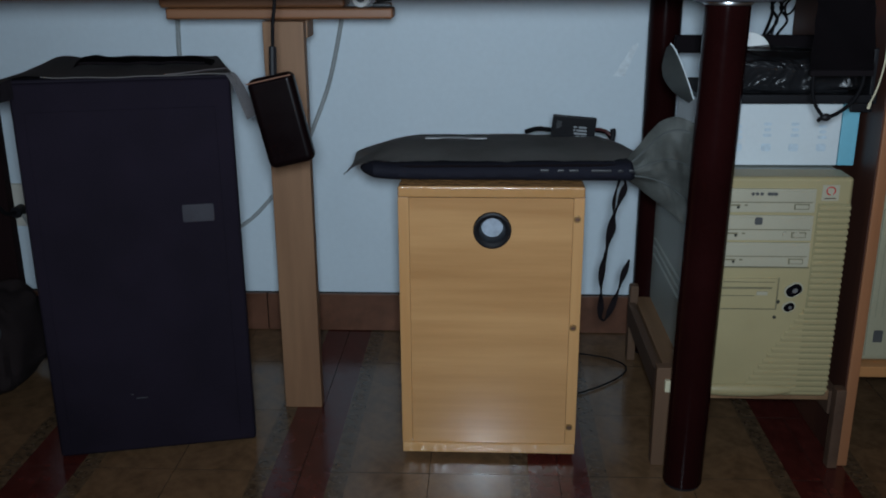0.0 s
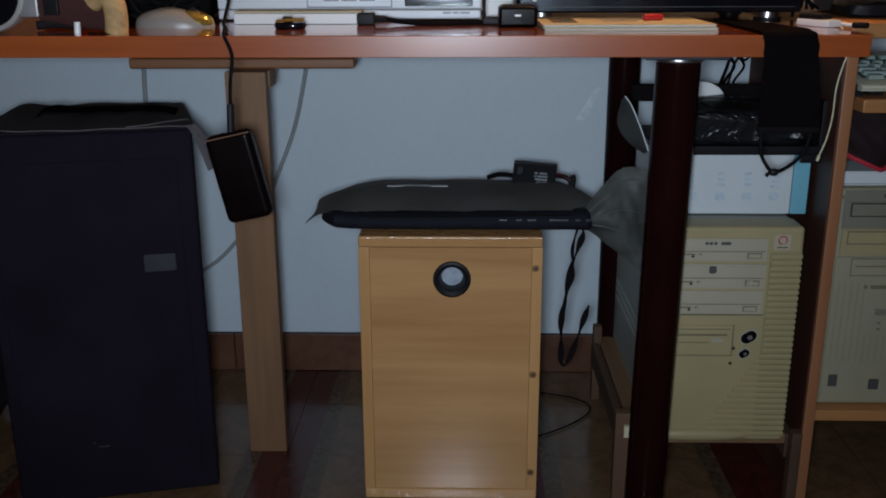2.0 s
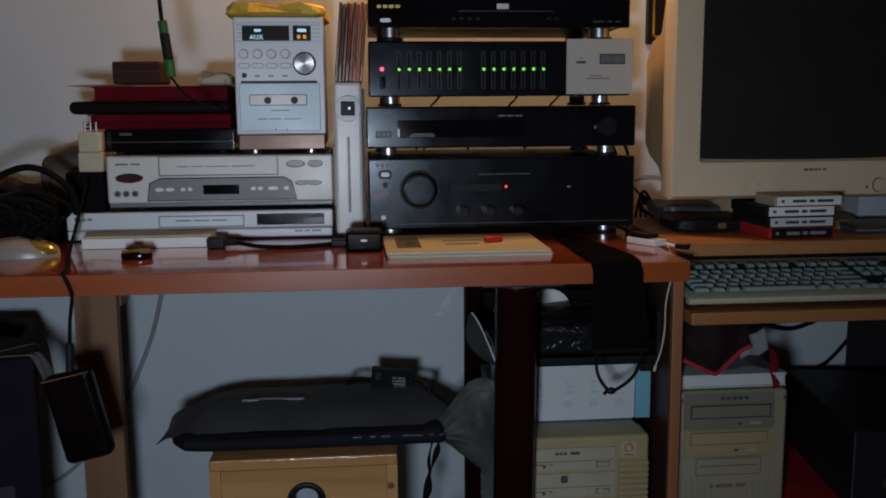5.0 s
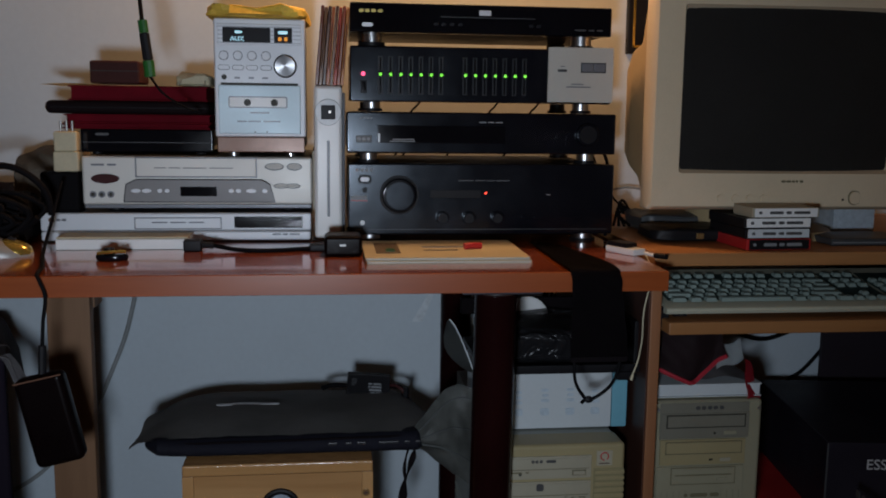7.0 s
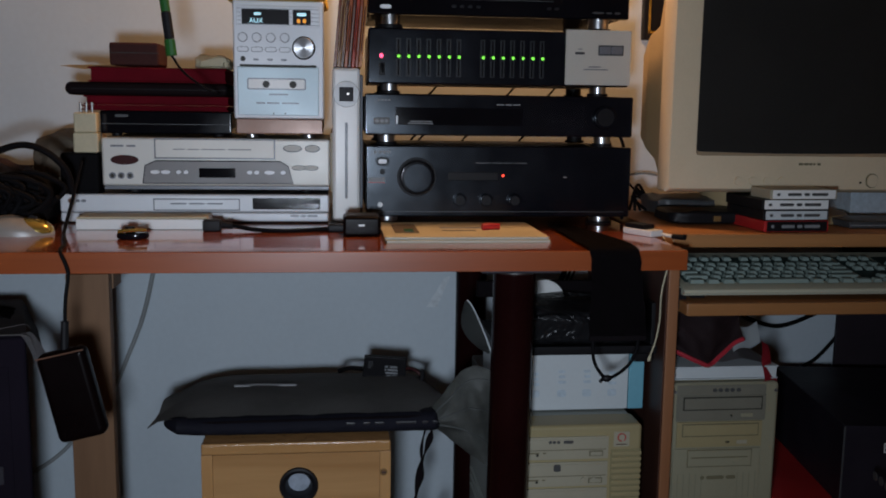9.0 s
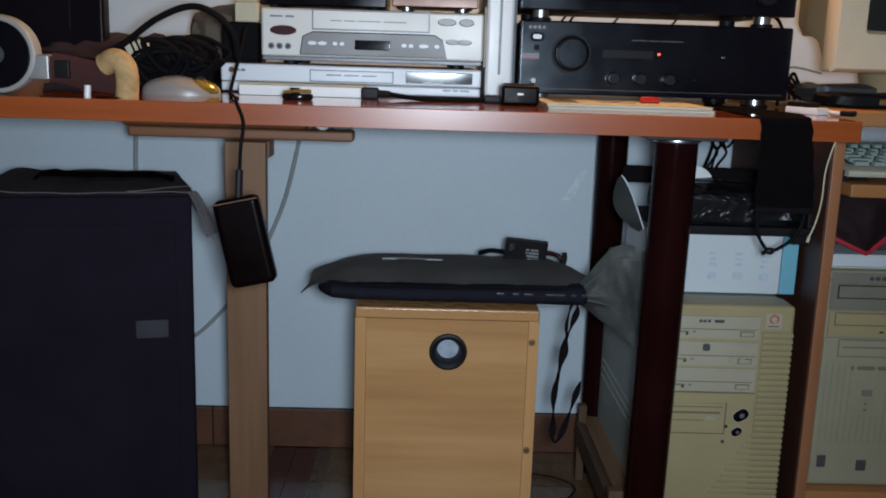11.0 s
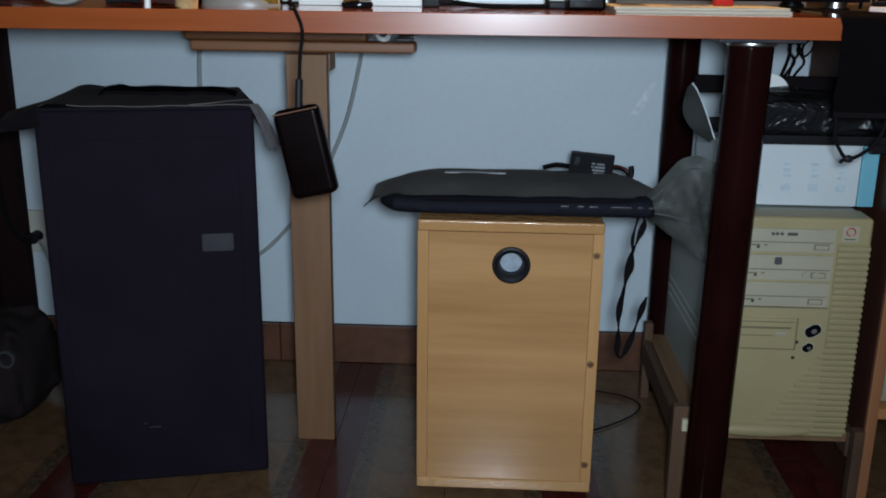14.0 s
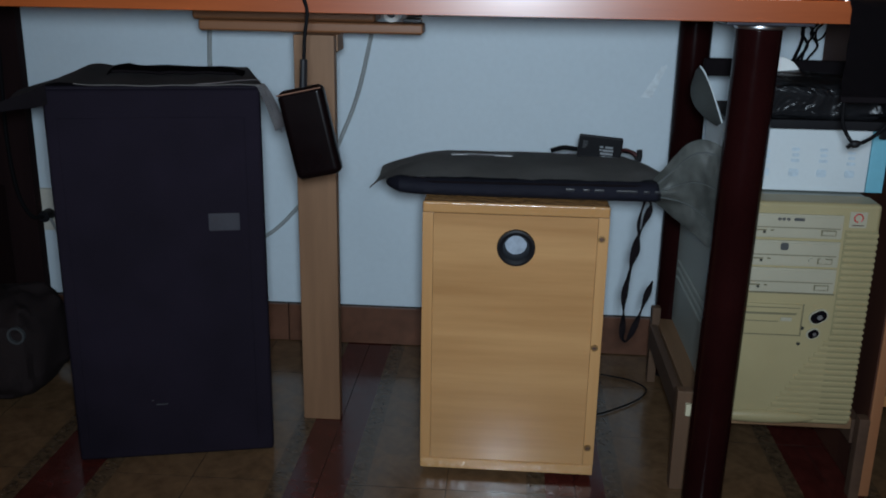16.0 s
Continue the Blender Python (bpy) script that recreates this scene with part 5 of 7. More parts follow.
part("cord", sweep([(0.58, 1.78, 0.91), (0.60, 1.78, 0.88), (0.625, 1.80, 0.83), (0.66, 1.82, 0.79), (0.70, 1.84, 0.757)], 0.002, n=8), WIREB, t)
for x, z in ((0.26, 0.875), (0.275, 0.875), (0.36, 0.876), (0.47, 0.875), (0.29, 0.957), (0.44, 0.957), (0.52, 0.957)):
    part("cord", sweep([(x + 0.02, 1.90, z + 0.03), (x, 1.905, z + 0.005), (x - 0.012, 1.905, z - 0.01), (x - 0.02, 1.90, z - 0.05)], 0.0022, n=6), WIREB, t)
part("cord", sweep([(0.60, 1.86, 0.80), (0.64, 1.87, 0.80), (0.70, 1.88, 0.81), (0.76, 1.89, 0.80)], 0.002, n=8), WIREW, t)


# ---- recorder, player and mini system ----
def ellipse(x, z, w, h, y0, y1):
    return turned(rod((0, y0, 0), (0, y1, 0), 1.0, n=28), Matrix.Translation((x, 0, z)) @ Matrix.Diagonal((w / 2, 1, h / 2, 1)))


def video_recorder():
    t = thing("video_recorder", (-0.08, 1.75, 0.795), "silver and champagne video cassette recorder", "video recorder")
    x0, x1, y, z0, z1 = -0.254, 0.098, 1.610, 0.797, 0.879
    part("chassis", box(x0 + 0.002, x1 - 0.002, y + 0.02, y + 0.26, z0 + 0.003, z1, 0.002), CHAMP, t)
    part("front_panel", box(x0, x1, y, y + 0.02, z0 + 0.006, z1 - 0.001, 0.004, 3), RECF, t)
    part("bottom_trim", box(x0 + 0.002, x1 - 0.002, y + 0.004, y + 0.02, z0, z0 + 0.006, 0.001), SILVERD, t)
    d = part("cassette_door", box(-0.172, 0.010, y - 0.002, y + 0.001, 0.8475, 0.8755, 0.001), RECF, t)
    part("door_line", box(-0.174, 0.012, y - 0.0008, y + 0.001, 0.8455, 0.877, 0), SILVERD, d)
    part("print", bars([[(0, 0.15), (0.18, 0.15), (0.36, 0.3), (0.7, 0.3)]], y - 0.002, 0.8605, -0.145, 0.120, 0.0016, 0), STRIPG, d)
    bm = bmesh.new()
    ring = [(-0.192, 0.8075), (-0.188, 0.835), (-0.172, 0.8425), (0.020, 0.8425), (0.032, 0.835), (0.040, 0.8075)]
    f = [bm.verts.new((x, y - 0.003, z)) for x, z in ring]
    b = [bm.verts.new((x, y + 0.001, z)) for x, z in ring]
    bm.faces.new(f)
    for k in range(6):
        bm.faces.new((f[k], b[k], b[(k + 1) % 6], f[(k + 1) % 6]))
    c = part("control_strip", bm, STRIPG, t, "darker grey control strip")
    part("strip_edge", sweep([(x, y - 0.0030, z) for x, z in ring + ring[:1]], 0.0009, n=5, steps=1), GREYM, t)
    part("display", box(-0.106, -0.050, y - 0.0045, y - 0.002, 0.8165, 0.8315, 0.001), GLOSSB, c)
    for x, w in ((-0.173, 0.014), (-0.157, 0.014), (-0.137, 0.007), (-0.126, 0.007), (-0.028, 0.008), (-0.017, 0.008), (0.003, 0.016), (0.024, 0.008)):
        k = part("key", ellipse(x, 0.825, w, 0.006, y - 0.0050, y - 0.002), SILVER, c)
    part("power_button", ellipse(-0.219, 0.8435, 0.042, 0.015, y - 0.003, y), DKRED, t, "oval dark red power button")
    for x in (-0.238, -0.225, -0.2115):
        j = part("jack", rod((x, y - 0.002, 0.819), (x, y + 0.001, 0.819), 0.0052, n=18), SILVERD, t)
        part("jack_hole", rod((x, y - 0.0026, 0.819), (x, y - 0.0016, 0.819), 0.003, n=14), SLOT, j)
    for x, w in ((0.039, 0.026), (0.070, 0.020)):
        k = part("large_key", ellipse(x, 0.8635, w, 0.009, y - 0.003, y), PALEPANEL, t)
        part("key_rim", ellipse(x, 0.8630, w + 0.004, 0.012, y - 0.0008, y + 0.001), GREYM, k)
    for x, w in ((0.049, 0.020), (0.068, 0.020)):
        k = part("large_key", ellipse(x, 0.833, w, 0.006, y - 0.003, y), PALEPANEL, t)
        part("key_rim", ellipse(x, 0.8326, w + 0.003, 0.0085, y - 0.0008, y + 0.001), GREYM, k)
    part("print", bars([[(0, 0.5), (0.6, 0.35)]], y, 0.865, -0.240, 0.040, 0.003, 0), SILVERD, t)
    part("side_trim", box(x1 + 0.0005, x1 + 0.0045, y + 0.002, y + 0.25, z0 - 0.002, z1 + 0.010, 0.001), CHAMP, t)
    for x in (x0 + 0.04, x1 - 0.04):
        part("foot", rod((x, y + 0.05, 0.7905), (x, y + 0.05, z0 + 0.003), 0.012, n=16), BLACK, t)
        part("foot", rod((x, y + 0.22, 0.7905), (x, y + 0.22, z0 + 0.003), 0.012, n=16), BLACK, t)


def disc_recorder():
    t = thing("disc_recorder", (-0.11, 1.75, DZ), "slim silver disc recorder with a dark display", "disc recorder")
    x0, x1, y, z0, z1 = -0.317, 0.096, 1.603, 0.7475, 0.7905
    part("chassis", box(x0 + 0.003, x1 - 0.003, y + 0.015, y + 0.27, z0, z1 - 0.001, 0.002), SILVERD, t)
    part("front_panel", box(x0, x1, y, y + 0.015, z0 + 0.015, z1, 0.003, 3), SILVER, t)
    part("lower_front", box(x0 + 0.001, x1 - 0.001, y - 0.002, y + 0.015, z0, z0 + 0.0145, 0.003, 3), SILVER, t)
    part("disc_tray", box(-0.175, -0.045, y - 0.0015, y + 0.001, 0.7665, 0.7825, 0.001), SILVER, t)
    part("tray_line", box(-0.1765, -0.0435, y - 0.0006, y + 0.001, 0.765, 0.784, 0), SILVERD, t)
    part("print", bars([[(0, 0.3), (0.35, 0.3), (0.7, 0.3)]], y - 0.0016, 0.776, -0.150, 0.080, 0.0022, 0), SILVERD, t)
    part("display", box(-0.024, 0.082, y - 0.0015, y + 0.001, 0.767, 0.785, 0.001), GLOSSB, t)
    part("maker_mark", oval(-0.300, 0.780, 0.009, 0.009, y - 0.001, y), COPPER, t)
    part("maker_mark", bars([[(0, 0.4), (0.5, 0.45)]], y, 0.780, -0.293, 0.016, 0.004, 0), SILVERD, t)
    part("print", bars([[(0, 0.3), (0.35, 0.2), (0.6, 0.35)]], y - 0.002, 0.757, 0.035, 0.045, 0.003, 0), SILVERD, t)
    for x in (x0 + 0.04, x1 - 0.04):
        part("foot", rod((x, y + 0.05, DZ), (x, y + 0.05, z0 + 0.001), 0.012, n=16), BLACK, t)
        part("foot", rod((x, y + 0.22, DZ), (x, y + 0.22, z0 + 0.001), 0.012, n=16), BLACK, t)


def mini_system():
    t = thing("mini_stereo", (0.02, 1.75, 0.8795), "silver mini stereo with a cassette door and lit display", "stereo")
    x0, x1, y, z0, z1 = -0.050, 0.089, 1.603, 0.8895, 1.0900
    part("chassis", box(x0 + 0.003, x1 - 0.003, y + 0.012, y + 0.23, z0, z1 - 0.001, 0.003), SILVERD, t)
    part("base", box(x0 + 0.002, x1 - 0.002, y + 0.004, y + 0.022, z0 - 0.004, z0 + 0.020, 0.002), COPPER, t, "coppery brown base")
    part("front_panel", box(x0, x1, y, y + 0.012, z0 + 0.020, z1, 0.003, 3), SILVER, t)
    d = part("display_frame", box(x0 + 0.006, x1 - 0.006, y - 0.003, y, 1.050, 1.0815, 0.003, 2), SILVER, t)
    for k in range(5):
        part("trim_line", box(x0 + 0.007, x1 - 0.007, y - 0.0036, y - 0.0025, 1.0525 + 0.006 * k, 1.0532 + 0.006 * k, 0), SILVERD, d)
    part("display", box(-0.036, 0.036, y - 0.0046, y - 0.002, 1.0535, 1.0760, 0.001), BLACK, d)
    word = bpy.data.curves.new("display_lettering", "FONT")
    word.body, word.size, word.extrude = "AUX", 0.0100, 0.0002
    word.materials.append(DISP_B)
    lit = new("display_lettering", word)
    lit.parent = t
    lit.matrix_basis = Matrix.Translation(Vector((-0.0245, y - 0.0050, 1.0555)) - BASE[t.name]) @ Matrix.Rotation(radians(90), 4, "X")
    part("lit_segment", plate(-0.012, 1.0688, 0.010, 0.0035, y - 0.0052, y - 0.0044, 0.001), DISP_B, d)
    w = part("display", box(0.0415, 0.0690, y - 0.0046, y - 0.002, 1.0535, 1.0760, 0.001), BLACK, d)
    for k in (0, 1):
        part("lit_segment", plate(0.0505 + 0.0090 * k, 1.0592, 0.0052, 0.0058, y - 0.0052, y - 0.0044, 0.002), DISP_O, w, "lit orange display segment")
    part("lit_segment", plate(0.0553, 1.0690, 0.014, 0.0045, y - 0.0052, y - 0.0044, 0.002), DISP_B, w)
    k = part("volume_knob", rod((0.058, y - 0.012, 1.0185), (0.058, y, 1.0185), 0.0155, 0.017, n=40, bevel=0.001), STEEL, t, "brushed metal volume knob")
    part("knob_face", rod((0.058, y - 0.0128, 1.0185), (0.058, y - 0.0119, 1.0185), 0.0148, n=48), LATHE, k)
    part("knob_rim", rod((0.058, y - 0.004, 1.0185), (0.058, y, 1.0185), 0.0178, n=40), GLOSSB, k)
    for i in range(4):
        b = part("round_button", rod((-0.035 + 0.0213 * i, y - 0.005, 1.0335), (-0.035 + 0.0213 * i, y, 1.0335), 0.0062, n=20, bevel=0.0008), SILVER, t)
        part("button_rim", rod((-0.035 + 0.0213 * i, y - 0.0012, 1.0335), (-0.035 + 0.0213 * i, y + 0.001, 1.0335), 0.0074, n=20), SILVERD, b)
        part("bar_button", oval(-0.035 + 0.0213 * i, 1.0155, 0.016, 0.006, y - 0.003, y), SILVER, t)
        part("button_line", oval(-0.035 + 0.0213 * i, 1.0155, 0.018, 0.008, y - 0.0012, y + 0.001), SILVERD, t)
    part("jack", rod((-0.035, y - 0.001, 1.001), (-0.035, y + 0.001, 1.001), 0.004, n=14), SLOT, t)
    part("print", bars([[(0.3, 0.1), (0.55, 0.1), (0.8, 0.1)]], y, 1.000, -0.045, 0.085, 0.003, 0), SILVERD, t)
    c = part("cassette_door", box(x0 + 0.006, x1 - 0.008, y - 0.004, y, 0.9145, 0.9890, 0.002), DOORB, t)
    part("door_gap", box(x0 + 0.010, x1 - 0.012, y - 0.001, y + 0.001, 0.9885, 0.9925, 0), SLOT, c)
    part("window", plate(0.016, 0.963, 0.086, 0.014, y - 0.0048, y - 0.003, 0.002), WHITEP, c)
    part("window_frame", plate(0.016, 0.963, 0.090, 0.018, y - 0.0043, y - 0.003, 0.003), SILVERD, c)
    for x in (0.000, 0.041):
        part("reel_hole", rod((x, y - 0.0054, 0.9625), (x, y - 0.003, 0.9625), 0.0055, n=16), SLOT, c)
    part("tape_label", box(0.014, 0.024, y - 0.0052, y - 0.004, 0.9575, 0.9685, 0), WHITEP, c)
    part("print", bars([[(0.3, 0.45)], [(0, 0)], [(0.0, 0.22), (0.25, 0.3), (0.6, 0.4)]], y - 0.004, 0.947, -0.016, 0.066, 0.0022, 0.0045), SILVERD, c)
    for x in (0.010, 0.028):
        part("pin_hole", box(x, x + 0.002, y - 0.0046, y - 0.003, 0.9165, 0.9185, 0), SLOT, c)
    for x in (x0 + 0.025, x1 - 0.025):
        part("foot", rod((x, y + 0.03, 0.8795), (x, y + 0.03, z0), 0.009, n=14), CHROME, t)
        part("foot", rod((x, y + 0.19, 0.8795), (x, y + 0.19, z0), 0.009, n=14), CHROME, t)


video_recorder()
disc_recorder()
mini_system()

t = thing("folded_cloth", (0.02, 1.72, 1.0905), "crumpled yellow cloth lying on the mini stereo", "cloth")
part("cloth", lump(-0.062, 0.092, 1.59, 1.83, 1.0902, 1.110, 8, 0.008), YELLOWC, t)

t = thing("game_console", (0.124, 1.7, DZ), "slim white games console standing upright", "console")
part("shell", box(0.1015, 0.1455, 1.600, 1.86, DZ + 0.003, 0.990, 0.006, 3), WHITEP, t)
part("side_inset", box(0.1455, 0.1500, 1.61, 1.85, DZ + 0.01, 0.98, 0.003), SILVERD, t)
p = part("dial", rod((0.1235, 1.594, 0.949), (0.1235, 1.600, 0.949), 0.0205, n=36, bevel=0.001), DIALG, t, "round clear grey power ring")
part("sensor_window", box(0.1125, 0.1345, 1.5925, 1.5945, 0.938, 0.960, 0.001), SCREEN, p)
part("led", ball((0.126, 1.592, 0.9495), 0.0018, n=8), LED_W, p, "lit white point")
part("disc_slot", box(0.1215, 0.1255, 1.5985, 1.601, 0.785, 0.905, 0.001), SILVERD, t)
part("foot", box(0.098, 0.149, 1.60, 1.86, DZ, DZ + 0.003, 0.001), SILVERD, t)
hues = ((0.16, 0.04, 0.02), (0.22, 0.09, 0.03), (0.08, 0.03, 0.02), (0.42, 0.10, 0.03), (0.10, 0.03, 0.02), (0.50, 0.05, 0.02), (0.32, 0.07, 0.03), (0.55, 0.18, 0.04))
for k, h in enumerate(hues):
    m = Matrix.Translation((0.1035 + 0.0056 * k, 0, 0.991)) @ Matrix.Rotation(radians(5.0), 4, "Y")
    c = tagged(thing("disc_case", (0.1035 + 0.0056 * k, 1.67, 0.991), "thin plastic disc case with a coloured spine standing upright", "disc case", "disc cases on the console"))
    part("case", turned(box(0, 0.0048, 1.605 + 0.003 * (k % 3), 1.745, 0, 0.122 - 0.002 * (k % 2), 0.0008, 1), m), plain("case_spine_%d" % k, h, 0.25, vary=0.3), c)
    part("spine_print", turned(bars([[(0, 1)]], 1.6048 + 0.003 * (k % 3), 0.060, 0.0016, 0.0016, 0.07, 0), m), BROWNB if k % 2 else COPPER, c)

# ---- the pile on the recorder ----
t = thing("set_top_box", (-0.16, 1.75, 0.8795), "glossy black set-top box on the video recorder", "set-top box")
part("body", box(-0.262, -0.058, 1.640, 1.80, 0.8830, 0.9190, 0.003), GLOSSB, t)
part("front_line", box(-0.260, -0.060, 1.6390, 1.6402, 0.898, 0.8988, 0), GREYM, t)
part("maker_mark", bars([[(0, 1)]], 1.640, 0.911, -0.238, 0.02, 0.004, 0), GREYM, t)
for x in (-0.24, -0.08):
    part("foot", rod((x, 1.66, 0.8795), (x, 1.66, 0.884), 0.008, n=12), BLACK, t)
    part("foot", rod((x, 1.78, 0.8795), (x, 1.78, 0.884), 0.008, n=12), BLACK, t)


def folder(x0, x1, z0, z1, mat, y0=1.635, name="folder", label="maroon leatherette folder lying in the pile"):
    f = thing(name, ((x0 + x1) / 2, y0 + 0.08, z0), label, "folder", "folders in the pile")
    e = min(0.0025, (z1 - z0) * 0.3)
    part("cover", box(x0, x1, y0, y0 + 0.17, z1 - e, z1, 0.001), mat, f)
    part("cover", box(x0, x1, y0, y0 + 0.17, z0, z0 + e, 0.001), mat, f)
    part("filling", box(x0 + 0.004, x1 - 0.003, y0 + 0.005, y0 + 0.165, z0 + e, z1 - e, 0.0), mat, f)
    return f


folder(-0.288, -0.062, 0.9192, 0.9275, MAROON)
folder(-0.284, -0.060, 0.9278, 0.9420, MAROON)
f = thing("document_wallet", (-0.19, 1.71, 0.9424), "thick soft black document wallet lying in the pile", "wallet")
part("wallet_body", box(-0.311, -0.062, 1.63, 1.80, 0.9424, 0.9628, 0.009, 4), LEATHER, f)
part("zip_line", box(-0.300, -0.064, 1.6285, 1.6315, 0.9515, 0.9530, 0.0005), BLACK, f)
folder(-0.276, -0.064, 0.9630, 0.9860, MAROON)
t = thing("paper_sheet", (-0.23, 1.70, 0.9862), "loose yellowed paper sheet on the folders", "paper")
part("sheet", grid_sheet(10, 6, lambda u, v: (-0.316 + 0.18 * u, 1.632 + 0.14 * v, 0.9868 + 0.002 * math.sin(6 * u)), 0.0006), CREAM, t)
t = thing("small_case", (-0.205, 1.69, 0.9895), "small dark brown ribbed case on the folders", "case")
part("body", box(-0.246, -0.170, 1.650, 1.73, 0.9895, 1.0250, 0.004, 3), BROWNB, t)
part("lid_line", box(-0.2465, -0.1695, 1.6494, 1.6500, 1.0085, 1.0095, 0), SLOT, t)
t = thing("crumpled_wrapper", (-0.085, 1.70, 0.9862), "crumpled pale wrapper on the folders", "wrapper")
part("wrapper", lump(-0.115, -0.060, 1.645, 1.72, 0.9862, 1.006, 5, 0.012, 14), CREAM, t)
t = thing("usb_cable", (-0.11, 1.45, 1.0), "black cable with green moulded connectors hanging down", "cable")
part("cord", sweep([(-0.150, 1.50, 1.30), (-0.135, 1.46, 1.20), (-0.124, 1.42, 1.11), (-0.117, 1.40, 1.06)], 0.0028, n=8), WIREB, t)
part("connector", sweep([(-0.117, 1.40, 1.066), (-0.115, 1.40, 1.050)], 0.0062, n=10), GREENP, t, "green plastic connector")
part("connector", sweep([(-0.115, 1.40, 1.049), (-0.111, 1.40, 1.015)], 0.0066, n=10), BLACK, t)
part("connector", sweep([(-0.111, 1.40, 1.014), (-0.109, 1.40, 0.993)], 0.0072, n=10), GREENP, t, "green plastic connector")
part("cord", sweep([(-0.109, 1.40, 0.993), (-0.098, 1.43, 0.972), (-0.082, 1.50, 0.955), (-0.07, 1.58, 0.945)], 0.0016, n=8), WIREB, t)

# ---- clutter at the left end of the desk ----
t = thing("plug_adapter", (-0.285, 1.62, 0.7907), "cream plug adapter stacked on a black power adapter", "adapter")
part("black_block", box(-0.316, -0.2575, 1.606, 1.638, 0.7908, 0.854, 0.005, 3), WIREB, t)
part("black_lip", box(-0.316, -0.2575, 1.604, 1.640, 0.7907, 0.7965, 0.002, 2), WIREB, t)
part("cream_block", box(-0.2945, -0.2570, 1.606, 1.637, 0.854, 0.885, 0.003, 3), CREAM, t, "cream plastic plug block")
part("cream_block", box(-0.2930, -0.2585, 1.607, 1.636, 0.885, 0.9155, 0.003, 3), CREAM, t)
for x in (-0.284, -0.2755, -0.267):
    part("pin", rod((x, 1.618, 0.9155), (x, 1.618, 0.931), 0.0020, n=10), STEEL, t)

t = thing("cable_tangle", (-0.34, 1.55, DZ), "thick tangle of black cables on the desk", "cable")
rr = random.Random(7)
for k in range(12):
    c = Vector((rr.uniform(-0.40, -0.315), rr.uniform(1.485, 1.56), rr.uniform(0.780, 0.808)))
    ra, rb, ph, lean = rr.uniform(0.025, 0.055), rr.uniform(0.012, 0.026), rr.uniform(0, 6.28), rr.uniform(-0.5, 0.5)
    pts = []
    for j in range(14):
        a = ph + j * 0.72
        pts.append((c.x + (ra + 0.006 * math.sin(3 * a)) * math.cos(a), c.y + 0.02 * math.sin(a * 0.5 + k), max(0.750, c.z + rb * math.sin(a) + lean * 0.03 * math.cos(a))))
    part("cord", sweep(pts, rr.choice((0.0028, 0.0036, 0.0046)), n=7, steps=4), WIREB, t)
part("cord", sweep([(-0.27, 1.50, 0.80), (-0.275, 1.49, 0.835), (-0.30, 1.48, 0.862), (-0.335, 1.48, 0.870), (-0.38, 1.48, 0.852), (-0.42, 1.48, 0.822), (-0.452, 1.48, 0.795), (-0.46, 1.49, 0.755)], 0.0048, n=10), WIREB, t)
t = thing("ribbed_plug", (-0.41, 1.50, 0.79), "small cream plug with dark ribs among the cables", "plug")
m = Matrix.Translation((-0.415, 1.500, 0.808)) @ Matrix.Rotation(radians(-24), 4, "Y")
part("body", turned(box(-0.016, 0.018, -0.008, 0.008, -0.0115, 0.0115, 0.003, 3), m), CREAM, t)
for x in (-0.006, 0.002, 0.010):
    part("rib", turned(box(x, x + 0.0035, -0.0090, 0.0090, -0.0122, 0.0122, 0.001), m), WIREB, t)
part("cord", sweep([(-0.398, 1.500, 0.815), (-0.378, 1.50, 0.812), (-0.36, 1.50, 0.79), (-0.35, 1.51, 0.757)], 0.003, n=8), WIREB, t)
t = thing("black_pouch", (-0.36, 1.56, DZ), "soft black pouch among the cables", "pouch")
part("pouch", lump(-0.45, -0.326, 1.55, 1.66, DZ, 0.822, 12, 0.012), WIREB, t)
t = thing("tan_bag", (-0.40, 1.80, DZ), "slumped tan cloth bag against the wall", "bag")
part("bag", lump(-0.405, -0.29, 1.72, 1.90, DZ, 0.882, 21, 0.014, 22, 0.6), TANCLOTH, t)
t = thing("dark_bag", (-0.55, 1.78, DZ), "slumped dark cloth bag against the wall", "bag")
part("bag", lump(-0.66, -0.40, 1.68, 1.88, DZ, 0.824, 23, 0.02, 22, 0.6), PLUMCLOTH, t)
t = thing("camera_bag", (-0.87, 1.66, 0), "small dark cloth bag with a ring on the floor", "bag")
part("bag", lump(-0.985, -0.790, 1.56, 1.76, 0, 0.186, 41, 0.014, 24, 0.55), plain("dark_bag_cloth", (0.020, 0.014, 0.014), 0.9, vary=0.35, grain=300, bump=0.3, spec=0.1), t)
bm = bmesh.new()
bmesh.ops.create_cone(bm, cap_ends=False, segments=24, radius1=0.016, radius2=0.016, depth=0.006)
bmesh.ops.solidify(bm, geom=bm.faces[:], thickness=0.004)
part("ring", turned(bm, Matrix.Translation((-0.812, 1.566, 0.142)) @ Matrix.Rotation(radians(90), 4, "X")), GREYM, t, "dull grey plastic ring")
t = thing("flat_screen", (-0.85, 1.72, DZ), "black framed flat screen standing on the desk", "screen")
part("screen_frame", box(-1.20, -0.530, 1.70, 1.735, 0.80, 1.22, 0.006, 3), SCREEN, t)
part("display", box(-1.165, -0.585, 1.6985, 1.7005, 0.838, 1.19, 0.002), SCREEN, t)
part("neck", box(-0.90, -0.82, 1.715, 1.745, DZ + 0.012, 0.82, 0.004), BLACK, t)
part("foot", box(-1.00, -0.72, 1.66, 1.80, DZ, DZ + 0.012, 0.004), BLACK, t)


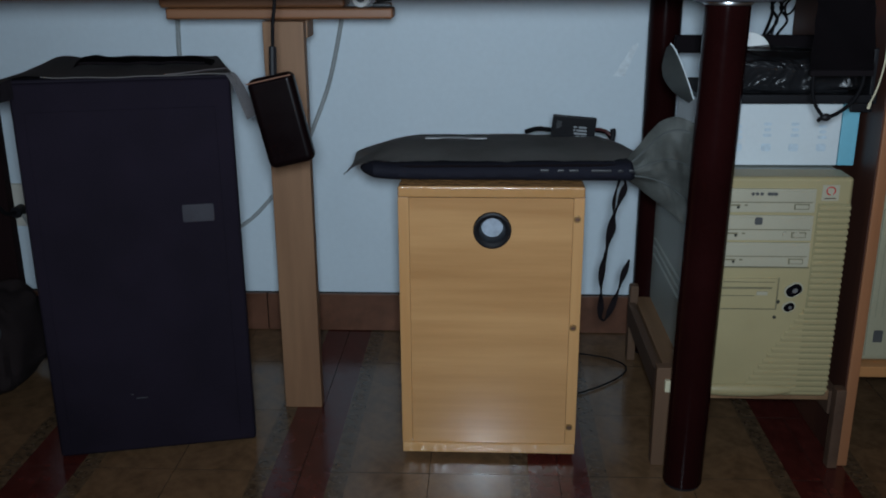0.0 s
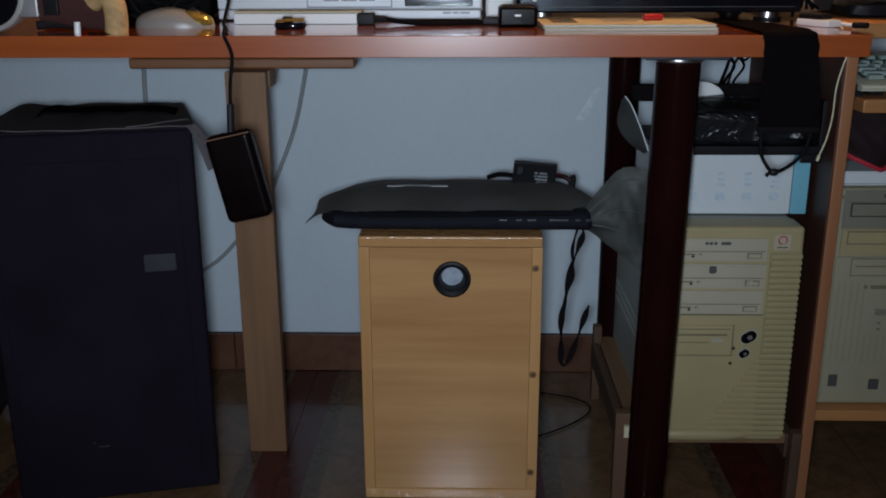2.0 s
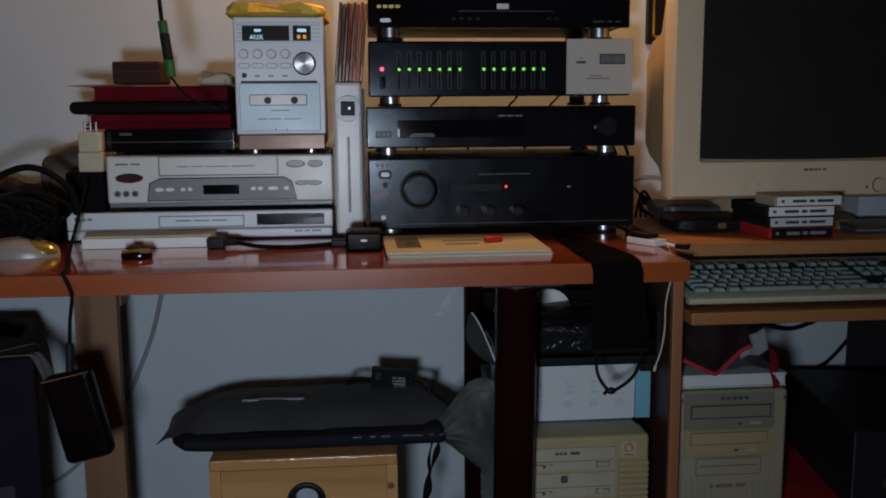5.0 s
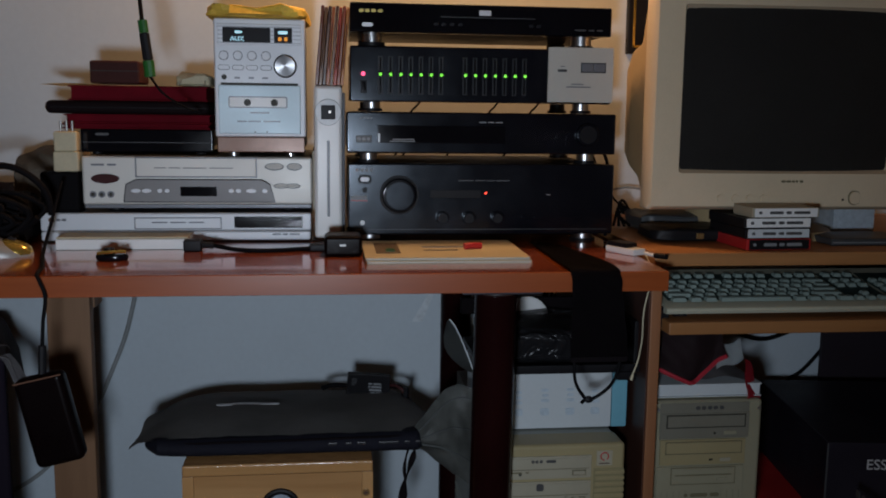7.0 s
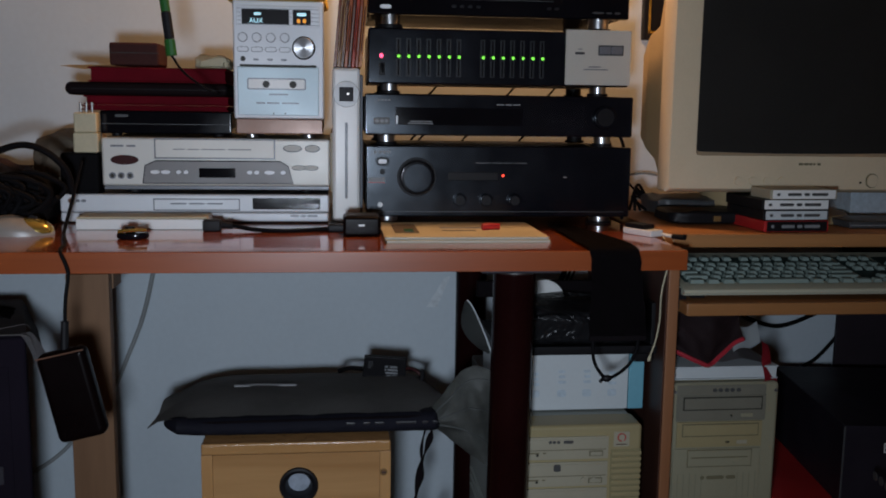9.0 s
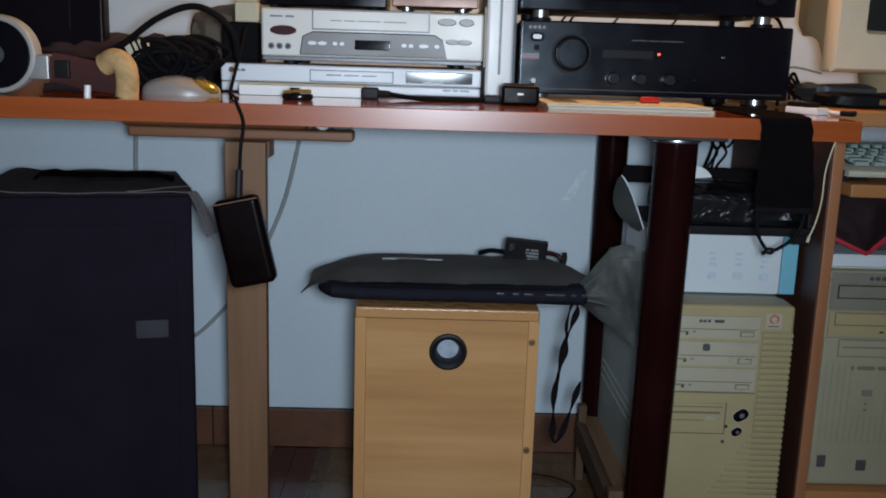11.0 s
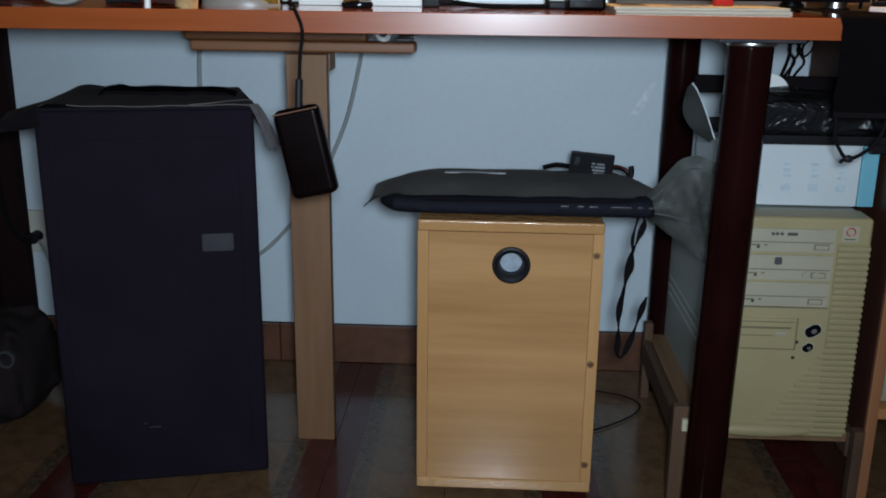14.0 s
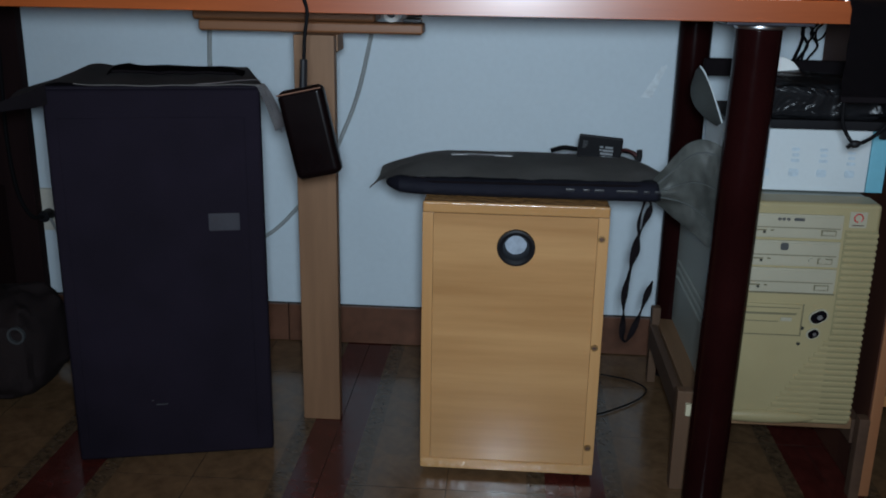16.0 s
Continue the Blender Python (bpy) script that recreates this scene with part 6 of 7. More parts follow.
def mouse():
    t = thing("computer_mouse", (-0.346, 1.472, DZ), "silver computer mouse with gold tinted buttons", "mouse")
    m = Matrix.Translation((-0.346, 1.472, DZ))
    bm = bmesh.new()
    bmesh.ops.create_uvsphere(bm, u_segments=36, v_segments=20, radius=1)
    for v in bm.verts:
        x, y, z = v.co
        hump = 0.0275 * (1 - 0.40 * max(0, x))
        v.co = (x * 0.057, y * 0.032 * (1 - 0.12 * x), max(0, math.copysign(abs(z) ** 0.75, z)) * hump)
    bmesh.ops.remove_doubles(bm, verts=bm.verts[:], dist=1e-5)
    part("shell", turned(bm, m), MOUSEG, t)
    bm = bmesh.new()
    bmesh.ops.create_uvsphere(bm, u_segments=36, v_segments=20, radius=1)
    for v in bm.verts:
        x, y, z = v.co
        v.co = (0.027 + x * 0.029, y * 0.0225, 0.003 + max(0, z) ** 0.8 * 0.0205 * (1 - 0.15 * x))
    part("buttons", turned(bm, m), GOLD, t, "gold tinted button plate")
    part("wheel", turned(rod((0.028, -0.004, 0.0215), (0.028, 0.004, 0.0215), 0.006, n=16), m), BLACK, t)


mouse()


def headphones():
    t = thing("headphones", (-0.52, 1.36, DZ), "silver and black headphones with worn foam pads on the desk", "headphones")
    c = Vector((-0.552, 1.340, 0.7965))
    u = part("ear_cup", rod(c, c + Vector((0, 0.028, 0)), 0.0510, n=44, bevel=0.006), RIM, t, "round silver ear cup")
    part("cup_face", rod(c - Vector((0, 0.003, 0)), c + Vector((0, 0.002, 0)), 0.0435, 0.0445, n=44, bevel=0.001), GLOSSB, u)
    part("cup_ring", rod(c - Vector((0, 0.0036, 0)), c - Vector((0, 0.0026, 0)), 0.012, n=24), GREYM, u)
    part("print", bars([[(0, 1)]], 1.3365, 0.7965, -0.559, 0.014, 0.004, 0), PRINT, u)
    part("ear_pad", rod(c + Vector((0, 0.028, 0)), c + Vector((0, 0.046, 0)), 0.046, 0.041, n=36, bevel=0.008), FOAM, t)
    part("hinge", box(-0.514, -0.486, 1.343, 1.367, 0.765, 0.798, 0.003), STEEL, t, "bright metal hinge")
    part("headband", sweep([(-0.487, 1.355, 0.781), (-0.463, 1.36, 0.777), (-0.433, 1.362, 0.771), (-0.396, 1.362, 0.767)], 0.020, 0.006, n=10, up=(0, 1, 0)), BROWNB, t, "dark brown padded headband")
    part("band_clip", box(-0.482, -0.462, 1.349, 1.369, 0.768, 0.791, 0.002), BLACK, t)
    part("foam_pad", sweep([(-0.416, 1.352, 0.787), (-0.400, 1.346, 0.794), (-0.387, 1.343, 0.786), (-0.384, 1.343, 0.767), (-0.386, 1.345, 0.7465)], 0.0150, n=14, up=(0, 1, 0)), FOAM, t, "worn yellowed foam pad")
    part("pin", rod((-0.438, 1.345, DZ), (-0.437, 1.345, 0.760), 0.0042, n=12), WHITEP, t)


headphones()
t = thing("small_plug", (-0.49, 1.42, DZ), "small dark red audio plug lying on the desk", "plug")
part("body", sweep([(-0.515, 1.40, 0.752), (-0.49, 1.405, 0.754), (-0.468, 1.41, 0.752)], 0.0062, n=10), BLACK, t)
part("tip", sweep([(-0.468, 1.41, 0.752), (-0.452, 1.412, 0.752)], 0.003, n=8), REDCLOTH, t)

# ---- small things along the front of the desk ----
t = thing("white_strip_box", (-0.18, 1.535, DZ), "long flat white plastic box on the desk", "box")
part("body", box(-0.273, -0.083, 1.520, 1.575, DZ, 0.7610, 0.002), WHITEP, t)
part("lid", box(-0.272, -0.084, 1.521, 1.574, 0.7612, 0.7640, 0.001), CREAM, t)
t = thing("metal_clip", (-0.172, 1.42, DZ), "small black and brass clip lying on the desk", "clip")
part("ring", turned(rod((0, 0, 0), (0, 0, 0.009), 0.019, n=28, bevel=0.003), Matrix.Translation((-0.172, 1.425, DZ)) @ Matrix.Diagonal((1.15, 0.7, 1, 1))), GLOSSB, t)
part("bar", sweep([(-0.190, 1.418, 0.7555), (-0.172, 1.415, 0.7575), (-0.152, 1.418, 0.7575)], 0.0022, n=8), GOLD, t)
part("button", rod((-0.176, 1.428, 0.754), (-0.176, 1.428, 0.7615), 0.007, n=16, bevel=0.001), BLACK, t)
t = thing("charger_cable", (0.0, 1.50, DZ), "black cable with plugs lying along the desk", "cable")
part("plug", box(-0.088, -0.062, 1.497, 1.520, DZ, 0.7620, 0.003), BLACK, t)
part("strain_relief", sweep([(-0.062, 1.508, 0.754), (-0.045, 1.507, 0.753)], 0.005, n=10), BLACK, t)
part("cord", sweep([(-0.045, 1.507, 0.753), (-0.01, 1.49, 0.749), (0.035, 1.485, 0.7478), (0.08, 1.50, 0.748), (0.11, 1.505, 0.749)], 0.0034, n=8), WIREB, t)
part("plug", box(0.095, 0.121, 1.49, 1.51, DZ, 0.7565, 0.003), BLACK, t)
t = thing("black_speaker_cube", (0.143, 1.45, DZ), "small glossy black box on the desk", "box")
part("body", box(0.117, 0.171, 1.440, 1.490, DZ, 0.7740, 0.005, 3), ADAPT, t)
part("top_plate", box(0.122, 0.166, 1.445, 1.485, 0.7741, 0.7752, 0.001), BLACK, t)
part("front_mark", box(0.139, 0.148, 1.4388, 1.4402, 0.760, 0.763, 0.0005), STEEL, t)
for i, (dx, w, z) in enumerate(((0.0, 0.0, DZ), (-0.002, 0.003, DZ + 0.0042))):
    t = thing("booklet", (0.29, 1.46, z), "cream printed booklet lying on the desk", "booklet", "booklets on the desk")
    part("page_block", box(0.176 + dx, 0.404 + dx, 1.372 + w, 1.545 + w, z + 0.0006, z + 0.0034, 0.001), PAGES, t)
    part("cover", box(0.175 + dx, 0.405 + dx, 1.371 + w, 1.546 + w, z + 0.0035, z + 0.0041, 0.0002), CREAM, t)
    part("back_cover", box(0.175 + dx, 0.405 + dx, 1.371 + w, 1.546 + w, z, z + 0.0005, 0.0002), CREAM, t)
part("cover_picture", box(0.190, 0.225, 1.415, 1.52, DZ + 0.0084, DZ + 0.0087, 0), TANCLOTH, t)
part("cover_picture", box(0.205, 0.218, 1.43, 1.46, DZ + 0.0088, DZ + 0.0091, 0), GREENP, t)
part("cover_print", box(0.26, 0.345, 1.47, 1.485, DZ + 0.0084, DZ + 0.0087, 0), PRINT, t)
part("cover_print", box(0.26, 0.31, 1.44, 1.448, DZ + 0.0084, DZ + 0.0087, 0), DPRINT, t)
t = thing("red_eraser", (0.335, 1.46, DZ + 0.0088), "small red plastic pen cap on the booklet", "pen cap")
part("cap", sweep([(0.320, 1.452, 0.7578), (0.332, 1.455, 0.7584), (0.346, 1.460, 0.7576)], 0.0048, n=10), REDP, t)


def hanging_strap():
    t = thing("pouch_strap", (0.48, 1.31, 0.62), "wide black webbing pouch hung over the desk edge", "pouch")
    pts = [(0.452, 1.555, 0.7490), (0.462, 1.48, 0.7500), (0.468, 1.38, 0.7505), (0.472, 1.310, 0.7500), (0.474, 1.2935, 0.742), (0.476, 1.291, 0.72), (0.478, 1.290, 0.69), (0.480, 1.290, 0.65), (0.481, 1.291, 0.628)]
    bm = bmesh.new()
    line = smooth_line(pts, 6)
    widths = [0.012, 0.022, 0.030, 0.0335, 0.034, 0.034, 0.036, 0.039, 0.039]
    rows = []
    for i, p in enumerate(line):
        f = i / (len(line) - 1) * (len(widths) - 1)
        a = int(min(f, len(widths) - 2))
        w = widths[a] + (widths[a + 1] - widths[a]) * (f - a)
        rows.append([bm.verts.new(p + Vector((s * w, 0.002 * math.sin(9 * s + i), 0.0015 * math.sin(7 * s) if i < 18 else 0))) for s in (-1, -0.6, -0.2, 0.2, 0.6, 1)])
    faces = [bm.faces.new((a[k], a[k + 1], b[k + 1], b[k])) for a, b in zip(rows, rows[1:]) for k in range(5)]
    bmesh.ops.solidify(bm, geom=faces, thickness=0.003)
    part("webbing", bm, STRAP, t)
    part("hem", box(0.442, 0.520, 1.2875, 1.2945, 0.624, 0.632, 0.002), STRAP, t)
    part("draw_cord", sweep([(0.447, 1.291, 0.628), (0.449, 1.29, 0.600), (0.457, 1.29, 0.583), (0.468, 1.289, 0.573), (0.485, 1.29, 0.580), (0.500, 1.29, 0.594), (0.508, 1.291, 0.612), (0.510, 1.291, 0.628)], 0.0024, n=8), WIREB, t)
    part("cord_lock", ball((0.468, 1.289, 0.573), 0.0055, (1.2, 0.8, 0.9)), BLACK, t)
    part("cord_end", sweep([(0.463, 1.289, 0.573), (0.458, 1.289, 0.568)], 0.0025, n=8), WIREB, t)


hanging_strap()
t = thing("usb_hub", (0.575, 1.44, DZ), "small white and black adapter with a short lead", "adapter")
m = Matrix.Translation((0.565, 1.46, DZ)) @ Matrix.Rotation(radians(-62), 4, "Z")
part("body", turned(box(-0.028, 0.030, -0.013, 0.013, 0, 0.010, 0.002), m), WHITEP, t)
part("cap", turned(box(-0.026, 0.014, -0.012, 0.012, 0.0102, 0.017, 0.002), m), BLACK, t)
part("lead", sweep([(0.584, 1.424, 0.7505), (0.588, 1.412, 0.7500), (0.592, 1.402, 0.7500)], 0.0026, n=8), WHITEP, t)
part("plug", sweep([(0.592, 1.402, 0.7500), (0.602, 1.382, 0.7510)], 0.0040, n=8), BLACK, t)

# ---- monitor, keyboard and what lies round them ----
MY = 1.50


def crt():
    t = thing("crt_monitor", (0.845, 1.70, 0.7525), "beige tube monitor with a dark blank screen", "monitor")
    x0, x1, z0, z1 = 0.612, 1.078, 0.806, 1.185
    sx0, sx1, sz0, sz1 = 0.666, 1.006, 0.869, 1.112
    bm = bmesh.new()
    loops = []
    for (a, b, c, d), y in (((x0 + 0.004, x1 - 0.004, z0 + 0.003, z1 - 0.003), MY + 0.045), ((x0, x1, z0, z1), MY + 0.038), ((x0, x1, z0, z1), MY + 0.008), ((x0 + 0.006, x1 - 0.006, z0 + 0.006, z1 - 0.006), MY), ((sx0 - 0.006, sx1 + 0.006, sz0 - 0.006, sz1 + 0.006), MY + 0.003), ((sx0, sx1, sz0, sz1), MY + 0.018)):
        loops.append([bm.verts.new((x, y, z)) for x, z in ((a, c), (b, c), (b, d), (a, d))])
    for p, q in zip(loops, loops[1:]):
        for k in range(4):
            bm.faces.new((p[k], p[(k + 1) % 4], q[(k + 1) % 4], q[k]))
    bmesh.ops.bevel(bm, geom=[e for e in bm.edges if abs((e.verts[0].co - e.verts[1].co).y) > 0.001 and len(e.link_faces) == 2], offset=0.004, segments=3, affect="EDGES", profile=0.5)
    part("bezel", bm, CRT, t)
    part("tube_face", grid_sheet(20, 16, lambda u, v: (sx0 - 0.004 + (sx1 - sx0 + 0.008) * u, MY + 0.017 - 0.012 * (1 - (2 * u - 1) ** 2) * 0.5 - 0.006 * (1 - (2 * v - 1) ** 2), sz0 - 0.004 + (sz1 - sz0 + 0.008) * v), 0.004), CRTGLASS, t, "dark blank screen glass")
    bm = bmesh.new()
    loops = []
    for (a, b, c, d), y in (((x0 + 0.006, x1 - 0.006, z0 + 0.004, z1 - 0.010), MY + 0.040), ((x0 + 0.008, x1 - 0.008, z0 + 0.045, 1.065), MY + 0.085), ((x0 + 0.011, x1 - 0.011, z0 + 0.060, 1.055), MY + 0.14), ((x0 + 0.035, x1 - 0.035, z0 + 0.075, 1.03), MY + 0.24), ((x0 + 0.09, x1 - 0.09, z0 + 0.06, 0.99), MY + 0.36)):
        loops.append([bm.verts.new((x, y, z)) for x, z in ((a, c), (b, c), (b, d), (a, d))])
    for p, q in zip(loops, loops[1:]):
        for k in range(4):
            bm.faces.new((p[k], p[(k + 1) % 4], q[(k + 1) % 4], q[k]))
    bm.faces.new(loops[-1])
    bmesh.ops.bevel(bm, geom=[e for e in bm.edges if len(e.link_faces) == 2], offset=0.006, segments=2, affect="EDGES", profile=0.5)
    part("back_shell", bm, CRT_D, t, "yellowed beige back shell")
    for k in range(4):
        part("front_button", rod((0.7285 + 0.0235 * k, MY - 0.002, 0.824), (0.7285 + 0.0235 * k, MY + 0.004, 0.824), 0.0062, n=18, bevel=0.0008), CRT, t)
    part("power_button", oval(0.949, 0.825, 0.017, 0.020, MY - 0.003, MY + 0.004), CRT, t)
    part("button_rim", oval(0.949, 0.825, 0.020, 0.023, MY - 0.0008, MY + 0.004), LINE, t)
    part("indicator", rod((0.930, MY - 0.001, 0.822), (0.930, MY + 0.002, 0.822), 0.0018, n=10), SLOT, t)
    part("maker_mark", bars([[(0, 0.2), (0.24, 0.2), (0.48, 0.14), (0.66, 0.1), (0.84, 0.16)]], MY, 0.8505, 0.826, 0.036, 0.0036, 0), LINE, t)
    part("swivel_neck", rod((0.845, MY + 0.16, 0.766), (0.845, MY + 0.16, 0.822), 0.10, 0.115, n=36), CRT_D, t)
    part("swivel_foot", rod((0.845, MY + 0.14, 0.7530), (0.845, MY + 0.14, 0.766), 0.135, 0.125, n=40, bevel=0.003), CRT_D, t)


crt()


def keyboard():
    t = thing("keyboard", (0.85, 1.51, 0.6515), "beige computer keyboard with dark key bed on the pull-out shelf", "keyboard")
    x0, w = 0.619, 0.455
    y0, y1 = 1.418, 1.585
    bm = bmesh.new()
    prof = [(y0, 0.6595), (y0 - 0.003, 0.664), (y0 - 0.001, 0.6675), (y0 + 0.005, 0.6700), (y0 + 0.022, 0.6740), (y1, 0.6975), (y1 + 0.003, 0.693), (y1 + 0.003, 0.660), (y0 + 0.02, 0.6595)]
    ends = [[bm.verts.new((x, y, z)) for y, z in prof] for x in (x0, x0 + 0.003, x0 + w - 0.003, x0 + w)]
    for a, b in zip(ends, ends[1:]):
        for k in range(len(prof)):
            bm.faces.new((a[k], a[(k + 1) % len(prof)], b[(k + 1) % len(prof)], b[k]))
    bm.faces.new(ends[0])
    bm.faces.new(ends[-1])
    part("case", bm, KBCASE, t)

    def bed(y):
        return 0.6740 + (y - y0 - 0.022) / (y1 - y0 - 0.022) * 0.0235

    for a, b in ((0.011, 0.296), (0.304, 0.365), (0.372, 0.448)):
        part("key_bed", turned(box(x0 + a, x0 + b, -0.058, 0.058, -0.001, 0.0006, 0), Matrix.Translation((0, 1.5005, bed(1.5005) + 0.0004)) @ Matrix.Rotation(math.atan2(0.0235, y1 - y0 - 0.022), 4, "X")), KEYBED, t)
    for x in (x0 + 0.03, x0 + w - 0.03):
        part("foot", box(x - 0.01, x + 0.01, y0 + 0.02, y1 - 0.02, 0.6515, 0.6600, 0), BLACK, t)
    shapes = {}

    def cap(width):
        if width not in shapes:
            q = bmesh.new()
            lo = [q.verts.new((sx * (width / 2 - 0.0032), sy * 0.0062 + 0.0004, 0)) for sx, sy in ((-1, -1), (1, -1), (1, 1), (-1, 1))]
            hi = [q.verts.new((sx * (width / 2 - 0.0048), sy * 0.0040 + 0.0012, 0.0050)) for sx, sy in ((-1, -1), (1, -1), (1, 1), (-1, 1))]
            q.faces.new(hi)
            for k in range(4):
                q.faces.new((lo[k], lo[(k + 1) % 4], hi[(k + 1) % 4], hi[k]))
            shapes[width] = finish(q, KEYCAP, False)
        return shapes[width]

    u = 0.01905
    rows = (
        (1.440, [(0, 1.5), (1.5, 1.25), (2.75, 1.25), (4.0, 6.2), (10.2, 1.25), (11.45, 1.25), (12.7, 1.25), (13.95, 1.05 + 0.5)]),
        (1.459, [(0, 2.25)] + [(2.25 + k, 1) for k in range(10)] + [(12.25, 2.75)]),
        (1.478, [(0, 1.75)] + [(1.75 + k, 1) for k in range(11)] + [(12.75, 2.25)]),
        (1.497, [(0, 1.5)] + [(1.5 + k, 1) for k in range(12)] + [(13.5, 1.5)]),
        (1.516, [(k, 1) for k in range(13)] + [(13, 2)]),
        (1.545, [(0, 1)] + [(2 + k, 1) for k in range(4)] + [(6.5 + k, 1) for k in range(4)] + [(11 + k, 1) for k in range(4)]))
    pads = {1.440: [(15.4, 1), (16.4, 1), (17.4, 1), (18.9, 2), (20.9, 1)], 1.459: [(16.4, 1), (18.9, 1), (19.9, 1), (20.9, 1)], 1.478: [(18.9, 1), (19.9, 1), (20.9, 1)],
            1.497: [(15.4, 1), (16.4, 1), (17.4, 1), (18.9, 1), (19.9, 1), (20.9, 1)], 1.516: [(15.4, 1), (16.4, 1), (17.4, 1), (18.9, 1), (19.9, 1), (20.9, 1)], 1.545: [(15.4, 1), (16.4, 1), (17.4, 1)]}
    lean = math.atan2(0.0235, y1 - y0 - 0.022)
    for y, keys in rows:
        for a, n in keys + pads[y]:
            k = new("key", cap(round(n * u, 5)))
            k.parent = t
            k.matrix_basis = Matrix.Translation(Vector((x0 + 0.0125 + (a + n / 2) * u, y, bed(y) + 0.001)) - BASE[t.name]) @ Matrix.Rotation(lean, 4, "X")


keyboard()

spines = (("disc_case_black_red", 0.7530, 0.0168, 0.772, 0.876, 0.0, BLACK, REDP), ("white_case_red", 0.7703, 0.0150, 0.770, 0.876, 0.002, WHITEC, BLACK), ("white_case", 0.7858, 0.0155, 0.768, 0.878, 0.004, WHITEP, BLACK), ("cream_case", 0.8018, 0.0150, 0.778, 0.886, 0.0, WHITEP, CHAMP))
for name, z, h, a, b, dy, front, side in spines:
    t = thing("film_case", ((a + b) / 2 - 0.031, 1.49, z), "plastic film case with a printed spine in a pile", "disc case", "film cases on the computer desk")
    m = Matrix.Translation((b - 0.031, 1.431 + dy, 0)) @ Matrix.Rotation(radians(3), 4, "Z")
    part("case", turned(box(-(b - a), 0, 0.0008, 0.062 if z > 0.80 else 0.120, z, z + h, 0.0015), m), side, t)
    s = part("spine", turned(box(-(b - a) + 0.004, -0.003, -0.0004, 0.0012, z + 0.001, z + h - 0.001, 0.0004), m), front, t)
    part("print", turned(bars([[(0, 0.06), (0.2, 0.25), (0.5, 0.1), (0.64, 0.3)]], -0.0004, z + h / 2, -(b - a) + 0.010, b - a - 0.02, h * 0.28, 0), m), PRINT if front == BLACK else DPRINT, s)

t = thing("leather_wallet", (0.70, 1.57, 0.7525), "flat black leather case on the computer desk", "case")
part("body", lump(0.632, 0.775, 1.52, 1.62, 0.7528, 0.7740, 31, 0.004, 20), BLACK, t)
part("clasp", box(0.700, 0.712, 1.5165, 1.521, 0.758, 0.767, 0.001), BRASS, t)
t = thing("leather_wallet", (0.72, 1.68, 0.7525), "flat dark pouch behind the leather case", "case")
part("body", lump(0.650, 0.79, 1.63, 1.75, 0.7528, 0.7850, 33, 0.006, 18), GREYM, t)
t = thing("card_reader", (0.98, 1.50, 0.7525), "flat dark grey card reader on the computer desk", "reader")
part("body", box(0.900, 1.04, 1.47, 1.56, 0.7527, 0.7640, 0.003), GREYM, t)
part("front_line", box(0.902, 1.038, 1.4692, 1.4702, 0.757, 0.7585, 0), PRINT, t)
t = thing("cable_coil", (0.69, 1.74, 0.7525), "loose black cables coiled beside the monitor", "cable")
for k in range(4):
    part("cord", sweep([(0.62 + 0.01 * k, 1.70, 0.757), (0.64, 1.72 + 0.01 * k, 0.80 - 0.008 * k), (0.67, 1.74, 0.772), (0.72 + 0.02 * k, 1.72, 0.757), (0.76, 1.70 - 0.02 * k, 0.757)], 0.0026, n=8), WIREB, t)
t = thing("clear_box", (1.01, 1.66, 0.7525), "pale bluish plastic box behind the film cases", "box")
part("body", box(0.985, 1.06, 1.62, 1.70, 0.7527, 0.800, 0.002), ICON, t)
part("lid", box(0.983, 1.062, 1.618, 1.702, 0.8002, 0.806, 0.002), WHITEP, t)
t = thing("picture_frame", (0.74, 1.93, 1.08), "black picture frame with a gold line on the wall", "picture")
part("frame", box(0.705, 0.98, 1.925, WY - 0.001, 1.068, 1.40, 0.003), BLACK, t)
part("gold_line", box(0.714, 0.719, 1.9235, 1.926, 1.080, 1.39, 0.0008), GOLD, t)
part("gold_line", box(0.714, 0.97, 1.9235, 1.926, 1.080, 1.085, 0.0008), GOLD, t)

# ---- tiles: floor and skirting, piece by piece ----
TS, TX, TYY = 0.2, -0.242, 1.372


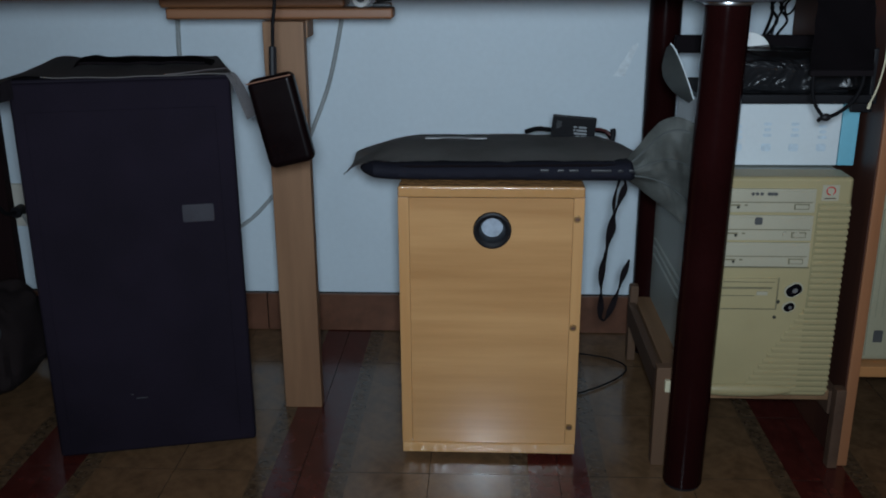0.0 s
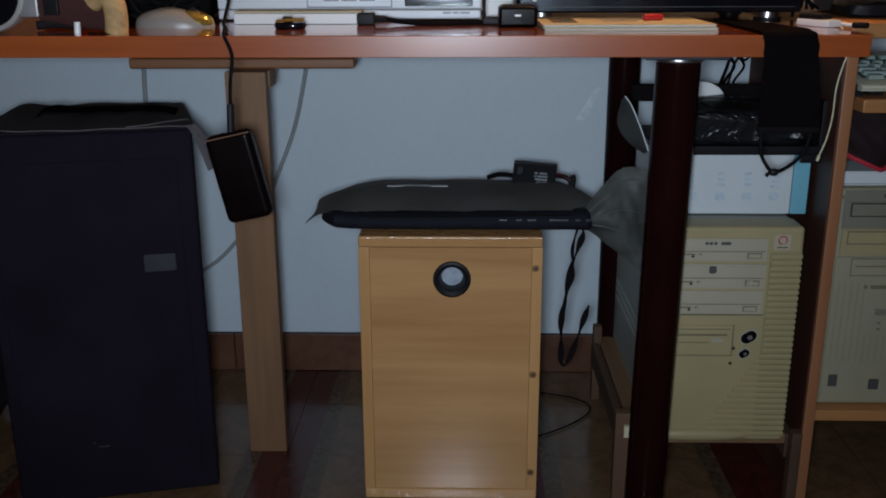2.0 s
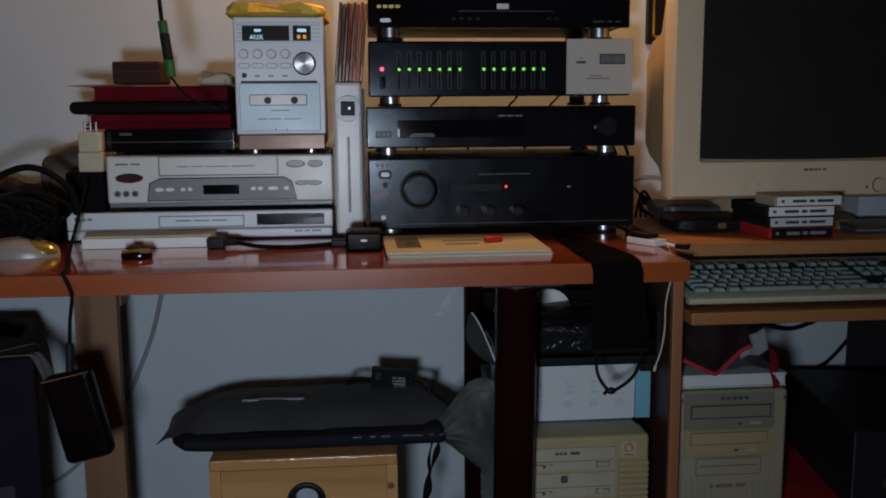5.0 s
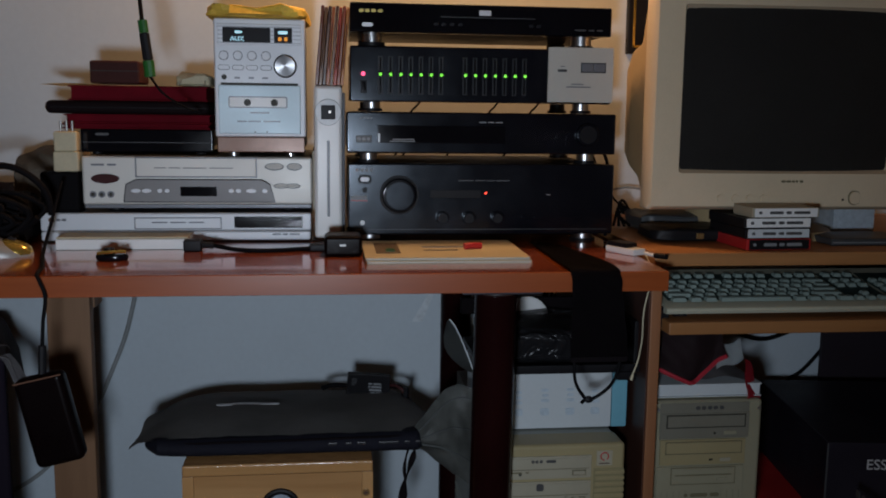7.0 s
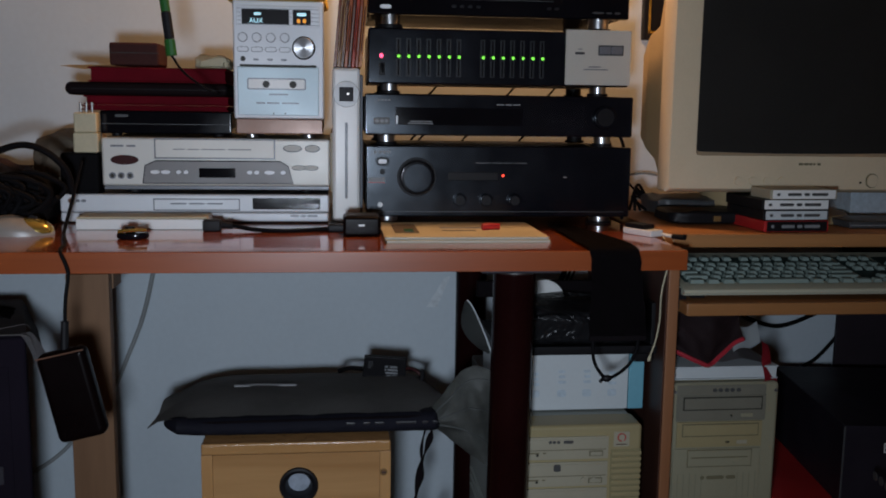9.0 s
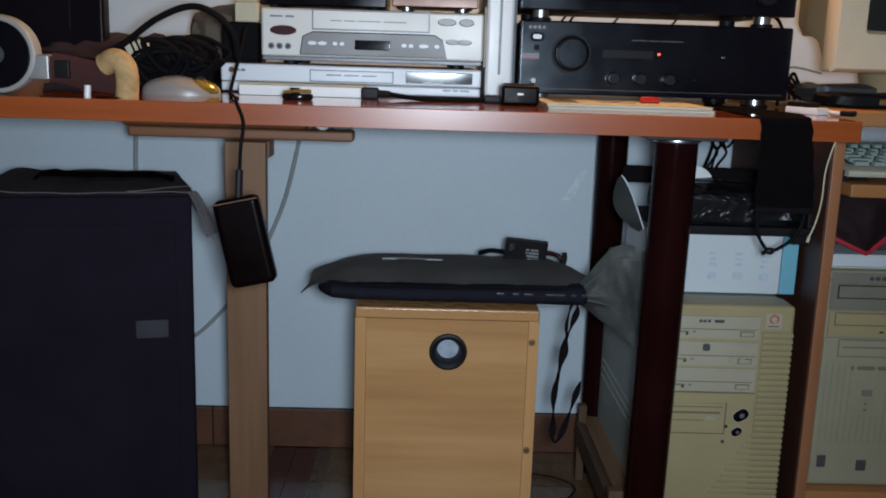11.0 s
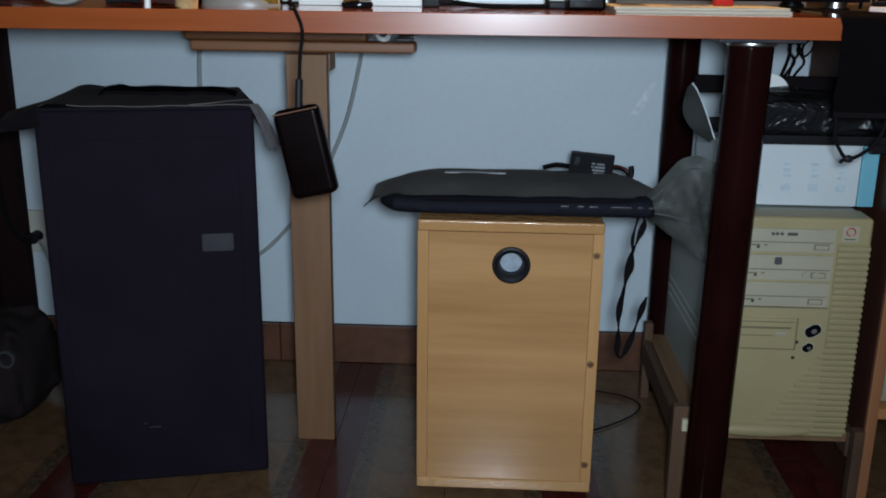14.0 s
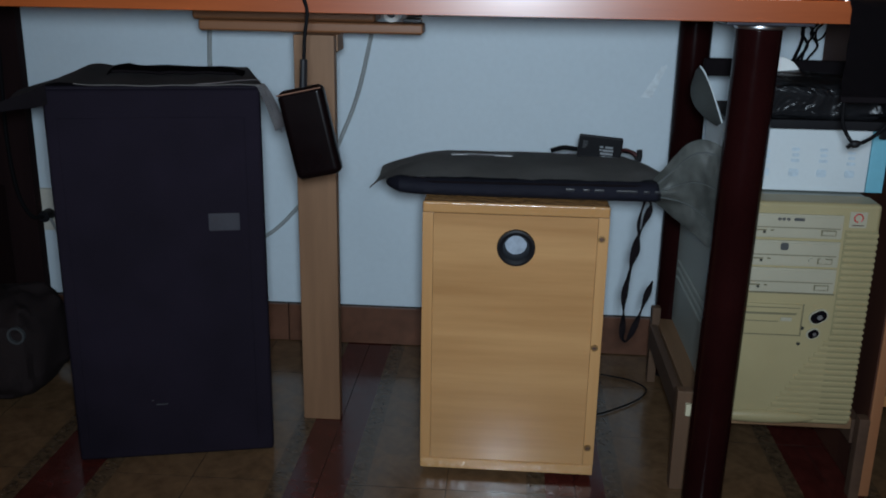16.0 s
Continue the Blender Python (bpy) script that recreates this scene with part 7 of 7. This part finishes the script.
def tile_mesh(flip):
    """A glazed floor tile: half a red band, a scrolled border strip and a beige field."""
    bm = bmesh.new()
    s = -1 if flip else 1
    edges = [(-0.0995, 0), (-0.0540, 1), (-0.0250, 2), (0.0995, None)]
    for (a, mi), (b, _) in zip(edges, edges[1:]):
        lo, hi = sorted((s * a, s * b))
        q = [(lo, -0.0995), (hi, -0.0995), (hi, 0.0995), (lo, 0.0995)]
        f = bm.faces.new([bm.verts.new((x, y, 0)) for x, y in q])
        f.material_index = mi
    for x in (-0.0995, 0.0995):
        f = bm.faces.new([bm.verts.new(p) for p in ((x, -0.0995, 0), (x, 0.0995, 0), (x * 1.0035, 0.09985, -0.004), (x * 1.0035, -0.09985, -0.004))])
        f.material_index = 4
    for y in (-0.0995, 0.0995):
        f = bm.faces.new([bm.verts.new(p) for p in ((-0.0995, y, 0), (0.0995, y, 0), (0.09985, y * 1.0035, -0.004), (-0.09985, y * 1.0035, -0.004))])
        f.material_index = 4
    # the scrolls of the border, as thin raised glaze
    for k in range(5):
        y = -0.08 + 0.04 * k
        c = s * -0.0395
        for i in range(6):
            a0, a1 = i * 0.9, (i + 1) * 0.9
            r0, r1 = 0.004 + 0.0012 * i, 0.004 + 0.0012 * (i + 1)
            f = bm.faces.new([bm.verts.new((c + r * math.cos(a) * 1.1, y + r * math.sin(a), 0.0003)) for r, a in ((r0, a0), (r0 + 0.0028, a0), (r1 + 0.0028, a1), (r1, a1))])
            f.material_index = 3
    for f in bm.faces:
        f.normal_update()
        if f.normal.z < 0:
            f.normal_flip()
    me = bpy.data.meshes.new("tile")
    bm.to_mesh(me)
    bm.free()
    for m in (TILE_R, TILE_D, TILE_B, TILE_E, GROUT):
        me.materials.append(m)
    return me


tiles = [tile_mesh(False), tile_mesh(True)]
rest = bmesh.new()
nt = random.Random(3)
for i in range(-10, 12):
    for j in range(-18, 3):
        x, y = TX + TS * (i + 0.5), TYY + TS * (j + 0.5)
        if not (X0 + 0.08 < x < X1 - 0.08 and Y0 + 0.08 < y < WY - 0.02):
            continue
        if -1.2 < x < 1.2 and y > 0.7:
            o = new("tile", tiles[i % 2])
            o.parent = floor
            o.matrix_basis = Matrix.Translation((x, y, -0.0004 + 0.0004 * nt.random())) @ Matrix.Rotation(radians(nt.uniform(-0.15, 0.15)), 4, "Z")
        else:
            n0 = len(rest.verts)
            rest.from_mesh(tiles[i % 2])
            rest.verts.ensure_lookup_table()
            for v in rest.verts[n0:]:
                v.co += Vector((x, y, 0))
far = bpy.data.meshes.new("tiles")
rest.to_mesh(far)
rest.free()
for m in (TILE_R, TILE_D, TILE_B, TILE_E, GROUT):
    far.materials.append(m)
o = tagged(new("tiles", far), "more of the patterned floor tiles", kind="stuff")
o.parent = floor

sk = finish(box(-0.149, 0.149, -0.004, 0.004, 0.001, 0.0825, 0.0015), SKIRT)
for k in range(-7, 7):
    x = -0.415 + 0.3 * k + 0.15
    if X0 + 0.15 < x < X1 - 0.15:
        o = new("tile", sk)
        o.parent = skirting
        o.location = (x, WY - 0.0102, 0)
